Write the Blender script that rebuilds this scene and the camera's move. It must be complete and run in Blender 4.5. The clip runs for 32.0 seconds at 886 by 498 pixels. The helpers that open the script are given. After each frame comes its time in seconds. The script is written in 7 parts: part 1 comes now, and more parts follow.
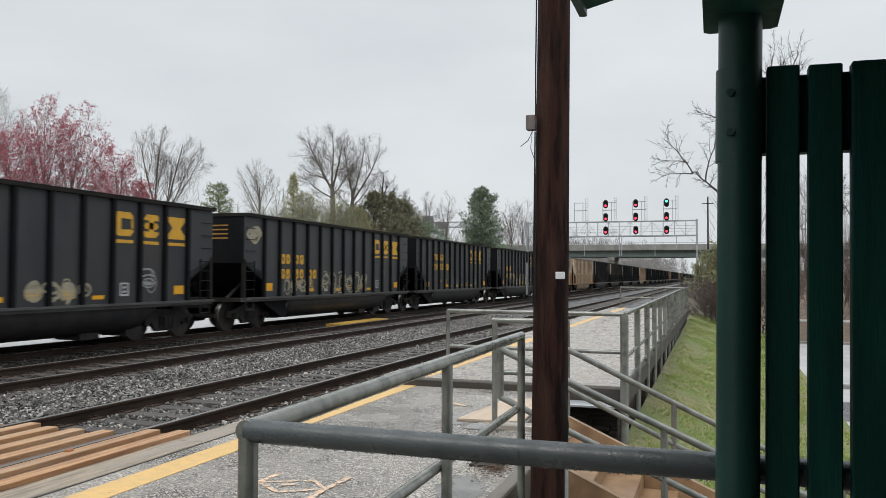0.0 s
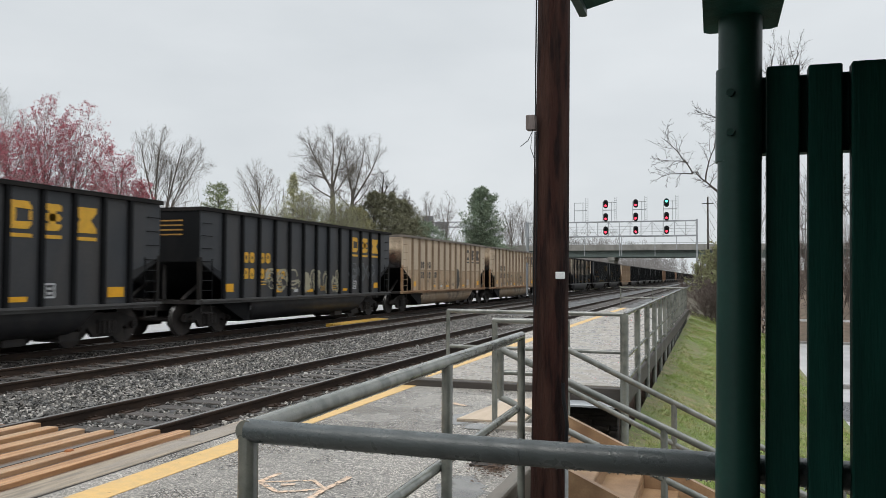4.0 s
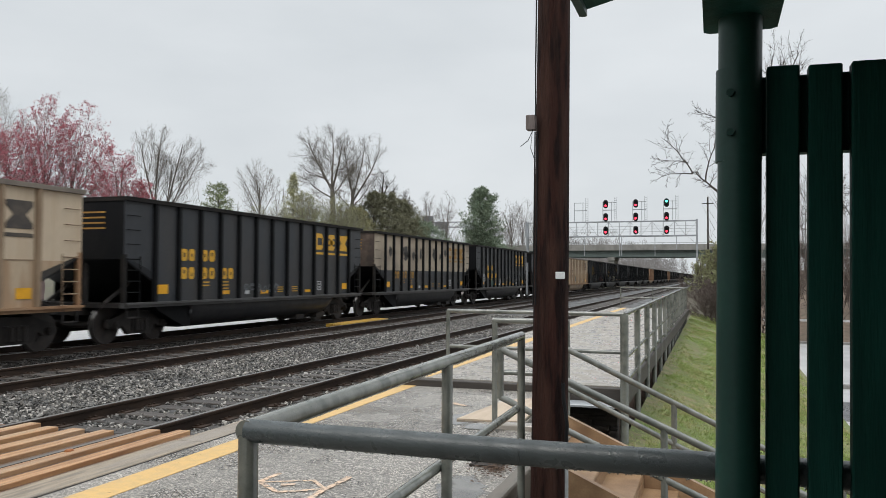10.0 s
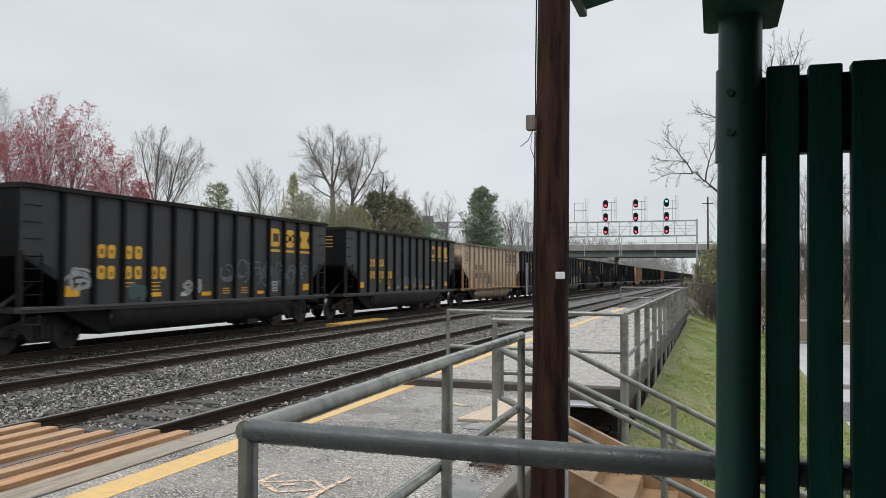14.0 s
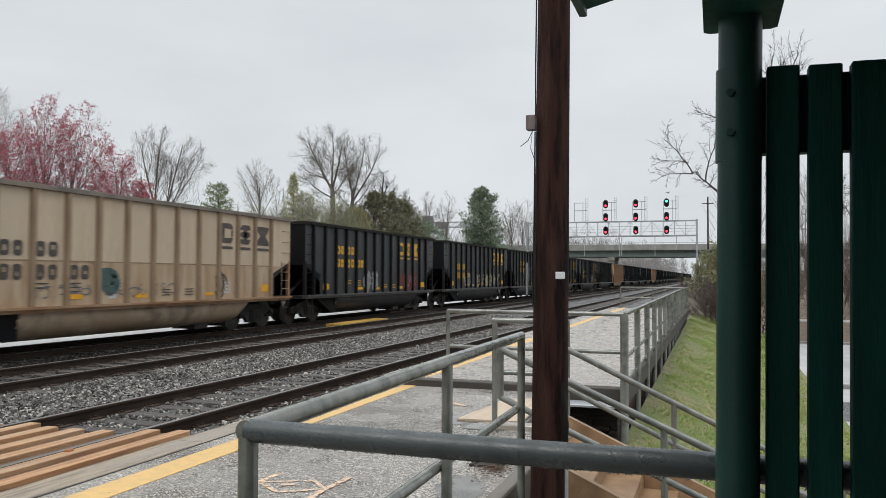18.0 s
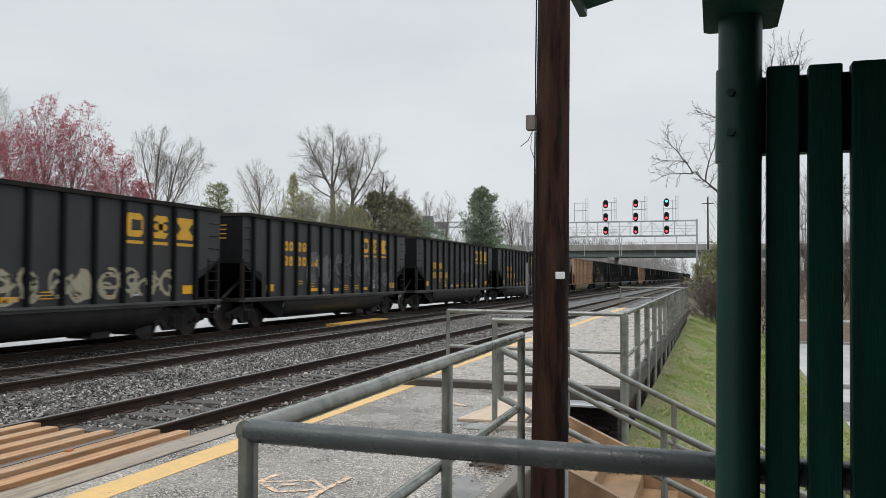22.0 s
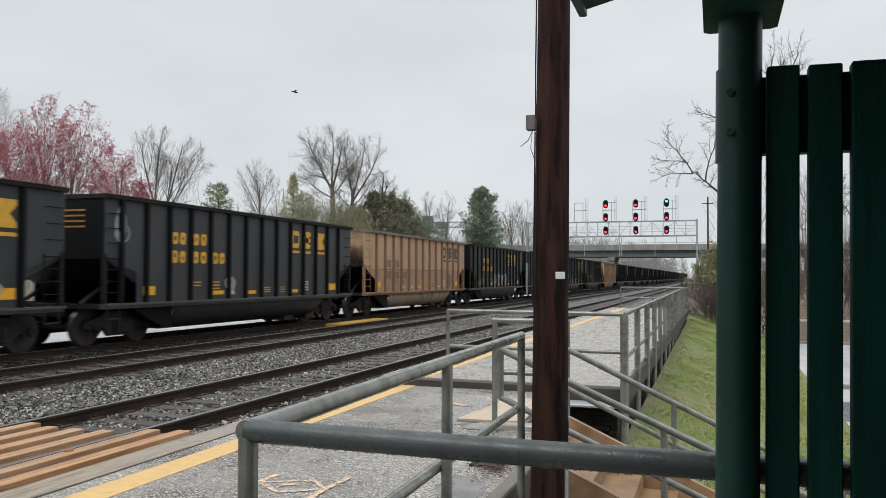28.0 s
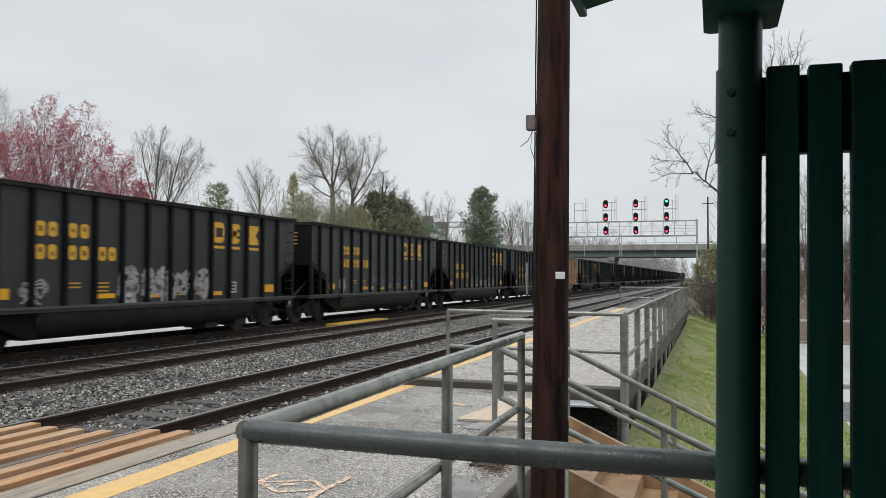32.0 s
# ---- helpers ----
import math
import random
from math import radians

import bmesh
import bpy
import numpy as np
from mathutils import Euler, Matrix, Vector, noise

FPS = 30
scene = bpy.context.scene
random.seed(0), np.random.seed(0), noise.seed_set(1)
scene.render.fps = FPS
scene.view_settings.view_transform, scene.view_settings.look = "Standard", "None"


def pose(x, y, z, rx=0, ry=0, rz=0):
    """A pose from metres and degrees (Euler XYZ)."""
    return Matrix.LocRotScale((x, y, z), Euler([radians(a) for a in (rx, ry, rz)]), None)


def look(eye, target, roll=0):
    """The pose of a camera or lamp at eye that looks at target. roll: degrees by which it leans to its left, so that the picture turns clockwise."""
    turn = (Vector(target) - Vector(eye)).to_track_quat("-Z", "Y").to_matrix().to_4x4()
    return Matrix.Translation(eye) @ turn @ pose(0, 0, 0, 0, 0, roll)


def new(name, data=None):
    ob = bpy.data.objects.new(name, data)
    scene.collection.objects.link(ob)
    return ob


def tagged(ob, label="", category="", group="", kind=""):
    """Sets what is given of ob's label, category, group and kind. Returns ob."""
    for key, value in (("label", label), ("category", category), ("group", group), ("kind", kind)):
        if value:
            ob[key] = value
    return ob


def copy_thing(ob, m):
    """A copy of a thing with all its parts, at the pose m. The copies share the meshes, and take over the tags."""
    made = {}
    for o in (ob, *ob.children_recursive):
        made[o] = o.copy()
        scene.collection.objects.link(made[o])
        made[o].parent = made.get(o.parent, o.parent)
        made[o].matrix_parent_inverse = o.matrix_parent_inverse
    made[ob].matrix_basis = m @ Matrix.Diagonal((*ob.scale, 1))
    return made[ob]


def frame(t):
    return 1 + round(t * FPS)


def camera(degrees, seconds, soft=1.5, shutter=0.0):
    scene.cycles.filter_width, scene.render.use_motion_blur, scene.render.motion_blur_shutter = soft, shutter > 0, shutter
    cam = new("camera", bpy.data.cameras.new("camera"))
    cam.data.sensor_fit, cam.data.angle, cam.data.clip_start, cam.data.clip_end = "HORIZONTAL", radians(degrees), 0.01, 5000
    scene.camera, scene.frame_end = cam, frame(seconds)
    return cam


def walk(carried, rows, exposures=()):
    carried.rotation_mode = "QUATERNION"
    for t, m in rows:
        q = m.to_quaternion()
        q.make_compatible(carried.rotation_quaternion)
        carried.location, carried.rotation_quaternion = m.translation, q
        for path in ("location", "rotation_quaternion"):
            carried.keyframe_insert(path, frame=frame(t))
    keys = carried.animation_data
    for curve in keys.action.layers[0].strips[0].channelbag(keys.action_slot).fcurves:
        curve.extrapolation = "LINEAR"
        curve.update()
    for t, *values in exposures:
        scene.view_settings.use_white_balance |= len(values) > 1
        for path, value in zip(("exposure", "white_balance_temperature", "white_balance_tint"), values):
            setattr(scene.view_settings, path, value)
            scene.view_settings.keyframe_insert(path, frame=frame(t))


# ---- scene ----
# World: x to the right across the tracks, y along the tracks, z up from the rail heads.
cam = camera(57.81, 32.0, soft=0.75, shutter=0.4)
EYE = (0.0, 0.0, 1.608)
VIEW = look(EYE, (-31.972, 94.69, 1.608 + 3.392), 0.263)
walk(cam, [(0.0, VIEW), (32.0, VIEW)])

# ---------------------------------------------------------------- light
SUN_EL, SUN_AZ = radians(52), radians(200)
world = bpy.data.worlds.new("overcast")
scene.world = world
world.use_nodes = True
wn, wl = world.node_tree.nodes, world.node_tree.links
wn.clear()
w_out = wn.new("ShaderNodeOutputWorld")
w_bg = wn.new("ShaderNodeBackground")
w_sky = wn.new("ShaderNodeTexSky")
w_sky.sky_type, w_sky.sun_disc = "NISHITA", False
w_sky.sun_elevation, w_sky.sun_rotation = SUN_EL, SUN_AZ
w_sky.dust_density, w_sky.air_density = 4.0, 1.0
w_co = wn.new("ShaderNodeTexCoord")
w_map = wn.new("ShaderNodeMapping")
w_map.inputs["Scale"].default_value = (1.0, 1.0, 2.6)
w_noise = wn.new("ShaderNodeTexNoise")
w_noise.inputs["Scale"].default_value, w_noise.inputs["Detail"].default_value = 2.3, 5.0
w_ramp = wn.new("ShaderNodeValToRGB")
w_ramp.color_ramp.elements[0].position, w_ramp.color_ramp.elements[1].position = 0.32, 0.72
w_ramp.color_ramp.elements[0].color = (6.7, 7.1, 7.4, 1)
w_ramp.color_ramp.elements[1].color = (8.1, 8.45, 8.7, 1)
w_mix = wn.new("ShaderNodeMixRGB")
w_mix.inputs["Fac"].default_value = 0.93
wl.new(w_co.outputs["Generated"], w_map.inputs["Vector"])
wl.new(w_map.outputs["Vector"], w_noise.inputs["Vector"])
wl.new(w_noise.outputs["Fac"], w_ramp.inputs["Fac"])
wl.new(w_sky.outputs["Color"], w_mix.inputs["Color1"])
wl.new(w_ramp.outputs["Color"], w_mix.inputs["Color2"])
# an overcast sky grows brighter towards the zenith
w_sep = wn.new("ShaderNodeSeparateXYZ")
w_rise = wn.new("ShaderNodeMapRange")
w_rise.interpolation_type = "SMOOTHSTEP"
for key, value in (("From Min", 0.36), ("From Max", 0.95), ("To Min", 1.0), ("To Max", 2.5)):
    w_rise.inputs[key].default_value = value
w_mul = wn.new("ShaderNodeVectorMath")
w_mul.operation = "SCALE"
wl.new(w_co.outputs["Generated"], w_sep.inputs["Vector"])
wl.new(w_sep.outputs["Z"], w_rise.inputs["Value"])
wl.new(w_mix.outputs["Color"], w_mul.inputs["Vector"])
wl.new(w_rise.outputs["Result"], w_mul.inputs["Scale"])
wl.new(w_mul.outputs["Vector"], w_bg.inputs["Color"])
wl.new(w_bg.outputs["Background"], w_out.inputs["Surface"])
w_bg.inputs["Strength"].default_value = 0.1
sun = new("sun", bpy.data.lights.new("sun", "SUN"))
sun.data.energy, sun.data.angle, sun.data.color = 1.0, radians(25), (1.0, 0.97, 0.92)
sun.matrix_world = look((0, 0, 60), (60 * math.sin(SUN_AZ) * -0.6, 60 * math.cos(SUN_AZ) * -0.6, 0))
scene.view_settings.exposure = 0.0


# ---------------------------------------------------------------- materials
def material(name, base, rough=0.7, metal=0.0, second=None, scale=4.0, amount=0.5, grain=60.0, bump=0.15,
             stretch=(1, 1, 1), third=None, third_scale=0.7, vary=0.0, spec=0.5, rough_var=0.0, space="Object", lo=0.42, hi=0.62):
    """A mixed surface: base and second colour by coarse noise, third by a still coarser one, fine grain as relief."""
    m = bpy.data.materials.new(name)
    m.use_nodes = True
    n, l = m.node_tree.nodes, m.node_tree.links
    b = n["Principled BSDF"]
    b.inputs["Roughness"].default_value, b.inputs["Metallic"].default_value = rough, metal
    b.inputs["Specular IOR Level"].default_value = spec
    co = n.new("ShaderNodeTexCoord")
    mp = n.new("ShaderNodeMapping")
    mp.inputs["Scale"].default_value = stretch
    l.new(co.outputs[space], mp.inputs["Vector"])

    def field(sc, detail, lo, hi):
        t = n.new("ShaderNodeTexNoise")
        t.inputs["Scale"].default_value, t.inputs["Detail"].default_value = sc, detail
        l.new(mp.outputs["Vector"], t.inputs["Vector"])
        r = n.new("ShaderNodeMapRange")
        r.inputs["From Min"].default_value, r.inputs["From Max"].default_value = lo, hi
        l.new(t.outputs["Fac"], r.inputs["Value"])
        return r.outputs["Result"], t

    def blend(a, color, fac, k):
        x = n.new("ShaderNodeMixRGB")
        if isinstance(a, tuple):
            x.inputs["Color1"].default_value = (*a, 1)
        else:
            l.new(a, x.inputs["Color1"])
        x.inputs["Color2"].default_value = (*color, 1)
        g = n.new("ShaderNodeMath")
        g.operation = "MULTIPLY"
        g.inputs[1].default_value = k
        l.new(fac, g.inputs[0])
        l.new(g.outputs[0], x.inputs["Fac"])
        return x.outputs["Color"]

    col = base
    second = second or tuple(c * 0.7 for c in base)
    f1, _ = field(scale, 6, lo, hi)
    col = blend(col, second, f1, amount)
    if third:
        f3, _ = field(third_scale, 4, 0.45, 0.66)
        col = blend(col, third, f3, 0.8)
    fg, tg = field(grain, 3, 0.3, 0.7)
    col = blend(col, tuple(c * 0.6 for c in base), fg, 0.35)
    if vary:
        oi = n.new("ShaderNodeObjectInfo")
        hv = n.new("ShaderNodeHueSaturation")
        r = n.new("ShaderNodeMapRange")
        r.inputs["To Min"].default_value, r.inputs["To Max"].default_value = 1 - vary, 1 + vary
        l.new(oi.outputs["Random"], r.inputs["Value"])
        l.new(r.outputs["Result"], hv.inputs["Value"])
        l.new(col, hv.inputs["Color"])
        col = hv.outputs["Color"]
    l.new(col, b.inputs["Base Color"])
    if rough_var:
        r = n.new("ShaderNodeMapRange")
        r.inputs["To Min"].default_value, r.inputs["To Max"].default_value = max(0.02, rough - rough_var), min(1, rough + rough_var)
        l.new(f1, r.inputs["Value"])
        l.new(r.outputs["Result"], b.inputs["Roughness"])
    if bump:
        bp = n.new("ShaderNodeBump")
        bp.inputs["Strength"].default_value, bp.inputs["Distance"].default_value = bump, 0.02
        l.new(tg.outputs["Fac"], bp.inputs["Height"])
        l.new(bp.outputs["Normal"], b.inputs["Normal"])
    return m


def glow(name, color, strength):
    m = bpy.data.materials.new(name)
    m.use_nodes = True
    b = m.node_tree.nodes["Principled BSDF"]
    b.inputs["Base Color"].default_value = (*color, 1)
    b.inputs["Emission Color"].default_value = (*color, 1)
    b.inputs["Emission Strength"].default_value = strength
    return m


def pebbles(name, dark, light, cell, rough=0.5, wet=0.3, island=False, tint=(1.0, 0.98, 0.95), patch=0.35):
    """Stones of differing tone: one tone per cell (or per loose stone), wetter and darker in patches."""
    m = bpy.data.materials.new(name)
    m.use_nodes = True
    n, l = m.node_tree.nodes, m.node_tree.links
    b = n["Principled BSDF"]
    co = n.new("ShaderNodeTexCoord")
    ramp = n.new("ShaderNodeValToRGB")
    els = ramp.color_ramp.elements
    els[0].color, els[1].color = (*(c * dark for c in tint), 1), (*(c * light for c in tint), 1)
    mid = els.new(0.62)
    mid.color = (*(c * (dark * 0.7 + light * 0.3) for c in tint), 1)
    vor = n.new("ShaderNodeTexVoronoi")
    vor.inputs["Scale"].default_value = cell
    l.new(co.outputs["Object"], vor.inputs["Vector"])
    if island:
        geo = n.new("ShaderNodeNewGeometry")
        l.new(geo.outputs["Random Per Island"], ramp.inputs["Fac"])
    else:
        sep = n.new("ShaderNodeSeparateColor")
        l.new(vor.outputs["Color"], sep.inputs["Color"])
        l.new(sep.outputs["Red"], ramp.inputs["Fac"])
    big = n.new("ShaderNodeTexNoise")
    big.inputs["Scale"].default_value, big.inputs["Detail"].default_value = 0.9, 5
    l.new(co.outputs["Object"], big.inputs["Vector"])
    rng = n.new("ShaderNodeMapRange")
    rng.inputs["From Min"].default_value, rng.inputs["From Max"].default_value = 0.40, 0.62
    l.new(big.outputs["Fac"], rng.inputs["Value"])
    mix = n.new("ShaderNodeMixRGB")
    mix.blend_type = "MULTIPLY"
    mix.inputs["Color2"].default_value = (1 - patch, 1 - patch, 1 - patch, 1)
    l.new(rng.outputs["Result"], mix.inputs["Fac"])
    l.new(ramp.outputs["Color"], mix.inputs["Color1"])
    l.new(mix.outputs["Color"], b.inputs["Base Color"])
    rr = n.new("ShaderNodeMapRange")
    rr.inputs["To Min"].default_value, rr.inputs["To Max"].default_value = rough, max(0.05, rough - wet)
    l.new(rng.outputs["Result"], rr.inputs["Value"])
    l.new(rr.outputs["Result"], b.inputs["Roughness"])
    bp = n.new("ShaderNodeBump")
    bp.inputs["Strength"].default_value, bp.inputs["Distance"].default_value = 0.6, 0.5 / cell
    bp.invert = True
    l.new(vor.outputs["Distance"], bp.inputs["Height"])
    l.new(bp.outputs["Normal"], b.inputs["Normal"])
    return m


M_BLACK = material("black_car_paint", (0.033, 0.036, 0.041), 0.5, spec=0.3, vary=0.22, second=(0.060, 0.062, 0.065), scale=2.4, amount=0.8, grain=30, bump=0.1, lo=0.42, hi=0.72,
                   third=(0.060, 0.055, 0.052), third_scale=0.7, rough_var=0.12, stretch=(1, 1, 0.45))
# Darker copy of the black: shading on ribs, ends and recesses put into colour.
M_SHADEBLACK = material("shade_black_with_coal_dust", (0.0065, 0.007, 0.008), 0.6, spec=0.12, second=(0.014, 0.013, 0.013), scale=2.0, grain=30, stretch=(1, 1, 0.4))
M_TANLOW = material("dirty_tan_lower_paint", (0.54, 0.415, 0.285), 0.65, second=(0.36, 0.21, 0.11), scale=3.2, amount=0.85, grain=25, bump=0.1, third=(0.48, 0.335, 0.21), third_scale=1.1, stretch=(1, 1, 0.2))
M_ORANGELOW = material("dirty_orange_lower_paint", (0.44, 0.26, 0.155), 0.65, second=(0.28, 0.14, 0.065), scale=3.2, amount=0.8, grain=25, bump=0.1, third=(0.46, 0.30, 0.19), third_scale=1.1, stretch=(1, 1, 0.2))
M_CHORD = material("coal_dust_black", (0.014, 0.013, 0.0125), 0.7, second=(0.035, 0.029, 0.024), scale=2.0, grain=40, spec=0.15)
M_TAN = material("weathered_tan_car_paint", (0.62, 0.495, 0.355), 0.62, second=(0.47, 0.315, 0.19), scale=3.4, amount=0.6, grain=25, bump=0.1,
                 third=(0.56, 0.45, 0.33), third_scale=1.2, stretch=(1, 1, 0.13), lo=0.46, hi=0.70)
M_RUSTEND = material("rusty_brown_end_paint", (0.065, 0.042, 0.032), 0.7, second=(0.20, 0.15, 0.11), scale=2.2, amount=0.6, grain=25, third=(0.02, 0.015, 0.013), third_scale=1.2)
# Sill ledge greyed: the sky's highlight is put into the dusty colour.
M_SILL = material("dusty_sill_with_sky_highlight", (0.085, 0.083, 0.082), 0.45, second=(0.045, 0.041, 0.038), scale=3.0, amount=0.7, grain=40, stretch=(1, 0.3, 1))
M_TANCHORD = material("coal_dusted_tan_rail", (0.20, 0.17, 0.14), 0.75, second=(0.12, 0.10, 0.085), scale=2.0, amount=0.8, grain=40, third=(0.27, 0.22, 0.17), third_scale=0.6)
M_RUSTSILL = material("rusty_orange_sill", (0.36, 0.20, 0.10), 0.7, second=(0.22, 0.11, 0.055), scale=2.5, amount=0.8, grain=40, third=(0.44, 0.30, 0.18), third_scale=0.8)
M_TUBBLACK = material("sooty_black_hopper_tub", (0.022, 0.022, 0.024), 0.42, second=(0.040, 0.037, 0.036), scale=2.2, amount=0.8, grain=25, spec=0.25)
M_TUB = material("sooty_tan_hopper_tub", (0.40, 0.31, 0.22), 0.65, second=(0.09, 0.07, 0.055), scale=2.2, amount=0.8, grain=25, third=(0.30, 0.20, 0.12), third_scale=0.9, lo=0.46, hi=0.66)
M_TANRIB = material("tan_rib_with_rust", (0.33, 0.235, 0.15), 0.7, second=(0.20, 0.125, 0.075), scale=2.0, amount=0.8, grain=30, stretch=(1, 1, 0.4))
M_ORANGE = material("orange_tan_car_paint", (0.56, 0.37, 0.22), 0.62, second=(0.40, 0.22, 0.11), scale=2.6, amount=0.65, grain=25, bump=0.1,
                    third=(0.50, 0.33, 0.19), third_scale=1.0, stretch=(1, 1, 0.18))
M_ORANGERIB = material("rusty_brown_rib", (0.27, 0.155, 0.09), 0.7, second=(0.15, 0.075, 0.04), scale=2.0, amount=0.85, grain=30, stretch=(1, 1, 0.3))
M_FADEDMARK = material("faded_brown_marking", (0.15, 0.10, 0.07), 0.65, second=(0.30, 0.195, 0.125), scale=3, amount=0.7, bump=0)
M_PATCH = material("peeling_tan_over_black", (0.47, 0.385, 0.285), 0.65, second=(0.36, 0.285, 0.205), scale=1.5, amount=0.5,
                   third=(0.22, 0.18, 0.14), third_scale=0.9)
M_YELLOW = material("yellow_marking", (0.78, 0.42, 0.03), 0.5, second=(0.55, 0.30, 0.03), scale=5, amount=0.5, bump=0)
# Dimmer yellow for the dark ends' lettering and the peeling car's marks.
M_YELLOWDIM = material("dim_yellow_marking", (0.42, 0.22, 0.04), 0.6, second=(0.20, 0.11, 0.03), scale=5, amount=0.7, bump=0)
M_BRIGHTYEL = material("bright_yellow_reflector", (0.90, 0.44, 0.015), 0.4, bump=0)
M_DARKMARK = material("dark_brown_marking", (0.06, 0.05, 0.045), 0.6, second=(0.14, 0.11, 0.08), scale=4, amount=0.6, bump=0)
M_PANEL = material("worn_orange_yellow_panel", (0.62, 0.36, 0.05), 0.5, second=(0.40, 0.24, 0.06), scale=3, amount=0.7)
M_CARPARK = material("wet_grey_car_park", (0.40, 0.40, 0.395), 0.4, second=(0.28, 0.28, 0.275), scale=0.8, amount=0.8, third=(0.5, 0.5, 0.49), third_scale=0.3)
M_WHITEMARK = material("white_marking", (0.6, 0.6, 0.6), 0.6, bump=0)
def stain(name, color, hard=0.45, plane=(1, 0, 1), low=0.42, rough=0.85, scale=4.0, mid=0.375):
    """Soft-edged stain: fades out from its middle and breaks up in streaks."""
    m = material(name, color, rough, second=tuple(c * 0.4 for c in color), scale=3.0, amount=0.8, bump=0)
    n, l = m.node_tree.nodes, m.node_tree.links
    b = n["Principled BSDF"]
    co = n.new("ShaderNodeTexCoord")
    mp = n.new("ShaderNodeMapping")
    mp.inputs["Location"].default_value, mp.inputs["Scale"].default_value = (-1, -1, -2 * mid if plane[2] else 0), (2, 2, 2)
    grad = n.new("ShaderNodeTexGradient")
    grad.gradient_type = "SPHERICAL"
    ns = n.new("ShaderNodeTexNoise")
    ns.inputs["Scale"].default_value, ns.inputs["Detail"].default_value = scale, 5.0
    mul = n.new("ShaderNodeMath")
    mul.operation = "MULTIPLY_ADD"
    mul.inputs[1].default_value = 1.1
    rng = n.new("ShaderNodeMapRange")
    rng.inputs["From Min"].default_value, rng.inputs["From Max"].default_value = low, low + hard
    flat = n.new("ShaderNodeMapping")
    flat.inputs["Scale"].default_value = plane
    l.new(co.outputs["Generated"], mp.inputs["Vector"])
    l.new(mp.outputs["Vector"], flat.inputs["Vector"])
    l.new(flat.outputs["Vector"], grad.inputs["Vector"])
    l.new(co.outputs["Object"], ns.inputs["Vector"])
    l.new(grad.outputs["Fac"], mul.inputs[0])
    l.new(ns.outputs["Fac"], mul.inputs[2])
    l.new(mul.outputs[0], rng.inputs["Value"])
    l.new(rng.outputs["Result"], b.inputs["Alpha"])
    return m


M_RUSTSTAIN = stain("brown_rust_stain_soft", (0.10, 0.045, 0.024), 0.6, plane=(0.7, 0, 0.72), low=0.38, mid=0.12, scale=1.6)
M_SOOTSTAIN = stain("black_soot_stain_soft", (0.008, 0.006, 0.006), 0.5, plane=(0.7, 0, 0.9), low=0.55, mid=0.0, scale=1.6)
M_GRAF = {
    "cream": material("cream_spray_paint", (0.42, 0.38, 0.27), 0.6, second=(0.30, 0.27, 0.2), scale=6, bump=0),
    "pale": material("pale_grey_spray_paint", (0.38, 0.38, 0.38), 0.6, second=(0.2, 0.2, 0.2), scale=5, bump=0),
    "dim": material("faded_grey_spray_paint", (0.15, 0.16, 0.17), 0.6, second=(0.08, 0.085, 0.09), scale=5, bump=0),
    "pink": material("dusty_pink_spray_paint", (0.40, 0.29, 0.27), 0.6, second=(0.33, 0.30, 0.29), scale=3, bump=0),
    "red": material("dull_red_spray_paint", (0.20, 0.045, 0.035), 0.6, second=(0.12, 0.03, 0.03), scale=4, bump=0),
    "green": material("dull_teal_spray_paint", (0.07, 0.13, 0.12), 0.6, second=(0.05, 0.08, 0.08), scale=4, bump=0),
    "dark": material("black_spray_paint", (0.055, 0.05, 0.045), 0.6, second=(0.12, 0.1, 0.08), scale=6, bump=0),
}
M_TRUCK = material("greasy_brown_cast_steel", (0.033, 0.030, 0.029), 0.55, second=(0.058, 0.049, 0.044), scale=4, amount=0.7, grain=40, spec=0.15)
M_WHEEL = material("worn_wheel_steel", (0.045, 0.040, 0.038), 0.5, metal=0.2, second=(0.075, 0.060, 0.053), scale=5, amount=0.7, spec=0.2)
M_TREAD = material("polished_wheel_rim", (0.26, 0.25, 0.24), 0.35, metal=0.8, bump=0)
M_RAIL = material("rusty_rail_steel", (0.028, 0.0175, 0.0125), 0.7, second=(0.052, 0.031, 0.020), scale=7, amount=0.8, stretch=(1, 0.3, 1), spec=0.25)
M_HEAD = material("polished_rail_head", (0.24, 0.235, 0.23), 0.40, metal=0.6, second=(0.12, 0.105, 0.095), scale=3, stretch=(1, 0.1, 1), bump=0)
M_ORANGERUST = material("orange_rust", (0.42, 0.15, 0.05), 0.8, second=(0.22, 0.08, 0.03), scale=30, amount=0.8)
M_TIE = material("weathered_sleeper_wood", (0.060, 0.050, 0.043), 0.6, second=(0.035, 0.029, 0.025), scale=5, amount=0.8, stretch=(0.4, 3, 1), vary=0.25)
M_BALLAST = pebbles("wet_grey_ballast", 0.006, 0.10, 26.0, 0.6, 0.25, patch=0.35)
M_DIRTY = pebbles("oily_dark_ballast", 0.008, 0.045, 19.0, 0.65, 0.2, tint=(1.0, 0.79, 0.64), patch=0.4)
M_STONES = pebbles("loose_ballast_stone", 0.016, 0.50, 60.0, 0.5, 0.2, True, patch=0.4, tint=(1.0, 0.935, 0.845))
M_DARKSTONES = pebbles("oily_loose_stone", 0.012, 0.085, 60.0, 0.6, 0.2, True, tint=(1.0, 0.83, 0.71), patch=0.2)
M_GROUND = material("damp_soil_and_litter", (0.10, 0.085, 0.06), 0.9, second=(0.06, 0.05, 0.035), scale=2.0, amount=0.7, grain=20, bump=0.5,
                    third=(0.09, 0.10, 0.04), third_scale=0.15)
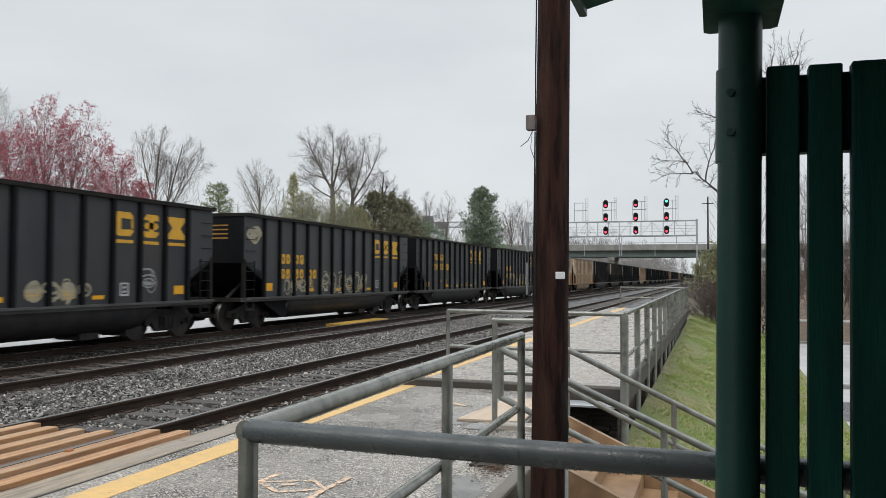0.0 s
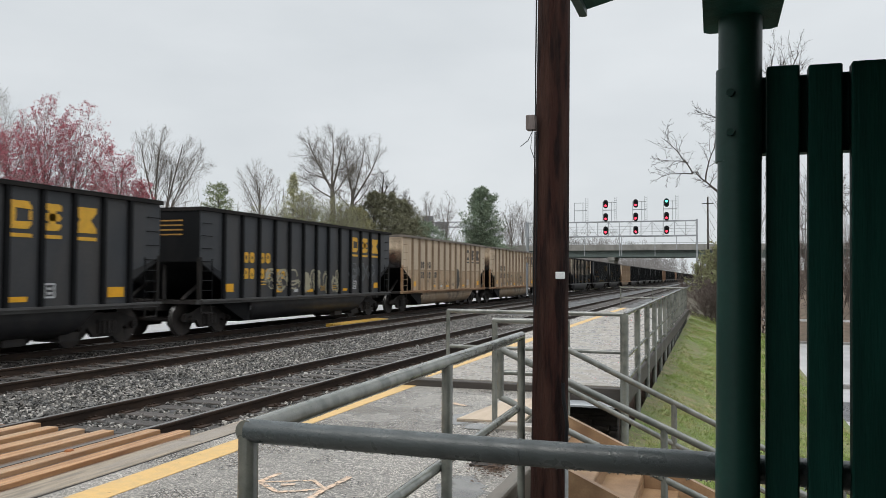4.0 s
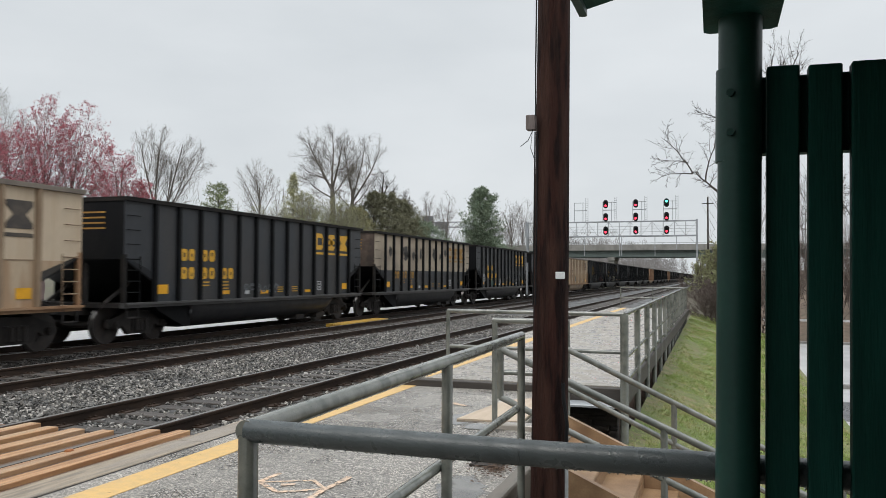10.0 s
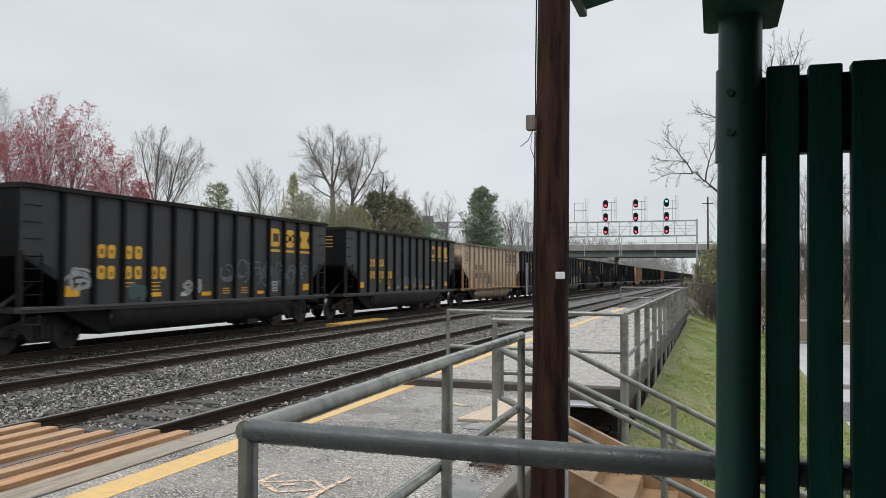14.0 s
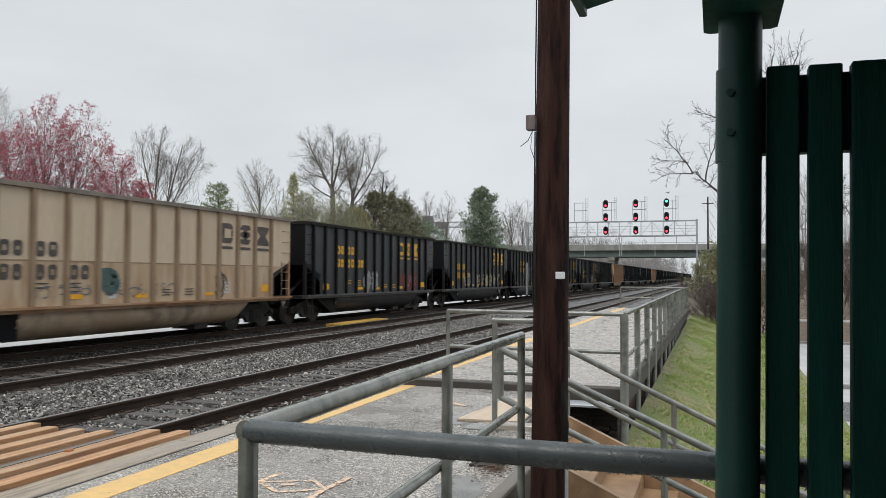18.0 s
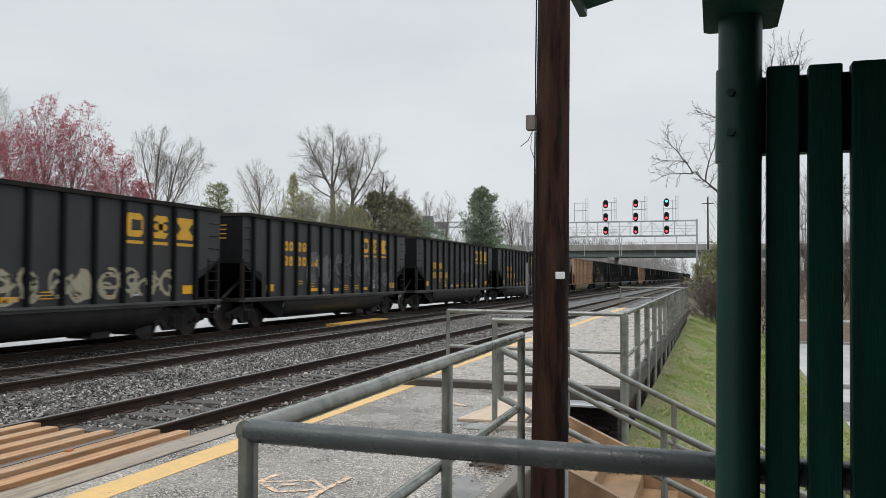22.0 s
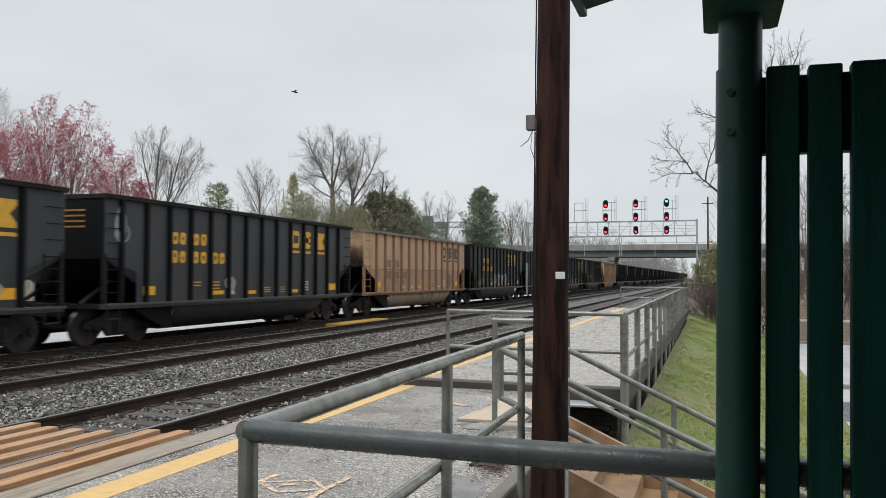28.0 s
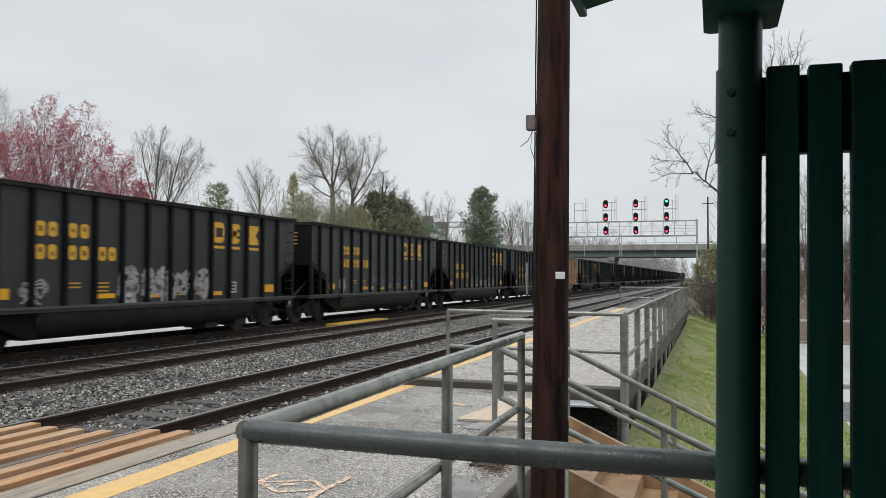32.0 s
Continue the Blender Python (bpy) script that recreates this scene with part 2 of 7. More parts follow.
M_PLAT = pebbles("wet_exposed_aggregate", 0.06, 0.68, 105.0, 0.5, 0.38, patch=0.28, tint=(1.0, 0.92, 0.815))
M_SMOOTH = material("wet_pale_concrete", (0.35, 0.315, 0.275), 0.34, second=(0.25, 0.225, 0.19), scale=3.3, amount=0.8, grain=80, bump=0.1,
                    third=(0.30, 0.265, 0.225), third_scale=0.45, rough_var=0.25)
M_WHITECON = material("bright_wet_concrete", (0.46, 0.46, 0.455), 0.3, second=(0.34, 0.34, 0.335), scale=1.5, amount=0.6)
M_COPING = material("pale_edge_timber", (0.34, 0.275, 0.20), 0.55, second=(0.15, 0.125, 0.10), scale=7, amount=0.85, stretch=(3, 0.35, 1), third=(0.28, 0.25, 0.22), third_scale=1.6, bump=0.4)
M_LINE = material("worn_yellow_line", (0.66, 0.42, 0.15), 0.5, second=(0.52, 0.35, 0.15), scale=14, amount=0.7, grain=90)
M_SPRAY = material("orange_survey_spray", (0.74, 0.52, 0.36), 0.7, second=(0.46, 0.38, 0.31), scale=20, amount=0.7)
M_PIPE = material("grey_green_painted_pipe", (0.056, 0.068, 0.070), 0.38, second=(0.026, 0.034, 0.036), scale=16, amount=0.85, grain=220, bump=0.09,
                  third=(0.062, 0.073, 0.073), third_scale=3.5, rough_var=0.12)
def worn(m, scale, lo, hi):
    """Lets a paint break up into flecks."""
    n, l = m.node_tree.nodes, m.node_tree.links
    co, ns, rg = n.new("ShaderNodeTexCoord"), n.new("ShaderNodeTexNoise"), n.new("ShaderNodeMapRange")
    ns.inputs["Scale"].default_value, ns.inputs["Detail"].default_value = scale, 6
    rg.inputs["From Min"].default_value, rg.inputs["From Max"].default_value = lo, hi
    l.new(co.outputs["Object"], ns.inputs["Vector"])
    l.new(ns.outputs["Fac"], rg.inputs["Value"])
    l.new(rg.outputs["Result"], n["Principled BSDF"].inputs["Alpha"])


worn(M_SPRAY, 40.0, 0.34, 0.52)
worn(M_LINE, 30.0, 0.20, 0.33)
# Timber tone lowered so the deck's side strip reads as open shade.
M_DARKTIMBER = material("dark_wet_timber_and_shade", (0.050, 0.041, 0.034), 0.6, second=(0.022, 0.018, 0.016), scale=6, stretch=(0.3, 3, 3))
M_POLE = material("creosoted_pole_wood", (0.036, 0.0140, 0.0105), 0.85, spec=0.15, second=(0.006, 0.003, 0.003), scale=9, amount=0.95, grain=34, bump=1.0, stretch=(2.4, 2.4, 0.30),
                  third=(0.060, 0.030, 0.022), third_scale=5.0, lo=0.44, hi=0.56)
M_PLANK = material("pale_worn_crossing_timber", (0.45, 0.255, 0.125), 0.42, second=(0.21, 0.092, 0.04), scale=4, amount=0.85, grain=50, bump=0.4, stretch=(6, 0.3, 1), vary=0.18,
                   third=(0.50, 0.38, 0.26), third_scale=1.0)
# Stands for the deep grooves between planks; their shade is in the colour.
M_PLANKDARK = material("wet_crossing_timber_groove_shade", (0.165, 0.08, 0.042), 0.4, second=(0.08, 0.04, 0.024), scale=4, amount=0.85, grain=50, bump=0.4, stretch=(6, 0.3, 1), vary=0.25,
                       third=(0.26, 0.15, 0.085), third_scale=1.2)
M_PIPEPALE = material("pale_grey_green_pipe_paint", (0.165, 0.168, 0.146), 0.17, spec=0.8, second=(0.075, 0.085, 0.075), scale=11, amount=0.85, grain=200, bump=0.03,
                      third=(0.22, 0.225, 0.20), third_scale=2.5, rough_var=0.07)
M_PUDDLE = stain("shallow_puddle", (0.17, 0.16, 0.145), 0.12, (1, 1, 0), 0.75, 0.03, 7.0)
M_BEAD = material("wet_bead_on_pipe", (0.10, 0.115, 0.112), 0.06, bump=0, spec=0.6)
M_LITTER = material("brown_leaf_litter", (0.11, 0.065, 0.04), 0.8, second=(0.05, 0.03, 0.022), scale=12, bump=0)
M_WETBEAM = material("grey_wet_beam_timber", (0.17, 0.15, 0.125), 0.5, second=(0.075, 0.063, 0.053), scale=6, amount=0.8, stretch=(3, 0.3, 1))
M_STAIR = material("yellow_brown_stair_timber", (0.34, 0.215, 0.12), 0.42, second=(0.17, 0.095, 0.05), scale=3.5, amount=0.85, stretch=(1, 1, 1), vary=0.12)
M_PLY = material("pale_plywood", (0.50, 0.40, 0.30), 0.6, second=(0.40, 0.31, 0.22), scale=5, amount=0.6, stretch=(3, 0.4, 1))
M_GREEN = material("dark_green_shelter_paint", (0.0145, 0.059, 0.047), 0.42, second=(0.010, 0.041, 0.033), scale=5, amount=0.6, grain=70, bump=0.04, spec=0.3)
M_GREENWOOD = material("dark_green_shelter_wood", (0.010, 0.062, 0.048), 0.6, second=(0.005, 0.034, 0.026), scale=6, amount=0.7, grain=60, bump=0.15, stretch=(4, 4, 0.3), spec=0.1)
M_STEEL = material("galvanised_steel", (0.42, 0.44, 0.46), 0.5, metal=0.5, second=(0.30, 0.32, 0.34), scale=6)
M_SIGBLACK = material("matt_black_signal", (0.012, 0.012, 0.013), 0.6, spec=0.2)
M_CONC = material("grey_bridge_concrete", (0.30, 0.29, 0.27), 0.85, second=(0.20, 0.195, 0.18), scale=0.8, amount=0.8, grain=12, stretch=(1, 1, 0.5))
M_GIRDER = material("grey_green_girder_paint", (0.115, 0.145, 0.135), 0.6, second=(0.085, 0.105, 0.10), scale=1.0)
M_BARK = material("grey_brown_bark", (0.19, 0.17, 0.15), 0.9, second=(0.12, 0.105, 0.09), scale=2.0, amount=0.7, bump=0)
# Paler copy of the bark for far trees: distance haze put into colour.
M_BARKFAR = material("haze_paled_grey_twigs", (0.21, 0.19, 0.175), 0.95, second=(0.15, 0.13, 0.12), scale=0.4, amount=0.7, bump=0)
M_BARKDARK = material("dark_wet_bark", (0.06, 0.05, 0.043), 0.9, bump=0)
M_BARKRED = material("reddish_grey_maple_bark", (0.21, 0.15, 0.145), 0.9, second=(0.14, 0.095, 0.095), scale=2.0, amount=0.7, bump=0)
M_BARKDUSK = material("brown_grey_bark", (0.115, 0.10, 0.088), 0.9, second=(0.075, 0.063, 0.055), scale=1.0, amount=0.7, bump=0)
M_RED = material("red_maple_blossom", (0.49, 0.125, 0.155), 0.85, second=(0.33, 0.07, 0.09), scale=0.8, amount=0.8, bump=0)
M_BUD = material("pale_green_bud", (0.30, 0.31, 0.16), 0.85, second=(0.24, 0.235, 0.13), scale=0.6, amount=0.7, bump=0)
# Needles lightened to stand in for mist; these pines are all far off.
M_PINE = material("haze_lightened_pine_needles", (0.21, 0.26, 0.18), 0.85, second=(0.14, 0.19, 0.13), scale=0.9, amount=0.8, bump=0)
M_CONIFER = material("mid_green_conifer", (0.25, 0.29, 0.15), 0.85, second=(0.15, 0.19, 0.10), scale=0.9, amount=0.8, bump=0)
M_DARKOLIVE = material("dark_olive_evergreen", (0.175, 0.17, 0.105), 0.85, second=(0.115, 0.112, 0.07), scale=0.5, amount=0.8, bump=0)
M_SIGBACK = material("dull_sign_back_aluminium", (0.20, 0.21, 0.22), 0.7, second=(0.15, 0.155, 0.16), scale=1.0)
M_BOX = material("brown_grey_box_paint", (0.16, 0.13, 0.12), 0.6, second=(0.10, 0.08, 0.075), scale=30, amount=0.7, stretch=(2, 2, 0.3))
M_YELLOWGREEN = material("yellow_green_conifer", (0.40, 0.39, 0.21), 0.85, second=(0.29, 0.29, 0.16), scale=0.7, amount=0.8, bump=0)
M_OLIVE = material("olive_evergreen", (0.27, 0.25, 0.13), 0.85, second=(0.19, 0.18, 0.095), scale=0.5, amount=0.8, bump=0)
M_BRUSH = material("brown_thicket_twigs", (0.12, 0.092, 0.078), 0.95, second=(0.065, 0.052, 0.046), scale=0.9, amount=0.7, bump=0)
M_GRASSBASE = material("spring_grass_ground", (0.13, 0.15, 0.055), 0.9, second=(0.24, 0.19, 0.11), scale=5.0, amount=0.85, grain=45, bump=0.6,
                       third=(0.12, 0.17, 0.04), third_scale=0.6)
M_GRASS = material("spring_grass_blades", (0.245, 0.31, 0.09), 0.75, second=(0.42, 0.36, 0.19), scale=5.0, amount=0.85, bump=0, third=(0.21, 0.315, 0.06), third_scale=0.8)
M_ASPHALT = material("wet_grey_asphalt", (0.085, 0.087, 0.09), 0.35, second=(0.055, 0.056, 0.058), scale=3, amount=0.7, rough_var=0.15)
# Brown taken down for the shade under the deck; the drain cover shares it.
M_STONE = material("brown_stone_darkened_for_shade", (0.038, 0.029, 0.022), 0.8, second=(0.014, 0.011, 0.009), scale=9, bump=0.8, vary=0.4)
M_REDLAMP = glow("red_signal_light", (1.0, 0.03, 0.06), 5.0)
M_GREENLAMP = glow("green_signal_light", (0.10, 1.0, 0.62), 4.0)
M_TAG = material("white_metal_tag", (0.65, 0.66, 0.66), 0.5, bump=0)
# Twig grey made paler to stand in for haze over the woods.
M_FARWOOD = material("haze_grey_far_twigs", (0.27, 0.255, 0.25), 0.95, second=(0.21, 0.195, 0.19), scale=0.08, amount=0.7, bump=0)


# ---------------------------------------------------------------- mesh tools
class Build:
    """Collects vertices and faces, then makes one mesh."""

    def __init__(self):
        self.v, self.f = [], []

    def hexa(self, pts):
        k = len(self.v)
        self.v += [tuple(p) for p in pts]
        self.f += [(k, k + 3, k + 2, k + 1), (k + 4, k + 5, k + 6, k + 7), (k, k + 1, k + 5, k + 4),
                   (k + 1, k + 2, k + 6, k + 5), (k + 2, k + 3, k + 7, k + 6), (k + 3, k, k + 4, k + 7)]
        return self

    def box(self, x0, x1, y0, y1, z0, z1):
        return self.hexa([(x0, y0, z0), (x1, y0, z0), (x1, y1, z0), (x0, y1, z0),
                          (x0, y0, z1), (x1, y0, z1), (x1, y1, z1), (x0, y1, z1)])

    def rbox(self, x0, x1, y0, y1, z0, z1, r):
        """A box with its edges along z and its top rim chamfered."""
        ring = [(x0 + r, y0), (x1 - r, y0), (x1, y0 + r), (x1, y1 - r), (x1 - r, y1), (x0 + r, y1), (x0, y1 - r), (x0, y0 + r)]
        cx, cy = (x0 + x1) / 2, (y0 + y1) / 2
        inn = [(x - math.copysign(r, x - cx) * 0.7, y - math.copysign(r, y - cy) * 0.7) for x, y in ring]
        k = len(self.v)
        self.v += [(x, y, z0) for x, y in ring] + [(x, y, z1 - r) for x, y in ring] + [(x, y, z1) for x, y in inn]
        self.f += [tuple(range(k + 7, k - 1, -1)), tuple(range(k + 16, k + 24))]
        for lvl in (0, 8):
            for i in range(8):
                j = (i + 1) % 8
                self.f.append((k + lvl + i, k + lvl + j, k + lvl + 8 + j, k + lvl + 8 + i))
        return self

    def tube(self, path, r, n=10, cap=True, r_end=None):
        """A round bar along a list of points."""
        path = [Vector(p) for p in path]
        k0 = len(self.v)
        m = len(path)
        up = Vector((0, 0, 1))
        for i, p in enumerate(path):
            d = (path[min(i + 1, m - 1)] - path[max(i - 1, 0)]).normalized()
            a = d.cross(up)
            if a.length < 0.05:
                a = d.cross(Vector((0, 1, 0)))
            a.normalize()
            b = d.cross(a).normalized()
            rr = r if r_end is None else r + (r_end - r) * i / (m - 1)
            for j in range(n):
                t = 2 * math.pi * j / n
                self.v.append(tuple(p + a * (rr * math.cos(t)) + b * (rr * math.sin(t))))
        for i in range(m - 1):
            for j in range(n):
                q = (j + 1) % n
                self.f.append((k0 + i * n + j, k0 + (i + 1) * n + j, k0 + (i + 1) * n + q, k0 + i * n + q))
        if cap:
            self.f += [tuple(range(k0, k0 + n)), tuple(range(k0 + m * n - 1, k0 + (m - 1) * n - 1, -1))]
        return self

    def disc(self, c, axis, r0, r1, half, n=20):
        """A wheel-like ring or disc round an axis, of half thickness half."""
        c, axis = Vector(c), Vector(axis)
        return self.tube([c - axis * half, c - axis * half * 0.99, c + axis * half * 0.99, c + axis * half], r1, n)

    def prism(self, outline, x0, x1):
        """An outline of (y, z) pushed along x."""
        k, n = len(self.v), len(outline)
        self.v += [(x0, y, z) for y, z in outline] + [(x1, y, z) for y, z in outline]
        self.f += [tuple(range(k + n - 1, k - 1, -1)), tuple(range(k + n, k + 2 * n))]
        for i in range(n):
            j = (i + 1) % n
            self.f.append((k + i, k + j, k + n + j, k + n + i))
        return self

    def sweep_y(self, outline, y0, y1):
        """An outline of (x, z) pushed along y."""
        k, n = len(self.v), len(outline)
        self.v += [(x, y0, z) for x, z in outline] + [(x, y1, z) for x, z in outline]
        self.f += [tuple(range(k, k + n)), tuple(range(k + 2 * n - 1, k + n - 1, -1))]
        for i in range(n):
            j = (i + 1) % n
            self.f.append((k + i, k + n + i, k + n + j, k + j))
        return self

    def mesh(self, name, mat, smooth=False):
        me = bpy.data.meshes.new(name)
        me.from_pydata(self.v, [], self.f)
        me.materials.append(mat)
        if smooth:
            me.polygons.foreach_set("use_smooth", [True] * len(me.polygons))
        bm = bmesh.new()
        bm.from_mesh(me)
        bmesh.ops.recalc_face_normals(bm, faces=bm.faces)
        if smooth:
            for e in bm.edges:
                if len(e.link_faces) == 2 and e.calc_face_angle(0) > 0.9:
                    e.smooth = False
        bm.to_mesh(me)
        bm.free()
        return me


def part(name, data, mat=None, parent=None, label="", at=None, smooth=False):
    """Links a Build or a ready mesh as one object under a thing or a part."""
    me = data.mesh(name, mat, smooth) if isinstance(data, Build) else data
    ob = new(name, me)
    if parent:
        ob.parent = parent
    if at is not None:
        ob.matrix_basis = at
    if label:
        tagged(ob, label)
    return ob


def thing(name, label, category, at=None, group="", kind=""):
    ob = new(name)
    ob.empty_display_size = 0.2
    if at is not None:
        ob.matrix_basis = at
    return tagged(ob, label, category, group, kind)


def solid(name, data, mat, label, category="", group="", kind="", smooth=False, at=None):
    """A thing that is one mesh."""
    ob = part(name, data, mat, None, "", at, smooth)
    return tagged(ob, label, category, group, kind)

# ---------------------------------------------------------------- ground and tracks
TRACKS = (-6.41, -10.72, -15.02)      # track centres
Z_NEAR, Z_FAR = 0.16, 0.26            # the two platform levels
Z_FAR_TRACK = -0.10                   # the train's track lies a little lower


def bed_dip(x):
    return Z_FAR_TRACK * max(0.0, min(1.0, (-12.5 - x) / 0.9))


def ground_height(x, y):
    if x < -17:
        return -0.42
    if x < -4.4:
        return -0.5
    if x < -0.6:
        return -0.9
    return -0.9 - 0.30 * min(x + 0.6, 4.5)


def ground_sheet():
    xs = [-2500, -600, -200, -90, -60, -40, -28, -20, -17.05, -17, -12, -8, -4.45, -4.4, -2, -0.65, -0.6, 0.4, 1.4, 2.4, 3.4, 4.4, 5.4, 8, 15, 40, 120, 500, 2500]
    ys = [-2500, -600, -100, -30, -10, 0, 3.9, 4.1, 8, 12, 16, 22, 30, 45, 70, 110, 170, 260, 400, 800, 3000]
    b = Build()
    for y in ys:
        for x in xs:
            b.v.append((x, y, ground_height(x, y)))
    n = len(xs)
    for j in range(len(ys) - 1):
        for i in range(n - 1):
            b.f.append((j * n + i, j * n + i + 1, (j + 1) * n + i + 1, (j + 1) * n + i))
    solid("ground", b, M_GROUND, "damp brown earth with leaf litter", "ground", kind="structure")


def ballast_bed():
    """The stone bed, slightly uneven, with loose stones on the part near the platform."""
    rng = np.random.default_rng(4)
    b = Build()
    xs = np.linspace(-16.5, -4.35, 54)
    ys = np.concatenate([np.linspace(-12, 30, 150), np.linspace(31, 80, 60), np.linspace(85, 600, 60)])
    for y in ys:
        for x in xs:
            d = min(abs(x - c) for c in TRACKS)
            z = -0.165 if d < 1.35 else -0.165 - 0.05 * min(1.0, (d - 1.35) / 0.8)
            b.v.append((x, y, z + bed_dip(x) + (0.022 * rng.random() if y < 80 else 0)))
    n = len(xs)
    for j in range(len(ys) - 1):
        for i in range(n - 1):
            b.f.append((j * n + i, j * n + i + 1, (j + 1) * n + i + 1, (j + 1) * n + i))
    me = b.mesh("ballast", M_BALLAST)
    me.materials.append(M_DIRTY)
    cx = np.array([me.vertices[p.vertices[0]].co.x for p in me.polygons])
    me.polygons.foreach_set("material_index", (cx < -9.4).astype(np.int32).tolist())
    solid("ballast", me, None, "wet grey crushed stone ballast between the rails", "ballast", kind="structure")
    cube_v = np.array([(x, y, z) for z in (-1, 1) for x, y in ((-1, -1), (1, -1), (1, 1), (-1, 1))], float) * 0.72
    cube_f = [(3, 2, 1, 0), (4, 5, 6, 7), (0, 1, 5, 4), (1, 2, 6, 5), (2, 3, 7, 6), (3, 0, 4, 7)]

    def stones(name, count, x0, x1, y0, y1, mat, label, lo, hi):
        s = Build()
        x = rng.uniform(x0, x1, count)
        y = y0 + (y1 - y0) * rng.random(count) ** 1.6
        for i in range(count):
            d = min(abs(x[i] - c) for c in TRACKS)
            if abs(d - 0.75) < 0.1 or (d < 1.2 and abs((y[i] - 1.0 + 0.265) % 0.53 - 0.265) < 0.14 and rng.random() < 0.80):
                continue
            if d < 0.75 and rng.random() < 0.45:
                continue
            z = -0.155 if d < 1.35 else -0.155 - 0.05 * min(1.0, (d - 1.35) / 0.8)
            q = (cube_v + rng.uniform(-0.42, 0.42, (8, 3))) * rng.uniform(lo, hi, 3)
            a = rng.uniform(0, 6.3)
            e = rng.uniform(-0.7, 0.7)
            ca, sa, ce, se = math.cos(a), math.sin(a), math.cos(e), math.sin(e)
            rot = np.array([(ca, -sa * ce, sa * se), (sa, ca * ce, -ca * se), (0, se, ce)])
            q = q @ rot.T + (x[i], y[i], z + bed_dip(x[i]) + 0.02 * rng.random())
            k = len(s.v)
            s.v += [tuple(p) for p in q]
            s.f += [tuple(k + c for c in f) for f in cube_f]
        me = bpy.data.meshes.new(name)
        me.from_pydata(s.v, [], s.f)
        me.materials.append(mat)
        tagged(new(name, me), label, "ballast stones", kind="stuff")

    stones("ballast_stones", 62000, -9.75, -4.55, 4.5, 36, M_STONES, "loose grey and white ballast stones", 0.010, 0.031)
    stones("dark_ballast_stones", 14000, -14.2, -9.75, 8, 30, M_DARKSTONES, "oily dark ballast stones between tracks", 0.014, 0.034)


RAIL = [(-0.070, -0.165), (0.070, -0.165), (0.070, -0.152), (0.014, -0.135), (0.010, -0.045), (0.035, -0.034), (0.037, -0.008), (0.028, 0.0),
        (-0.028, 0.0), (-0.037, -0.008), (-0.035, -0.034), (-0.010, -0.045), (-0.014, -0.135), (-0.070, -0.152)]


def tracks():
    rail = Build().sweep_y(RAIL, -30, 600).mesh("rail", M_RAIL)
    rail.materials.append(M_HEAD)
    for p in rail.polygons:
        if abs(p.normal.z) > 0.9 and p.center.z > -0.004:
            p.material_index = 1
    tie = Build().rbox(-1.3, 1.3, -0.115, 0.115, -0.34, -0.130, 0.012).mesh("sleeper", M_TIE)
    plate = Build()
    for sx in (-0.7525, 0.7525):
        plate.box(sx - 0.19, sx + 0.19, -0.095, 0.095, -0.1655, -0.117)
        for dx in (-0.1, 0.1):
            plate.box(sx + dx - 0.018, sx + dx + 0.018, -0.06, -0.025, -0.12, -0.10)
            plate.box(sx + dx - 0.018, sx + dx + 0.018, 0.03, 0.065, -0.12, -0.10)
    plate = plate.mesh("tie_plate", M_RAIL)
    for i, x in enumerate(TRACKS):
        t = thing(f"track_{i + 1}", "standard gauge railway track, rusty rails on wooden sleepers", "railway track", pose(x, 0, Z_FAR_TRACK if i == 2 else 0), kind="structure")
        for sx in (-0.7525, 0.7525):
            part("rail", rail, parent=t, at=pose(sx, 0, 0), label="rusty steel rail with polished head")
        near = 130 if i == 0 else 90
        for k in range(near):
            a = random.uniform(-1, 1)
            s = part("sleeper", tie, parent=t, at=pose(random.uniform(-0.05, 0.05), 1.0 + k * 0.53, random.uniform(-0.006, 0.006), 0, 0, a))
            if i < 2 and k < 60:
                part("tie_plate", plate, parent=s)
        rest = Build()
        for k in range(near, 420):
            rest.box(-1.3, 1.3, 1.0 + k * 0.53 - 0.115, 1.0 + k * 0.53 + 0.115, -0.3, -0.138)
        tagged(part("far_sleepers", rest, M_TIE, t), "", kind="stuff")


def crossing():
    """Timber crossing boards across the near track."""
    c = thing("pedestrian_crossing", "worn orange-brown timber crossing boards set between the rails", "crossing")
    x = TRACKS[0]
    inner = [x - 0.60 + k * 0.172 for k in range(8)]
    outer = [x + 0.86 + k * 0.158 for k in range(6)]
    far = [x - 1.55 + k * 0.165 for k in range(4)]
    for group_x, y1, w in ((inner, 6.9, 0.128), (outer, 7.1, 0.118), (far, 6.9, 0.13)):
        for k, px in enumerate(group_x):
            pale = k % 2 == 0
            w = 0.150 if pale else 0.155
            b = Build().rbox(px - w / 2, px + w / 2, 1.2, y1 + random.uniform(-0.09, 0.05), -0.16, -0.004 if pale else -0.042, 0.005)
            part("board", b, M_PLANK if pale else M_PLANKDARK, c, "lower wet board painted dark for groove shade" if not pale else "")
    part("rail_clip", Build().rbox(x + 0.79, x + 0.845, 5.87, 5.95, -0.16, 0.012, 0.01), M_ORANGERUST, c, "small rusty orange rail clip")
    part("base", Build().box(x - 1.62, x - 0.85, 1.2, 6.85, -0.2, -0.10).box(x - 0.64, x + 0.66, 1.2, 6.85, -0.2, -0.10).box(x + 0.84, x + 1.72, 1.2, 7.0, -0.2, -0.10), M_DARKTIMBER, c)
    return c


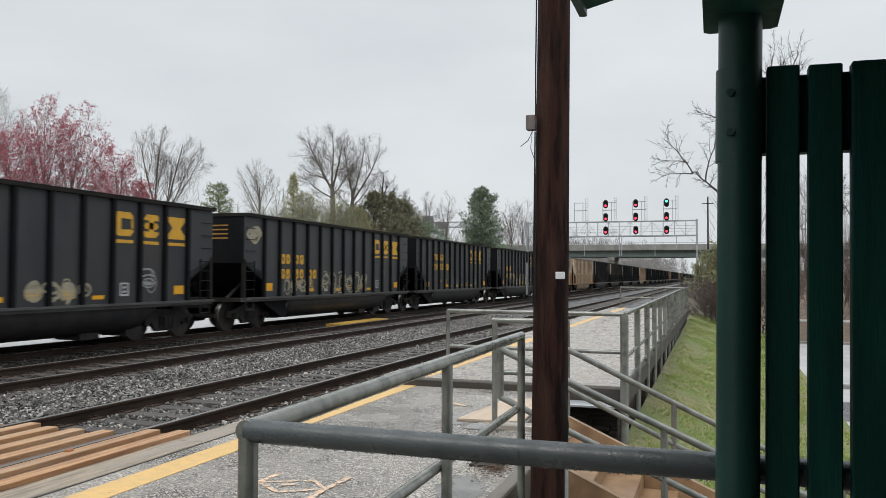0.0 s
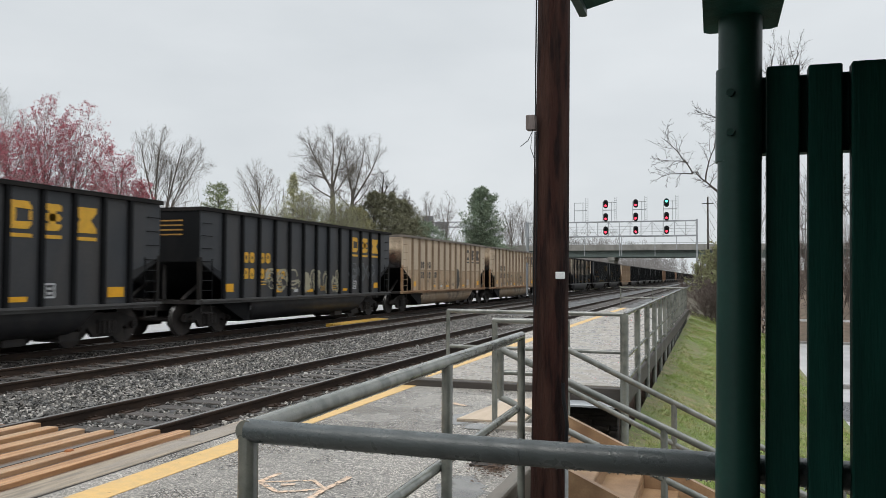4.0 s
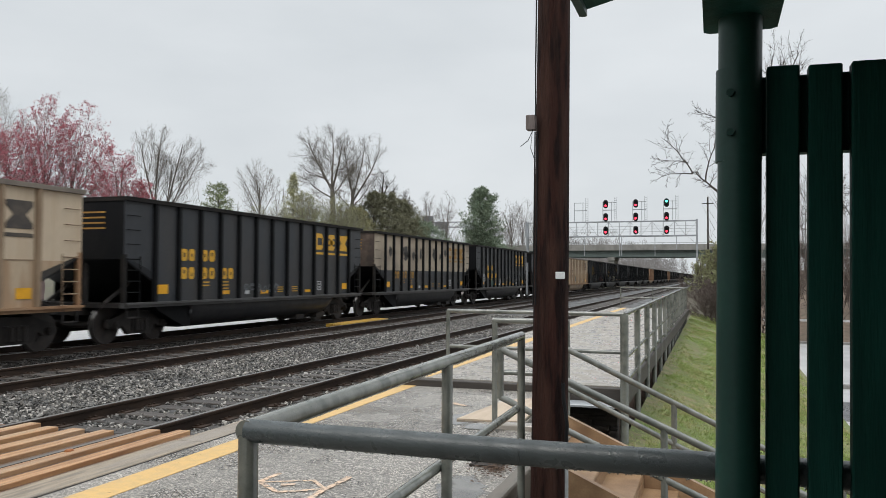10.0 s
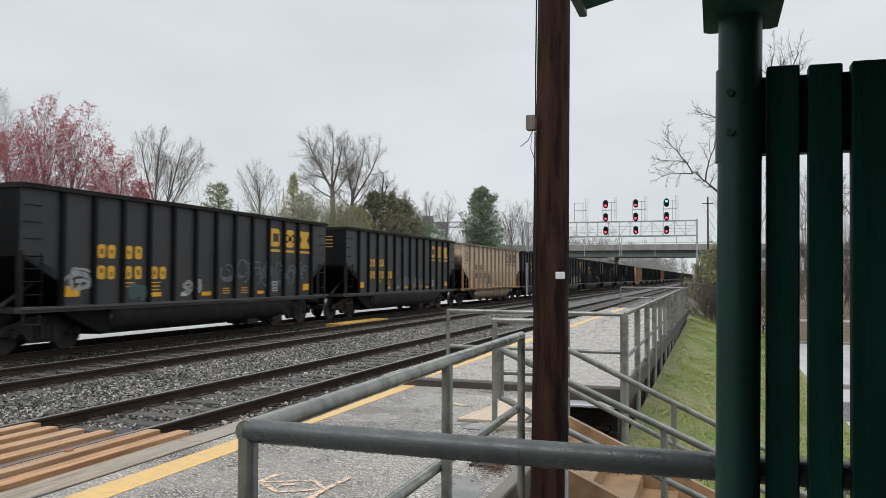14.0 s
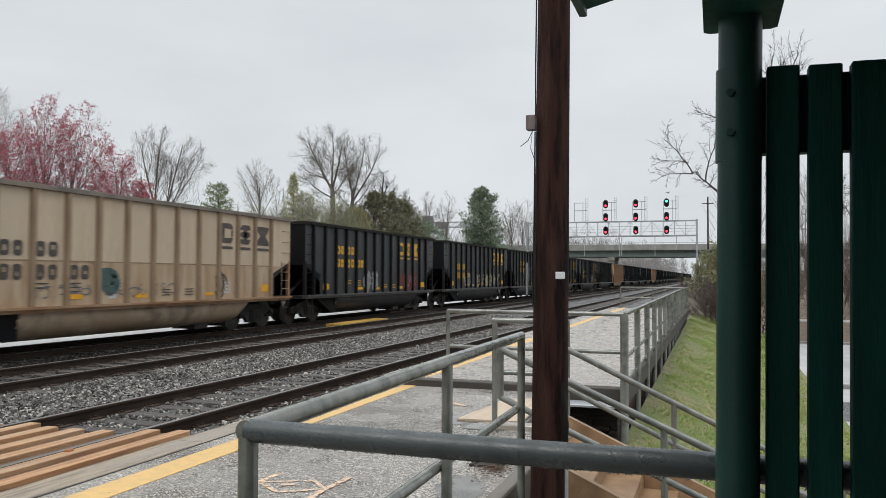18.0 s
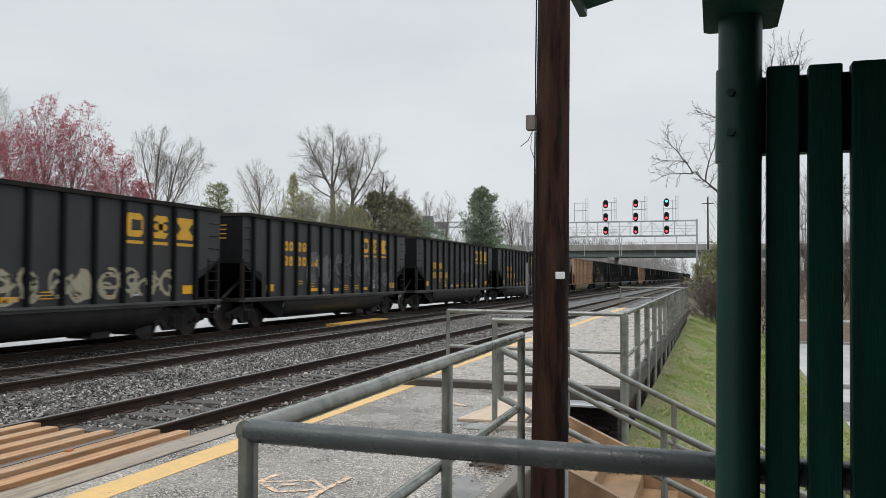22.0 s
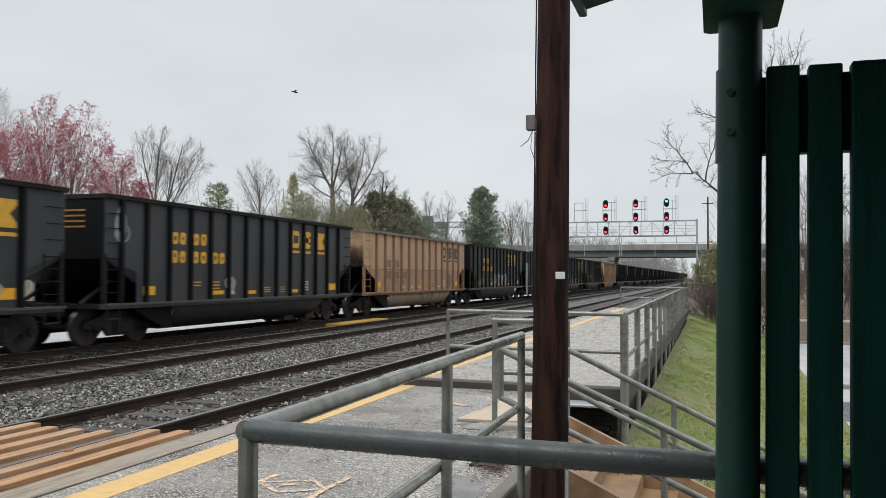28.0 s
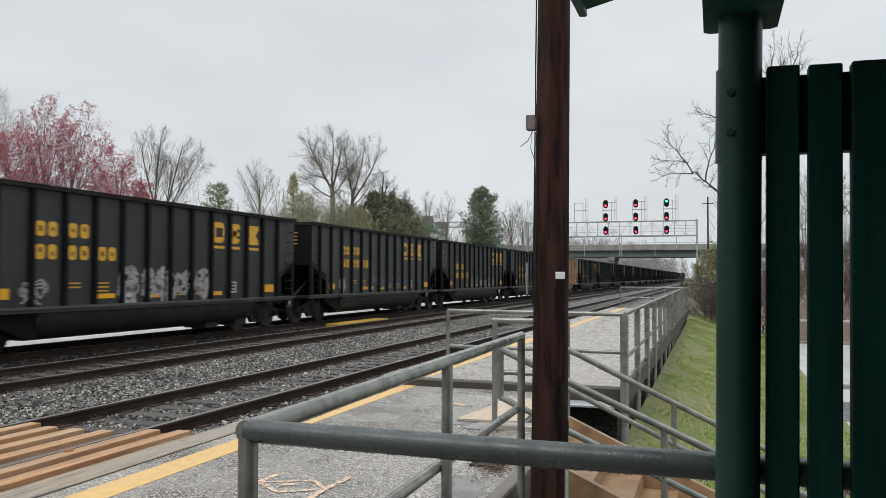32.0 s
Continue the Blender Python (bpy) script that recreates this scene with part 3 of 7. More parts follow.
def far_side():
    """Platform and pavement on the far side of the tracks, and the yellow panel between tracks."""
    b = Build().box(-24.5, -16.35, -20, 110, -0.7, -0.335)
    solid("platform_far_side", b, M_WHITECON, "bright wet concrete pavement across the tracks", "platform", kind="structure")
    p = thing("walkway_panel", "yellow painted walkway panel lying between two tracks", "walkway")
    for k in range(2):
        part("panel", Build().rbox(-13.3 + k * 0.31, -13.01 + k * 0.31, 26.2, 30.6, -0.24, -0.13, 0.012), M_PANEL, p)


# ---------------------------------------------------------------- near platform
def platform_near():
    b = Build().box(-4.165, -1.40, -12, 5.97, -0.7, Z_NEAR).box(-4.165, -1.24, 5.97, 7.46, -0.7, Z_NEAR).box(-4.165, -1.78, 7.46, 10.1, -0.7, Z_NEAR)
    solid("platform_near", b, M_PLAT, "wet grey exposed aggregate platform surface", "platform", kind="structure")
    b = Build().box(-1.40, 3.2, -12, 2.2, -0.7, Z_NEAR)
    solid("shelter_floor", b, M_PLAT, "grey aggregate floor slab under the shelter", "floor", kind="structure")
    c = thing("platform_edge", "pale weathered timber edging along the platform", "platform edge", kind="structure")
    y = -6.0
    while y < 10:
        part("edge_board", Build().rbox(-4.50, -4.205, y, y + 2.38, -0.3, Z_NEAR + random.uniform(-0.012, 0.006), 0.014), M_COPING, c)
        y += 2.4
    part("joint", Build().box(-4.203, -4.167, -6, 10.1, -0.3, Z_NEAR - 0.004), M_CHORD, c)
    b = Build().box(-4.0, -3.735, -12, 10.0, Z_NEAR, Z_NEAR + 0.004)
    solid("yellow_line", b, M_LINE, "worn yellow safety line painted along the platform", "line", kind="structure")
    fascia = thing("platform_fascia", "dark wet timber beam along the platform side", "beam", kind="structure")
    part("beam", Build().rbox(-1.398, -1.29, 2.25, 5.95, -0.3, Z_NEAR + 0.035, 0.012), M_WETBEAM, fascia)
    part("lower_beam", Build().rbox(-1.36, -1.22, 2.25, 5.95, -0.7, -0.06, 0.012), M_DARKTIMBER, fascia)
    # orange survey mark on the surface
    s = Build()

    def stroke(pts, w):
        for (x0, y0), (x1, y1) in zip(pts, pts[1:]):
            d = Vector((x1 - x0, y1 - y0))
            nrm = Vector((-d.y, d.x)).normalized() * w / 2
            k = len(s.v)
            z = Z_NEAR + 0.003 + 0.0006 * (k // 4)
            s.v += [(x0 + nrm.x, y0 + nrm.y, z), (x1 + nrm.x, y1 + nrm.y, z), (x1 - nrm.x, y1 - nrm.y, z), (x0 - nrm.x, y0 - nrm.y, z)]
            s.f.append((k, k + 1, k + 2, k + 3))
    stroke([(-3.03, 4.97), (-3.02, 5.24)], 0.045)
    stroke([(-3.02, 4.96), (-2.84, 5.05), (-2.69, 5.13), (-2.52, 4.96)], 0.032)
    stroke([(-3.01, 4.95), (-2.77, 4.77), (-2.64, 4.85), (-2.52, 4.93)], 0.040)
    stroke([(-2.84, 4.935), (-2.75, 4.98)], 0.050)
    stroke([(-2.486, 4.66), (-2.505, 4.94), (-2.486, 5.06), (-2.484, 5.29)], 0.050)
    stroke([(-2.83, 8.75), (-2.75, 8.66), (-2.63, 8.60)], 0.075)
    solid("survey_mark", s, M_SPRAY, "faded orange spray-painted arrow mark on the platform", "marking", kind="structure")
    # far platform
    b = Build().box(-4.30, -1.10, 10.1, 36.0, 0.10, Z_FAR)
    solid("platform_far", b, M_SMOOTH, "smooth wet pale concrete platform deck", "platform", kind="structure")
    solid("platform_far_line", Build().box(-3.82, -3.62, 10.2, 36, Z_FAR, Z_FAR + 0.004), M_LINE, "worn yellow line along the far platform", "line", kind="structure")
    h = thing("platform_header", "dark weathered timber header under the platform deck", "beam", kind="structure")
    part("beam", Build().rbox(-4.3, -1.06, 9.98, 10.096, 0.06, Z_FAR - 0.012, 0.01), M_DARKTIMBER, h)
    # Added strip, painted dark for the shade between the open side posts.
    part("side_beam", Build().rbox(-1.096, -1.03, 10.1, 36, 0.0, Z_FAR - 0.012, 0.01), M_DARKTIMBER, h)
    wall = thing("retaining_wall", "retaining wall of layered slabs, darkened for shade under the platform", "wall", kind="structure")
    part("core", Build().box(-4.2, -1.25, 10.3, 36, -0.8, 0.1), M_LITTER, wall)
    # Thin slabs like stacked rotten timbers, under-deck shade put into their colour.
    z = -0.80
    while z < 0.02:
        hgt, x = random.uniform(0.045, 0.10), -1.9 - random.uniform(0, 0.2)
        while x < -1.2:
            w, d = random.uniform(0.18, 0.55), random.uniform(-0.05, 0.05)
            part("stone", Build().rbox(x, min(x + w - 0.008, -1.14), 10.18 + d, 10.36, z + random.uniform(-0.012, 0.006), z + hgt - 0.006, 0.012), M_STONE, wall)
            x += w
        z += hgt
    solid("cover_plate", Build().rbox(-1.76, -1.12, 9.62, 9.96, 0.06, 0.09, 0.008), M_STEEL, "pale metal cover plate under the deck edge", "plate", kind="structure")
    solid("stairwell_floor", Build().box(-1.78, -1.05, 7.5, 10.2, -0.92, -0.78), M_STONE, "dark stony floor beside the steps", "floor", kind="structure")
    # plywood ramp
    b = Build().hexa([(-2.46, 7.74, 0.162), (-1.80, 7.80, 0.162), (-1.80, 9.05, 0.225), (-2.30, 9.05, 0.162),
                      (-2.46, 7.74, 0.180), (-1.80, 7.80, 0.180), (-1.80, 9.05, 0.245), (-2.30, 9.05, 0.182)])
    solid("plywood_ramp", b, M_PLY, "pale plywood sheet laid as a small ramp", "ramp")
    b = Build().rbox(-2.02, -1.55, 7.42, 7.58, Z_NEAR, Z_NEAR + 0.05, 0.01)
    solid("concrete_slab", b, M_SMOOTH, "thin pale concrete slab on the platform", "slab")
    tie_box = thing("drain_cover", "small rusty square cover in the platform", "drain cover")
    rim = Build()
    for x0, x1, y0, y1 in ((-1.78, -1.53, 5.92, 5.95), (-1.78, -1.53, 6.10, 6.13), (-1.78, -1.75, 5.95, 6.10), (-1.56, -1.53, 5.95, 6.10)):
        rim.box(x0, x1, y0, y1, Z_NEAR, Z_NEAR + 0.015)
    part("rim", rim, M_STONE, tie_box)
    part("lid", Build().rbox(-1.74, -1.57, 5.96, 6.09, Z_NEAR, Z_NEAR + 0.008, 0.003), M_STONE, tie_box)

    # shallow puddles and wind-blown leaves by the cover
    rng = random.Random(17)
    for cx, cy, rx, ry, ang in ((-1.62, 5.24, 0.22, 0.5, 12), (-2.42, 7.9, 0.28, 0.6, -10), (-2.1, 7.5, 0.30, 0.25, 0), (-1.58, 3.6, 0.14, 0.7, 3)):
        b = Build()
        for j in range(22):
            a = 2 * math.pi * j / 22
            k = 1 + 0.25 * noise.noise((math.cos(a) * 1.7 + cx * 9, math.sin(a) * 1.7, cy))
            b.v.append((rx * k * math.cos(a), ry * k * math.sin(a), 0))
        b.f.append(tuple(range(22)))
        solid("puddle", b, M_PUDDLE, "shallow rain puddle on the platform reflecting the sky", "puddle", kind="structure", at=pose(cx, cy, Z_NEAR + 0.003, 0, 0, ang))
    b = Build()
    for _ in range(420):
        a, d = rng.uniform(0, 6.28), abs(rng.gauss(0, 1))
        x, y = -1.56 + 0.13 * d * math.cos(a), 5.88 + 0.22 * d * math.sin(a)
        if x > -1.42 and y < 5.97:
            continue
        s, t, z = rng.uniform(0.006, 0.022), rng.uniform(0, 6.28), Z_NEAR + 0.004 + rng.uniform(0, 0.012)
        c, e = s * math.cos(t), s * math.sin(t)
        k = len(b.v)
        b.v += [(x - c, y - e, z), (x + e * 0.4, y - c * 0.4, z + rng.uniform(0, 0.008)), (x + c, y + e, z + 0.003), (x - e * 0.4, y + c * 0.4, z)]
        b.f.append((k, k + 1, k + 2, k + 3))
    tagged(solid("leaf_litter", b, M_LITTER, "wet brown leaf litter round the drain cover", "leaf litter"), kind="stuff")


PIPE_R = 0.029


def pipe(parent, name, pts, r=PIPE_R, label="", mat=None):
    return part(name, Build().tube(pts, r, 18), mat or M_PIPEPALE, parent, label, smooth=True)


def drops(parent, p, q, count, r=PIPE_R):
    """Rain drops hanging under a pipe."""
    b = Build()
    p, q = Vector(p), Vector(q)
    for _ in range(count):
        c = p.lerp(q, random.random()) - Vector((0, 0, r))
        s = random.uniform(0.0016, 0.0036)
        k = len(b.v)
        for ang in range(6):
            t = ang * math.pi / 3
            b.v.append((c.x + s * math.cos(t), c.y + s * math.sin(t), c.z))
        b.v += [(c.x, c.y, c.z - s * 1.2), (c.x, c.y, c.z + s)]
        for ang in range(6):
            b.f += [(k + ang, k + (ang + 1) % 6, k + 7), (k + (ang + 1) % 6, k + ang, k + 6)]
    tagged(part("rain_drop_fringe", b, M_DROP, parent, "clear rain drops hanging under the pipe"), kind="stuff")


def beads(parent, p, q, count, r):
    """Small rain beads standing on the upper half of a pipe."""
    rng = random.Random(count)
    b = Build()
    p, q = Vector(p), Vector(q)
    along = (q - p).normalized()
    out = along.cross(Vector((0, 0, 1))).normalized()
    for _ in range(count):
        a = rng.uniform(-0.5, math.pi + 0.5)
        n = out * math.cos(a) + Vector((0, 0, 1)) * math.sin(a)
        t = along.cross(n)
        s = rng.uniform(0.0006, 0.0017)
        c = p.lerp(q, rng.random()) + n * (r - 0.0003)
        k = len(b.v)
        b.v += [tuple(c + along * s), tuple(c + t * s * 1.2), tuple(c - along * s), tuple(c - t * s * 1.2), tuple(c + n * s * 0.8)]
        b.f += [(k, k + 1, k + 4), (k + 1, k + 2, k + 4), (k + 2, k + 3, k + 4), (k + 3, k, k + 4)]
    tagged(part("rain_bead_film", b, M_BEAD, parent, "clear rain beads on the pipe"), kind="stuff")


M_DROP = material("clear_water_drop", (0.85, 0.88, 0.9), 0.03, bump=0, second=(0.8, 0.85, 0.9))
M_DROP.node_tree.nodes["Principled BSDF"].inputs["Transmission Weight"].default_value = 0.9


def railings():
    top, mid = 1.208, 0.72
    r = thing("guard_rail", "grey painted steel pipe guard rail wet with rain", "railing", group="platform railings")
    for x, y in ((-1.14, 1.815), (-1.175, 3.55), (-1.235, 5.32)):
        pipe(r, "post", [(x, y, Z_NEAR - 0.3), (x, y, top - 0.01)], 0.026)
    pipe(r, "top_rail", [(-1.14, 1.80, top), (-1.24, 5.34, top)], 0.029)
    pipe(r, "mid_rail", [(-1.19, 1.82, mid), (-1.262, 5.32, mid)], 0.026)
    drops(r, (-1.14, 1.82, top), (-1.23, 5.3, top), 170)
    beads(r, (-1.14, 1.82, top), (-1.23, 5.3, top), 500, 0.029)
    f = thing("front_rail", "thick grey painted pipe rail beaded with rain", "railing", group="platform railings")
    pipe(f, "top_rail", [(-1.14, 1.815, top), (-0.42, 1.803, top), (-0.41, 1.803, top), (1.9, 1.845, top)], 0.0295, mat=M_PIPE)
    for x, y in ((0.62, 1.835), (1.85, 1.845)):
        pipe(f, "post", [(x, y, Z_NEAR), (x, y, top)], 0.026)
    pipe(f, "sleeve", [(-0.425, 1.803, top), (-0.418, 1.803, top)], 0.0305, mat=M_PIPE)
    drops(f, (-1.1, 1.812, top), (0.2, 1.80, top), 170, 0.0295)
    beads(f, (-1.12, 1.8147, top), (-0.42, 1.803, top), 1100, 0.0295)
    beads(f, (-0.41, 1.803, top), (0.2, 1.8141, top), 1000, 0.0295)
    # guard by the head of the stairs
    g = thing("stair_guard", "short grey pipe guard frame at the stair head", "railing", group="platform railings")
    for x in (-1.98, -1.29):
        pipe(g, "post", [(x, 7.42, Z_NEAR if x < -1.5 else -0.2), (x, 7.42, 1.19)], 0.027)
    pipe(g, "top_rail", [(-2.0, 7.42, 1.19), (-1.27, 7.42, 1.19)], 0.027)
    pipe(g, "mid_rail", [(-1.98, 7.42, 0.70), (-1.29, 7.42, 0.70)], 0.024)
    # two handrails that go down with the stairs
    for y, x0, z0, slope in ((5.9, -1.53, 1.06, 0.432), (7.40, -1.53, 1.055, 0.468)):
        h = thing("stair_handrail", "sloping grey pipe handrail beside the steps", "handrail", group="stair handrails")
        x1 = 1.6
        pipe(h, "top_rail", [(x0, y, z0), (x1, y, z0 - slope * (x1 - x0))], 0.026)
        pipe(h, "mid_rail", [(x0, y, z0 - 0.36), (x1, y, z0 - 0.36 - slope * (x1 - x0))], 0.024)
        pipe(h, "end_post", [(x0, y, z0 - 0.37), (x0, y, z0)], 0.025)
        for x in (-0.34, 1.0):
            zt = z0 - slope * (x - x0)
            pipe(h, "post", [(x, y, zt - 0.95), (x, y, zt)], 0.025)
        pipe(h, "post", [(-1.24 if y < 6 else -1.29, y, -0.1), (-1.24 if y < 6 else -1.29, y, 0.8)], 0.025)
    # railing across the end and along the side of the far platform
    e = thing("end_railing", "grey pipe railing across the platform end", "railing", group="platform railings")
    pipe(e, "top_rail", [(-3.30, 9.98, 1.158), (-1.03, 9.86, 1.158)], 0.027)
    pipe(e, "mid_rail", [(-3.30, 9.98, 0.70), (-1.03, 9.86, 0.70)], 0.024)
    pipe(e, "post", [(-3.29, 9.97, 0.2), (-3.29, 9.97, 1.158)], 0.027)
    s = thing("side_railing", "long grey pipe railing along the platform side", "railing", group="platform railings")
    pipe(s, "top_rail", [(-1.03, 9.86, 1.158), (-1.15, 35.6, 1.158)], 0.030)
    pipe(s, "mid_rail", [(-1.03, 9.86, 0.62), (-1.15, 35.6, 0.62)], 0.026)
    pipe(s, "low_rail", [(-1.03, 9.86, 0.33), (-1.15, 35.6, 0.33)], 0.024)
    n = 15
    for k in range(n):
        y = 9.86 + 25.7 * k / (n - 1)
        x = -1.03 - 0.12 * k / (n - 1)
        pipe(s, "post", [(x + 0.005, y, -0.5), (x + 0.005, y, 1.158)], 0.042 if k else 0.05)
    g = thing("end_gate", "pipe gate closing the far end of the platform", "gate", group="platform railings")
    for z in (1.158, 0.72):
        pipe(g, "bar", [(-3.85, 35.6, z), (-1.15, 35.6, z)], 0.03)
    for x in (-3.85, -2.5):
        pipe(g, "post", [(x, 35.6, 0.2), (x, 35.6, 1.158)], 0.03)


def stairs():
    st = thing("stairs", "yellow-brown timber steps going down from the platform", "stairs")
    for k in range(9):
        x = -1.22 + k * 0.30
        z = Z_NEAR - 0.136 * (k + 1)
        part("tread", Build().rbox(x, x + 0.32, 5.98, 7.34, z - 0.045, z, 0.01), M_STAIR, st)
        part("riser", Build().box(x, x + 0.025, 6.0, 7.32, z, z + 0.088), M_STAIR, st)
    for y in (5.955, 7.36):
        top, x0, rise = (0.28, -1.22, 0.0) if y < 6 else (0.315, -1.42, 0.09)
        part("stringer", Build().hexa([(x0, y - 0.035, top - 0.36), (1.6, y - 0.035, top - 1.63), (1.6, y + 0.035, top - 1.63), (x0, y + 0.035, top - 0.36),
                                       (x0, y - 0.035, top + rise), (1.6, y - 0.035, top - 1.27), (1.6, y + 0.035, top - 1.27), (x0, y + 0.035, top + rise)]), M_STAIR, st)
    part("landing", Build().rbox(-1.24, -1.1, 5.95, 7.4, -0.3, Z_NEAR - 0.01, 0.01), M_STAIR, st)


def utility_pole():
    p = thing("utility_pole", "dark brown creosoted wooden utility pole, slightly leaning", "pole")
    n, rows = 28, 60
    b = Build()
    for i in range(rows):
        z = -1.2 + i * 8.2 / (rows - 1)
        cx = -1.043 + (z - 0.15) * 0.0105
        r = 0.121 - 0.0045 * (z - 0.4)
        for j in range(n):
            t = 2 * math.pi * j / n
            rr = r * (1 + 0.018 * noise.noise((math.cos(t) * 3, math.sin(t) * 3, z * 0.4)) + 0.012 * noise.noise((math.cos(t) * 9, math.sin(t) * 9, z * 0.8)))
            b.v.append((cx + rr * math.cos(t), 5.3 + rr * math.sin(t), z))
    for i in range(rows - 1):
        for j in range(n):
            q = (j + 1) % n
            b.f.append((i * n + j, i * n + q, (i + 1) * n + q, (i + 1) * n + j))
    b.f.append(tuple(range((rows - 1) * n, rows * n)))
    part("shaft", b, M_POLE, p, smooth=True)
    part("tag", Build().rbox(-0.975, -0.915, 5.17, 5.19, 1.595, 1.64, 0.004), M_TAG, p, "small white metal tag")
    part("junction_box", Build().rbox(-1.166, -1.106, 5.14, 5.22, 2.575, 2.67, 0.004), M_BOX, p, "small brown-grey junction box")
    for dx in (-0.004, 0.012):
        part("cable", Build().tube([(-1.125 + dx, 5.2, 1.42), (-1.118 + dx, 5.2, 2.0), (-1.114 + dx, 5.21, 2.57)], 0.005, 6), M_SIGBLACK, p, "thin black cable")
    part("cable", Build().tube([(-1.112, 5.2, 2.66), (-1.112, 5.2, 3.0), (-1.092, 5.2, 4.6), (-1.08, 5.2, 6.5)], 0.005, 6), M_SIGBLACK, p, "thin black cable")
    part("loose_wire", Build().tube([(-1.12, 5.16, 2.575), (-1.15, 5.14, 2.50), (-1.195, 5.12, 2.46)], 0.0025, 5), M_SIGBLACK, p)
    part("loose_wire", Build().tube([(-1.125, 5.16, 2.575), (-1.135, 5.15, 2.45), (-1.11, 5.15, 2.38)], 0.0025, 5), M_SIGBLACK, p)
    part("conduit", Build().tube([(-1.165, 5.18, 1.70), (-1.165, 5.18, 1.49)], 0.008, 8), M_SIGBACK, p, "short grey conduit")
    part("conduit", Build().tube([(-0.912, 5.22, -0.4), (-0.912, 5.22, 0.40), (-0.915, 5.22, 0.52)], 0.012, 8), M_STEEL, p, "thin grey ground conduit")
    part("cable", Build().tube([(-0.915, 5.22, 0.50), (-0.905, 5.20, 0.66), (-0.925, 5.19, 0.82), (-0.93, 5.20, 0.92)], 0.013, 8), M_SIGBLACK, p, "black cable tail")


def shelter():
    s = thing("platform_shelter", "dark green painted timber platform shelter with slatted wall", "shelter")
    part("post", Build().tube([(0.029, 1.75, Z_NEAR), (0.0555, 1.75, 2.16)], 0.0428, 28), M_GREEN, s, smooth=True)
    part("post_sleeve", Build().tube([(0.0487, 1.754, 1.845), (0.0512, 1.754, 2.035)], 0.0448, 28), M_GREEN, s, smooth=True)
    for z in (1.90, 1.98):
        part("bolt", Build().tube([(0.034, 1.709, z), (0.033, 1.70, z)], 0.008, 8), M_GREEN, s)
    part("beam", Build().rbox(-0.018, 0.132, -3.0, 1.84, 2.142, 2.34, 0.012), M_GREENWOOD, s)
    for k in range(26):
        x = 0.101 + k * 0.0790
        part("slat", Build().rbox(x, x + 0.0625, 1.762, 1.80, Z_NEAR + 0.06, 2.042 - 0.002 * (k % 2), 0.003), M_GREENWOOD, s, at=pose(-0.0152, 0, 0.0015, 0, 0.56, 0))
    part("cross_rail", Build().rbox(0.085, 2.2, 1.80, 1.84, 1.868, 2.03, 0.008), M_GREENWOOD, s)
    part("cross_rail", Build().rbox(0.085, 2.2, 1.80, 1.835, 0.30, 0.42, 0.008), M_GREENWOOD, s)
    part("corner_post", Build().tube([(2.2, 1.75, Z_NEAR), (2.2, 1.75, 2.16)], 0.0475, 16), M_GREEN, s, smooth=True)
    # pitched roof with a corner that just dips into view
    roof = Build()
    roof.hexa([(-0.33, -4.0, 2.352), (1.1, -4.0, 2.70), (1.1, 2.22, 2.70), (-0.33, 2.22, 2.352),
               (-0.33, -4.0, 2.42), (1.1, -4.0, 2.76), (1.1, 2.22, 2.76), (-0.33, 2.22, 2.42)])
    roof.hexa([(1.1, -4.0, 2.70), (2.6, -4.0, 2.36), (2.6, 2.22, 2.36), (1.1, 2.22, 2.70),
               (1.1, -4.0, 2.76), (2.6, -4.0, 2.43), (2.6, 2.22, 2.43), (1.1, 2.22, 2.76)])
    part("roof", roof, M_GREENWOOD, s)
    part("gutter", Build().rbox(-0.352, -0.33, -4.0, 2.23, 2.335, 2.43, 0.006), M_GREEN, s)
    part("drip_edge", Build().box(-0.41, -0.352, -4.0, 1.0, 2.372, 2.38), M_GREEN, s)
    # Three walls out of view, added to keep light off the slats and post.
    wall = Build().box(-0.34, 2.6, -4.1, -4.0, Z_NEAR, 2.9)
    part("back_wall", wall, M_GREENWOOD, s)
    part("front_wall", Build().box(-0.36, -0.30, -4.0, -0.7, Z_NEAR, 2.34), M_GREENWOOD, s)
    part("side_wall", Build().box(2.55, 2.62, -4.0, 1.7, Z_NEAR, 2.5), M_GREENWOOD, s)


M_LITTERBANK = material("brown_leaf_covered_soil", (0.17, 0.125, 0.09), 0.9, second=(0.09, 0.07, 0.05), scale=2.5, amount=0.8, grain=12, bump=0.5)
M_BRICKFLAG = material("red_plastic_flag", (0.75, 0.06, 0.03), 0.5, bump=0)


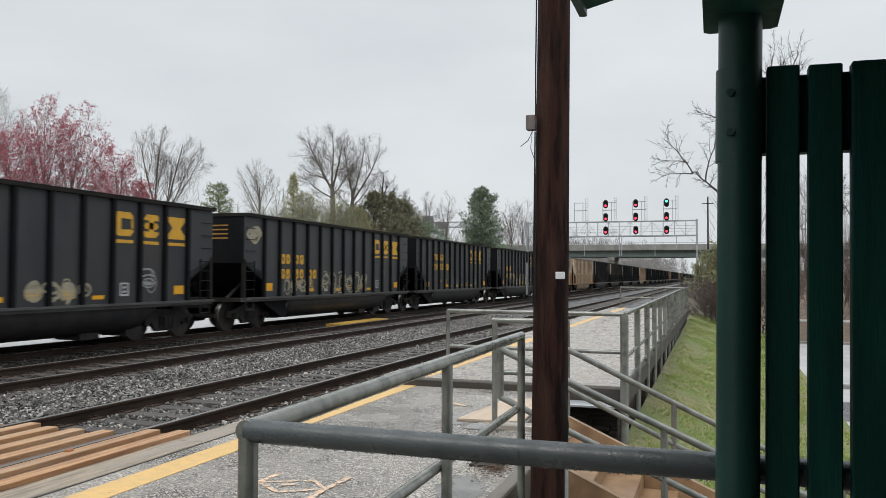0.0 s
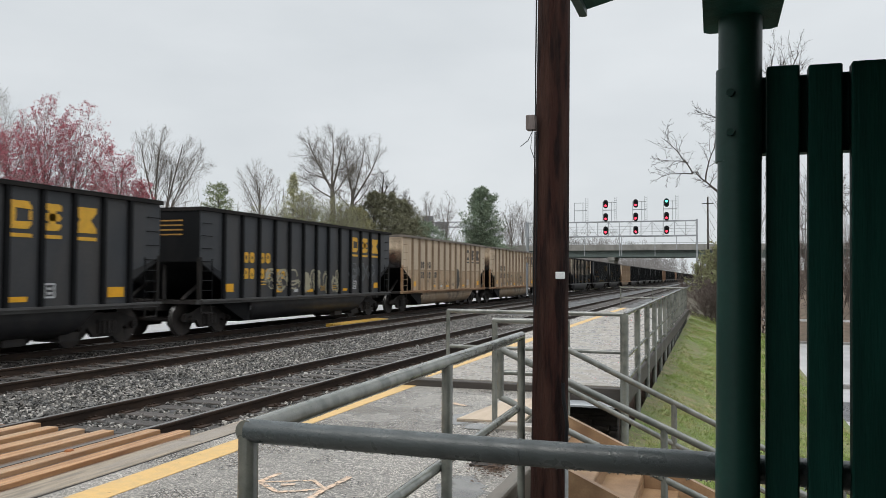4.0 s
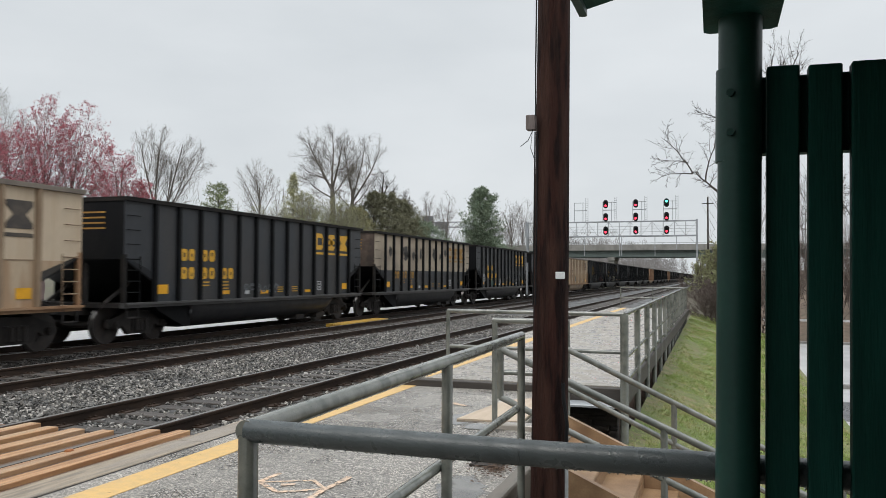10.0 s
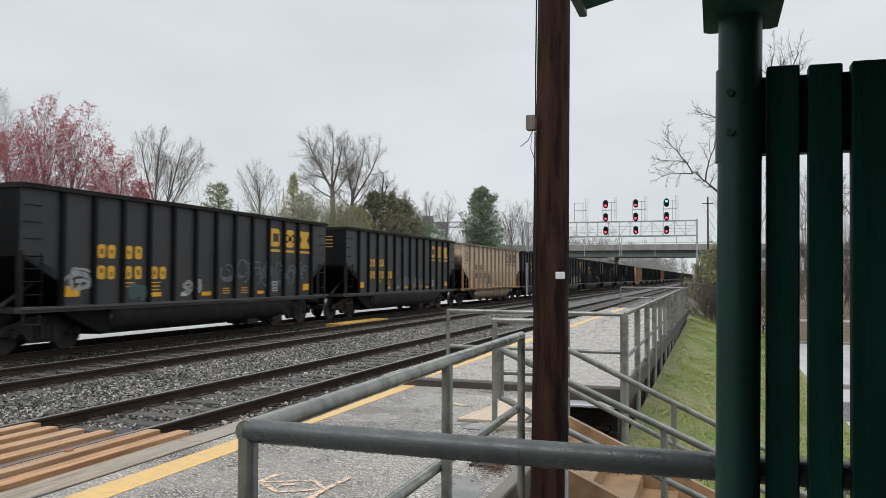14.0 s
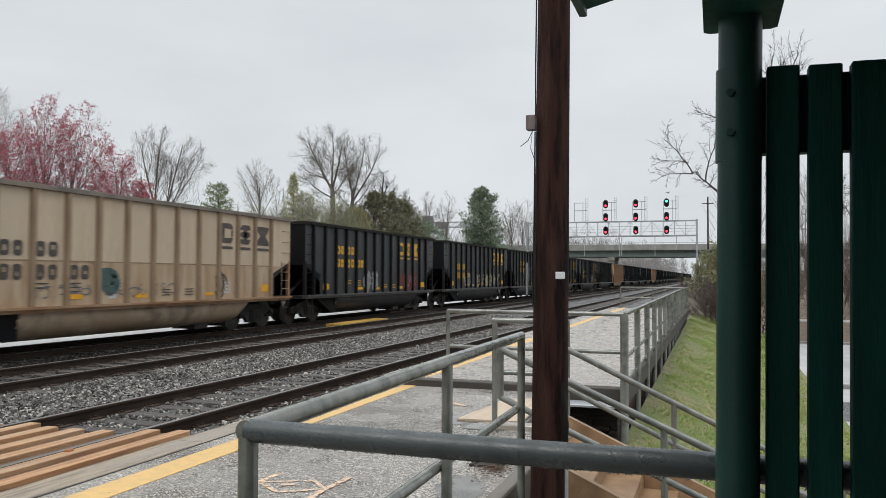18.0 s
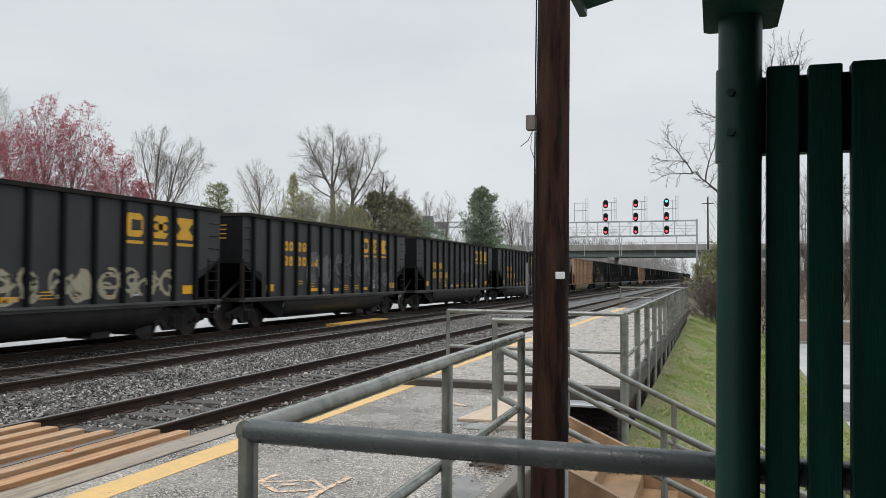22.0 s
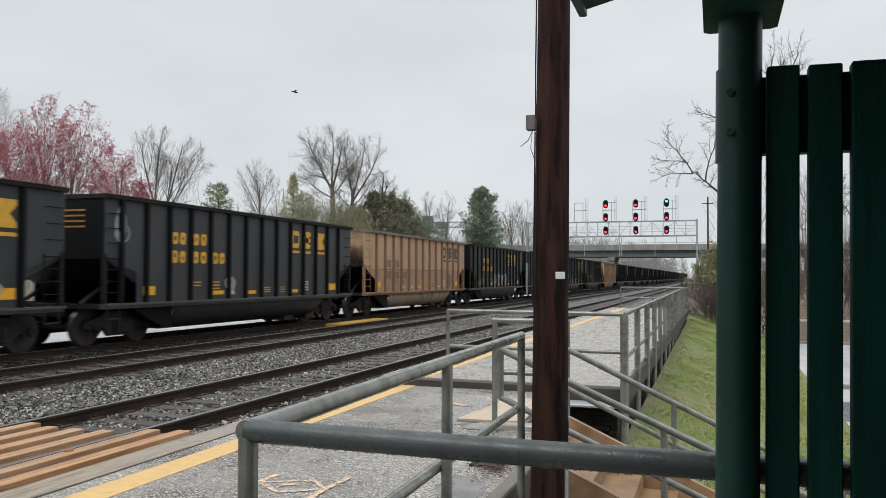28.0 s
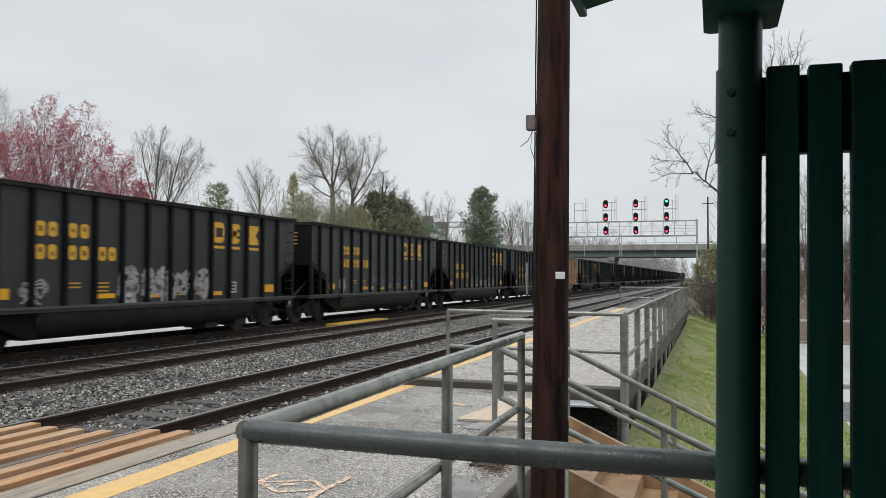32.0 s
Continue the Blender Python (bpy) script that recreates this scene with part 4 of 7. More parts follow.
def right_side():
    """Grass bank, steps down to the car park and its kerb."""
    b = Build()
    for y, z in ((41.6, -1.55), (46, -0.9), (54, 0.4), (75, 2.0), (110, 2.4)):
        for k in range(13):
            x = 1.4 + 4.5 * k
            b.v.append((x, y, z + 0.25 * noise.noise((x * 0.4, y * 0.2, 3)) - (0.9 if k == 0 else 0)))
    for j in range(4):
        for i in range(12):
            b.f.append((j * 13 + i, j * 13 + i + 1, (j + 1) * 13 + i + 1, (j + 1) * 13 + i))
    solid("wooded_bank", b, M_LITTERBANK, "brown leaf-covered bank beyond the car park", "bank", kind="structure", smooth=True)
    gr = thing("guard_fence", "pale metal guard rail beyond the car park", "railing")
    part("beam", Build().box(2.4, 40, 44.9, 44.95, -0.62, -0.50), M_TAG, gr)
    for k in range(12):
        part("post", Build().box(2.6 + 3 * k, 2.72 + 3 * k, 44.96, 45.08, -1.4, -0.5), M_WETBEAM, gr)
    b = Build()
    xs = [-1.04, -0.9, -0.5, 0.0, 0.6, 1.2, 1.9, 2.6]
    ys = [7.45] + [8 + 1.5 * k for k in range(24)]
    for y in ys:
        for x in xs:
            z = -0.38 - 0.30 * (x + 1.04) + 0.05 * noise.noise((x, y * 0.6, 0)) + 0.008 * (y - 8)
            b.v.append((x, y, z))
    n = len(xs)
    for j in range(len(ys) - 1):
        for i in range(n - 1):
            b.f.append((j * n + i, j * n + i + 1, (j + 1) * n + i + 1, (j + 1) * n + i))
    solid("grass_bank", b, M_GRASSBASE, "bright spring grass bank beside the platform", "grass", kind="structure", smooth=True)
    rng = np.random.default_rng(9)
    g = Build()
    for _ in range(80000):
        y = 7.5 + 34 * rng.random() ** 2.1
        x = -1.0 + 3.4 * rng.random()
        patch = noise.noise((x * 0.9, y * 0.5, 4)) + 0.5 * noise.noise((x * 3.1, y * 2.2, 9))
        if (patch < -0.42 or x < -0.82 + 0.2 * patch) and rng.random() < 0.8:
            continue
        z = -0.385 - 0.30 * (x + 1.04) + 0.05 * noise.noise((x, y * 0.6, 0)) + 0.008 * (y - 8)
        for _ in range(3):
            hgt = rng.uniform(0.015, 0.045) * (1 + 0.8 * patch)
            a = rng.uniform(0, 6.3)
            w = 0.003 + 0.0005 * (y - 7)
            bx, by = x + rng.normal(0, 0.015), y + rng.normal(0, 0.015)
            lx, ly = rng.normal(0, 0.03, 2)
            k = len(g.v)
            g.v += [(bx - w * math.cos(a), by - w * math.sin(a), z), (bx + w * math.cos(a), by + w * math.sin(a), z), (bx + lx, by + ly, z + hgt)]
            g.f.append((k, k + 1, k + 2))
    me = bpy.data.meshes.new("grass")
    me.from_pydata(g.v, [], g.f)
    me.materials.append(M_GRASS)
    tagged(new("grass", me), "short bright green grass blades on the bank", "grass", kind="stuff")
    for x, y in ((0.95, 12.6), (1.02, 14.4)):
        flag = thing("marker_flag", "small red plastic marker flag in the grass", "flag", pose(x, y, -0.40 - 0.30 * (x + 1.04)), group="marker flags")
        part("wire", Build().tube([(0, 0, -0.05), (0, 0, 0.30)], 0.003, 5), M_STEEL, flag)
        part("cloth", Build().box(0.0, 0.09, -0.002, 0.002, 0.22, 0.30), M_BRICKFLAG, flag)
    solid("car_park", Build().box(2.62, 40, 2.4, 41.5, -2.4, -1.5), M_CARPARK, "wet pale concrete car park below the platform", "pavement", kind="structure")
    for k, y in enumerate((9.0, 12.5, 25.0, 41.5)):
        solid("kerb", Build().rbox(2.9, 9.0, y, y + 0.15, -1.55, -1.38, 0.02), M_CONC, "low concrete kerb in the car park", "kerb", "car park kerbs", "structure")
    solid("access_road", Build().box(2.64, 40, 19.4, 22.4, -1.5, -1.494), M_ASPHALT, "dark wet asphalt strip across the car park", "road", kind="structure")


ground_sheet()
ballast_bed()
tracks()
crossing()
far_side()
platform_near()
railings()
stairs()
utility_pole()
shelter()
right_side()

# ---------------------------------------------------------------- the coal train
PITCH = 15.0             # from coupler to coupler
HALF = 6.80              # half the body's length
SIDE = 1.60              # half its width
WHEEL_R = 0.457
RIBS = [-HALF + 1.10 + k * (2 * HALF - 2.25) / 12 for k in range(13)]
cache = {}


def keep(key, make):
    if key not in cache:
        cache[key] = make()
    return cache[key]


def side_sheet(z0, z1, HALF):
    """One side with the cut-away corners at both ends, between two heights."""
    o, e = HALF - 1.12, HALF
    out = [(-o, 0.93), (o, 0.93), (o, 1.66), (e, 2.06), (e, 3.40), (-e, 3.40), (-e, 2.06), (-o, 1.66)]
    for level, sign in ((z0, 1), (z1, -1)):
        cut = []
        for (ya, za), (yb, zb) in zip(out, out[1:] + out[:1]):
            a, b = sign * (za - level) >= 0, sign * (zb - level) >= 0
            if a:
                cut.append((ya, za))
            if a != b:
                f = (level - za) / (zb - za)
                cut.append((ya + (yb - ya) * f, level))
        out = cut
    return out


def truck(parent, y, mats):
    t = part("truck", keep("bolster", lambda: Build().box(-1.0, 1.0, -0.2, 0.2, 0.42, 0.70).box(-0.3, 0.3, -0.3, 0.3, 0.66, 0.96).mesh("truck", M_TRUCK)), parent=parent, at=pose(0, y, Z_FAR_TRACK),
             label="greasy brown cast steel truck with two axles")

    def frame_mesh():
        b = Build()
        outline = [(-1.12, 0.40), (-1.10, 0.60), (-0.85, 0.66), (-0.45, 0.80), (0.45, 0.80), (0.85, 0.66), (1.10, 0.60), (1.12, 0.40), (0.75, 0.36),
                   (0.62, 0.46), (0.42, 0.22), (-0.42, 0.22), (-0.62, 0.46), (-0.75, 0.36)]
        b.prism(outline, -0.06, 0.06)
        b.prism([(-0.3, 0.30), (0.3, 0.30), (0.3, 0.62), (-0.3, 0.62)], 0.04, 0.10)
        return b.mesh("side_frame", M_TRUCK)
    for x in (-1.0, 1.0):
        sf = part("side_frame", keep("frame", frame_mesh), parent=t, at=pose(x, 0, 0))
        for dy in (-0.16, 0.0, 0.16):
            part("spring", keep("spring", lambda: Build().tube([(0.115, 0, 0.30), (0.115, 0, 0.60)], 0.065, 8).mesh("spring", M_TRUCK, True)), parent=t, at=pose(x if x > 0 else x - 0.22, dy, 0))
        for dy in (-0.89, 0.89):
            part("bearing_cap", keep("cap", lambda: Build().tube([(0, 0, 0), (0.10, 0, 0)], 0.10, 10).tube([(0.10, 0, 0), (0.12, 0, 0)], 0.05, 8).mesh("bearing_cap", M_TRUCK, True)),
                 parent=t, at=pose(x + (0.05 if x > 0 else -0.15), dy, WHEEL_R))

    def wheel_mesh():
        b = Build().tube([(-0.9, 0, 0), (0.9, 0, 0)], 0.08, 10)
        for s in (-1, 1):
            b.tube([(s * 0.69, 0, 0), (s * 0.695, 0, 0), (s * 0.72, 0, 0)], WHEEL_R + 0.028, 28)
            b.tube([(s * 0.72, 0, 0), (s * 0.80, 0, 0)], WHEEL_R, 28)
            for k in range(3):
                a = k * 2.094
                b.box(s * 0.80 - 0.004, s * 0.80 + 0.004, 0.2 * math.cos(a) - 0.04, 0.2 * math.cos(a) + 0.04, 0.2 * math.sin(a) - 0.04, 0.2 * math.sin(a) + 0.04)
        me = b.mesh("wheelset", M_WHEEL)
        me.materials.append(M_TREAD)
        for p in me.polygons:
            c = p.center
            if math.hypot(c.y, c.z) > WHEEL_R - 0.03 and 0.70 < abs(c.x) < 0.79:
                p.material_index = 1
        return me
    for dy in (-0.89, 0.89):
        w = part("wheelset", keep("wheel", wheel_mesh), parent=t, at=pose(0, dy, WHEEL_R), label="steel wheelset with polished treads")
        WHEELSETS.append(w)


WHEELSETS = []
MARK_X = SIDE + 0.011


BLOCKS = {"coal": ((1.97, 2.58), (2.88, 3.38), (3.76, 4.42)), "other": ((2.90, 3.52), (3.92, 4.46), (4.84, 5.52))}


def emblem(parent, mat, layout):
    """Three plain block shapes with a bar under each, near the trailing end."""
    z0, z1 = 2.54, 3.12
    for k, (y0, y1) in enumerate(BLOCKS["coal" if layout == "coal" else "other"]):
        b = Build()
        ym, zm, c = (y0 + y1) / 2, (z0 + z1) / 2, 0.10
        if k == 0:
            for outline in ([(y0, z0 + c), (y0 + c, z0), (y0 + 0.20, z0), (y0 + 0.20, z1), (y0 + c, z1), (y0, z1 - c)],
                            [(y0 + 0.20, z0), (y1 - c, z0), (y1, z0 + c), (y1, z0 + 0.17), (y0 + 0.20, z0 + 0.15)],
                            [(y0 + 0.20, z1 - 0.15), (y1, z1 - 0.17), (y1, z1 - c), (y1 - c, z1), (y0 + 0.20, z1)],
                            [(y1 - 0.07, z0 + 0.19), (y1, z0 + 0.19), (y1, z1 - 0.19), (y1 - 0.07, z1 - 0.19)]):
                b.prism(outline, 0, 0.003)
        elif k == 1:
            for outline in ([(y0 + 0.05, z0), (y1 - c, z0), (y1, z0 + c), (y1, z0 + 0.15), (y0, z0 + 0.15), (y0, z0 + 0.05)],
                            [(y0 + 0.06, z0 + 0.21), (y1 - 0.06, z0 + 0.21), (y1, zm), (y1 - 0.06, z1 - 0.21), (y0 + 0.06, z1 - 0.21), (y0, zm)],
                            [(y0, z1 - 0.15), (y1, z1 - 0.15), (y1, z1 - 0.05), (y1 - 0.05, z1), (y0 + c, z1), (y0, z1 - c)]):
                b.prism(outline, 0, 0.003)
            b.box(0, 0.003, ym - 0.10, ym + 0.10, z0 + 0.15, z1 - 0.15)
        else:
            b.prism([(y0, z1), (y0, z1 - 0.11), (ym - 0.16, zm), (y0, z0 + 0.11), (y0, z0), (y1, z0), (y1, z0 + 0.11), (ym + 0.16, zm), (y1, z1 - 0.11), (y1, z1)], 0, 0.003)
        part("emblem_block", keep(("emblem", k, mat.name, layout), lambda: b.mesh("emblem_block", mat)), parent=parent, at=pose(MARK_X, 0, 0))
        part("emblem_bar", keep(("ebar", k, mat.name, layout), lambda: Build().box(0, 0.003, y0 - 0.01, y1 + 0.01, 2.37, 2.45).mesh("emblem_bar", mat)), parent=parent, at=pose(MARK_X, 0, 0))


def number_bars(parent, mat, layout):
    """Reporting marks and running number as plain upright bars with a slit each."""
    if layout == "coal":
        rows = ((2.42, (-4.22, -3.88, -3.31, -2.97)), (1.93, (-4.22, -3.88, -3.31, -2.97, -2.41, -2.08)))
    else:
        rows = ((1.99, (-4.62, -4.29, -3.70, -3.37)), (1.50, (-4.62, -4.29, -3.70, -3.37, -2.76, -2.43)))

    def bar(v):
        b = Build()
        w, lo, hi = ((0.25, 0.10, 0.22), (0.23, 0.08, 0.17), (0.25, 0.15, 0.25), (0.24, 0.12, 0.20))[v]
        b.prism([(0.0, 0.05), (0.05, 0), (w - 0.05, 0), (w, 0.05), (w, lo), (0.0, lo)], 0, 0.003)
        b.prism([(0.0, hi), (w, hi), (w, 0.27), (w - 0.05, 0.32), (0.05, 0.32), (0.0, 0.27)], 0, 0.003)
        b.box(0, 0.003, 0, 0.085, lo, hi).box(0, 0.003, w - 0.085, w, lo, hi)
        return b.mesh("number_bar", mat)
    if layout == "patch":
        rows = rows[1:]
    for r, (z, ys) in enumerate(rows):
        for k, y in enumerate(ys):
            v = (k * 3 + r * 2 + k // 2) % 4
            part("number_bar", keep(("num", mat.name, v), lambda: bar(v)), parent=parent, at=pose(MARK_X, y, z))
    s = Build()
    for y in ((-2.40, -3.28) if layout == "coal" else (-2.76, -3.70)):
        for k in range(2 if y < -3 else 3):
            s.box(0, 0.003, y, y + 0.34, 1.40 - k * 0.09, 1.43 - k * 0.09)
    for y in (0.35, 1.3):
        for k in range(3):
            s.box(0, 0.003, y, y + 0.36, 1.22 - k * 0.07, 1.245 - k * 0.07)
    tagged(part("small_lettering", keep(("small", mat.name, layout), lambda: s.mesh("small_lettering", mat)), parent=parent, at=pose(MARK_X, 0, 0)), kind="stuff")


def reflectors(parent, layout):
    spots = [(-5.32, -4.86, 1.10, 1.32), (-2.40, -1.84, 1.06, 1.17), (-0.62, -0.14, 1.04, 1.15), (1.94, 2.50, 1.04, 1.15), (4.82, 5.36, 1.08, 1.32)] if layout == "coal" else [(-5.72, -5.16, 1.12, 1.36), (-2.80, -2.36, 1.06, 1.17), (-0.65, -0.22, 1.04, 1.15), (2.2, 2.58, 1.04, 1.13), (5.12, 5.52, 1.10, 1.33)]
    for k, (y0, y1, z0, z1) in enumerate(spots):
        part("reflector", keep(("refl", k, layout), lambda: Build().box(0, 0.004, y0, y1, z0, z1).mesh("reflector", M_BRIGHTYEL)), parent=parent, at=pose(MARK_X, 0, 0), label="yellow reflective panel" if k == 0 else "")
    part("placard", keep("placard", lambda: Build().box(0, 0.003, -1.55, -1.3, 1.05, 1.16).mesh("placard", M_WHITEMARK)), parent=parent, at=pose(MARK_X, 0, 0))

    def square():
        b = Build()
        for a, c, d, e in ((0, 0.3, 0, 0.04), (0, 0.3, 0.28, 0.32), (0, 0.04, 0.04, 0.28), (0.26, 0.3, 0.04, 0.28), (0.09, 0.21, 0.08, 0.13), (0.09, 0.21, 0.18, 0.23)):
            b.box(0, 0.003, 3.1 + a, 3.1 + c, 1.10 + d, 1.10 + e)
        return b.mesh("stencil_square", M_WHITEMARK)
    part("stencil_square", keep("square", square), parent=parent, at=pose(MARK_X, -0.16 if layout == "coal" else 0, 0))


def scribble(parent, y0, y1, z0, z1, color, seed, width=0.05, loops=5, fill=0.0):
    """Spray paint that cannot be read: ribbons that loop between the ribs, and a filled band behind them."""
    rng = random.Random(seed)
    b = Build()
    spans = [(a + 0.07, c - 0.07) for a, c in zip([-HALF] + RIBS, RIBS + [HALF])]

    def ribbon(pts, w):
        last = None
        for (ya, za), (yb, zb) in zip(pts, pts[1:]):
            dy, dz = yb - ya, zb - za
            ln = math.hypot(dy, dz) or 1
            ny, nz = -dz / ln * w / 2, dy / ln * w / 2
            mid_y = (ya + yb) / 2
            if not any(s <= mid_y <= t for s, t in spans):
                continue
            k = len(b.v)
            x = 0.001 * (len(b.f) % 3)
            b.v += [(x, ya + ny, za + nz), (x, yb + ny, zb + nz), (x, yb - ny, zb - nz), (x, ya - ny, za - nz)]
            b.f.append((k, k + 1, k + 2, k + 3))
    n = max(1, round((y1 - y0) / (0.75 * (z1 - z0) + 0.15)))
    for i in range(n):
        cy = y0 + (i + 0.5) * (y1 - y0) / n
        hw, hh = (y1 - y0) / n * 0.5, (z1 - z0) / 2
        cz = (z0 + z1) / 2
        for _ in range(loops):
            a0, span = rng.uniform(0, 6.28), rng.uniform(2.0, 5.5)
            ry, rz = hw * rng.uniform(0.35, 1.0), hh * rng.uniform(0.3, 1.0)
            oy, oz = rng.uniform(-0.3, 0.3) * hw, rng.uniform(-0.4, 0.4) * hh
            pts = [(cy + oy + ry * math.cos(a0 + span * j / 10), max(0.98, min(cz + oz + rz * math.sin(a0 + span * j / 10), z1))) for j in range(11)]
            ribbon(pts, width * rng.uniform(0.7, 1.3))
        if fill and rng.random() < fill:
            ring = []
            for j in range(14):
                a = j * 2 * math.pi / 14
                ring.append((-0.0015, cy + hw * 0.92 * math.cos(a) * rng.uniform(0.8, 1.0), cz + hh * math.sin(a) * rng.uniform(0.75, 1.0)))
            lo = max((s for s, t in spans if s <= cy), default=-HALF)
            hi = min((t for s, t in spans if t >= cy), default=HALF)
            ring = [(x, max(lo, min(hi, y)), max(0.98, z)) for x, y, z in ring]
            k = len(b.v)
            b.v += ring
            b.f.append(tuple(range(k, k + 14)))
    if b.f:
        me = bpy.data.meshes.new("spray_paint")
        me.from_pydata(b.v, [], b.f)
        me.materials.append(M_GRAF[color])
        tagged(part("spray_paint", me, parent=parent, at=pose(MARK_X + 0.004, 0, 0), label=f"unreadable {M_GRAF[color].name.replace('_', ' ')} scrawl"), kind="stuff")


def hopper_car(style, label):
    """One open-top coal hopper, its leading end towards -y."""
    body = {"black": M_BLACK, "tan": M_TAN, "orange": M_ORANGE, "patch": M_BLACK, "coal": M_BLACK}[style]
    rib = {"black": M_SHADEBLACK, "tan": M_TANRIB, "orange": M_ORANGERIB, "patch": M_SHADEBLACK, "coal": M_SHADEBLACK}[style]
    chord = {"black": M_CHORD, "tan": M_TANCHORD, "orange": M_TANCHORD, "patch": M_CHORD, "coal": M_CHORD}[style]
    mark = {"black": M_YELLOW, "tan": M_DARKMARK, "orange": M_FADEDMARK, "patch": M_YELLOWDIM, "coal": M_YELLOW}[style]
    car = thing("coal_hopper_car", label, "freight car", group="cars of the coal train")
    S = style
    H = {"coal": 6.66, "tan": 6.9, "orange": 6.86}.get(style, HALF)
    ribs = [-6.117 + 0.8956 * k for k in range(14)] if style == "coal" else RIBS
    if S == "patch":
        part("lower_side", keep((S, "low"), lambda: Build().prism(side_sheet(0.93, 1.86, H), SIDE - 0.012, SIDE).mesh("lower_side", M_BLACK)), parent=car)
        part("upper_side", keep((S, "up"), lambda: Build().prism(side_sheet(1.86, 3.40, H), SIDE - 0.012, SIDE).mesh("upper_side", M_PATCH)), parent=car, label="peeling tan upper side panel")
    elif S in ("tan", "orange"):
        low = M_TANLOW if S == "tan" else M_ORANGELOW
        part("lower_side", keep((S, "low"), lambda: Build().prism(side_sheet(0.93, 1.90, H), SIDE - 0.012, SIDE).mesh("lower_side", low)), parent=car, label="dirty lower side panel")
        part("upper_side", keep((S, "up"), lambda: Build().prism(side_sheet(1.90, 3.40, H), SIDE - 0.012, SIDE).mesh("upper_side", body)), parent=car)
        part("side_seam", keep((S, "seam"), lambda: Build().box(SIDE, SIDE + 0.008, -H + 1.16, H - 1.16, 1.885, 1.915).mesh("side_seam", rib)), parent=car)
    else:
        part("side_sheet", keep((S, "sheet"), lambda: Build().prism(side_sheet(0.9, 3.45, H), SIDE - 0.012, SIDE).mesh("side_sheet", body)), parent=car)
    part("far_side", keep((S, "farside"), lambda: Build().prism(side_sheet(0.9, 3.45, H), -SIDE, -SIDE + 0.012).mesh("far_side", body)), parent=car)
    for k, y in enumerate(ribs):
        z_low = 0.93
        part("rib", keep((S, "rib"), lambda: Build().hexa([(0, -0.075, z_low), (0.085, -0.05, z_low), (0.085, 0.05, z_low), (0, 0.075, z_low),
                                                          (0, -0.075, 3.40), (0.085, -0.05, 3.40), (0.085, 0.05, 3.40), (0, 0.075, 3.40)]).mesh("rib", rib)), parent=car, at=pose(SIDE, y, 0))
    ch = lambda: (Build().box(SIDE - 0.04, SIDE + 0.1, -H - 0.03, H + 0.03, 3.40, 3.50).box(-SIDE - 0.1, -SIDE + 0.04, -H - 0.03, H + 0.03, 3.40, 3.50)
                  .box(-SIDE + 0.04, SIDE - 0.04, -H - 0.03, -H + 0.09, 3.40, 3.50).box(-SIDE + 0.04, SIDE - 0.04, H - 0.09, H + 0.03, 3.40, 3.50).mesh("top_chord", chord))
    part("top_chord", keep((S, "chord"), ch), parent=car)
    part("side_sill", keep((S, "sill"), lambda: Build().box(SIDE - 0.1, SIDE + 0.105, -H, H, 0.875, 0.93).box(SIDE - 0.1, SIDE + 0.02, -H, H, 0.80, 0.875).box(-SIDE - 0.07, -SIDE + 0.1, -H, H, 0.82, 0.93).mesh("side_sill", M_RUSTSILL if S in ("tan", "orange") else M_SILL)), parent=car)

    def ends(sy):
        b = Build()
        b.box(-SIDE + 0.012, SIDE - 0.012, min(sy * H, sy * (H - 0.02)), max(sy * H, sy * (H - 0.02)), 2.0, 3.40)
        return b.mesh("end_wall", body if S in ("tan", "orange") else M_RUSTEND if S == "patch" else M_SHADEBLACK)
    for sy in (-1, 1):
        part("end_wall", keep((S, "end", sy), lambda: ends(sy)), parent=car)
        # Near black on every car: the shade inside the corner opening is painted.
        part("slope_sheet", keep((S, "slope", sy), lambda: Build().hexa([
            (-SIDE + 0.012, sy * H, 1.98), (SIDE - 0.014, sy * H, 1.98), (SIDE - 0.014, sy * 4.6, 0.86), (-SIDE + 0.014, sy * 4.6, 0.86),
            (-SIDE + 0.014, sy * H, 2.02), (SIDE - 0.014, sy * H, 2.02), (SIDE - 0.014, sy * 4.6, 0.90), (-SIDE + 0.014, sy * 4.6, 0.90)]).mesh("slope_sheet", M_SHADEBLACK)), parent=car, label="slope sheet painted near black for recess shade")
        for x in (SIDE - 0.04, -SIDE + 0.04):
            part("corner_post", keep((S, "cpost"), lambda: Build().box(-0.05, 0.05, -0.05, 0.05, 0.93, 2.1).mesh("corner_post", M_RUSTSILL if S in ("tan", "orange") else chord)), parent=car, at=pose(x, sy * (H - 0.05), 0))
        part("end_platform", keep(("endplat",), lambda: Build().box(-SIDE + 0.05, SIDE - 0.05, -0.55, 0.55, 0.80, 0.90).box(-0.4, 0.4, -0.8, 0.55, 0.62, 0.80).mesh("end_platform", M_TRUCK)), parent=car, at=pose(0, sy * (H - 0.58), 0))
        for x in (0.9, -0.9):
            part("brace", keep(("brace", sy), lambda: Build().tube([(0, sy * 6.65, 0.9), (0, sy * 5.7, 1.45)], 0.05, 6).mesh("brace", M_TRUCK)), parent=car, at=pose(x, 0, 0))
        part("end_strut", keep(("strut", sy), lambda: Build().tube([(0.3, sy * 6.6, 0.9), (0.3, sy * 6.6, 2.0)], 0.06, 6).mesh("end_strut", M_TRUCK)), parent=car)
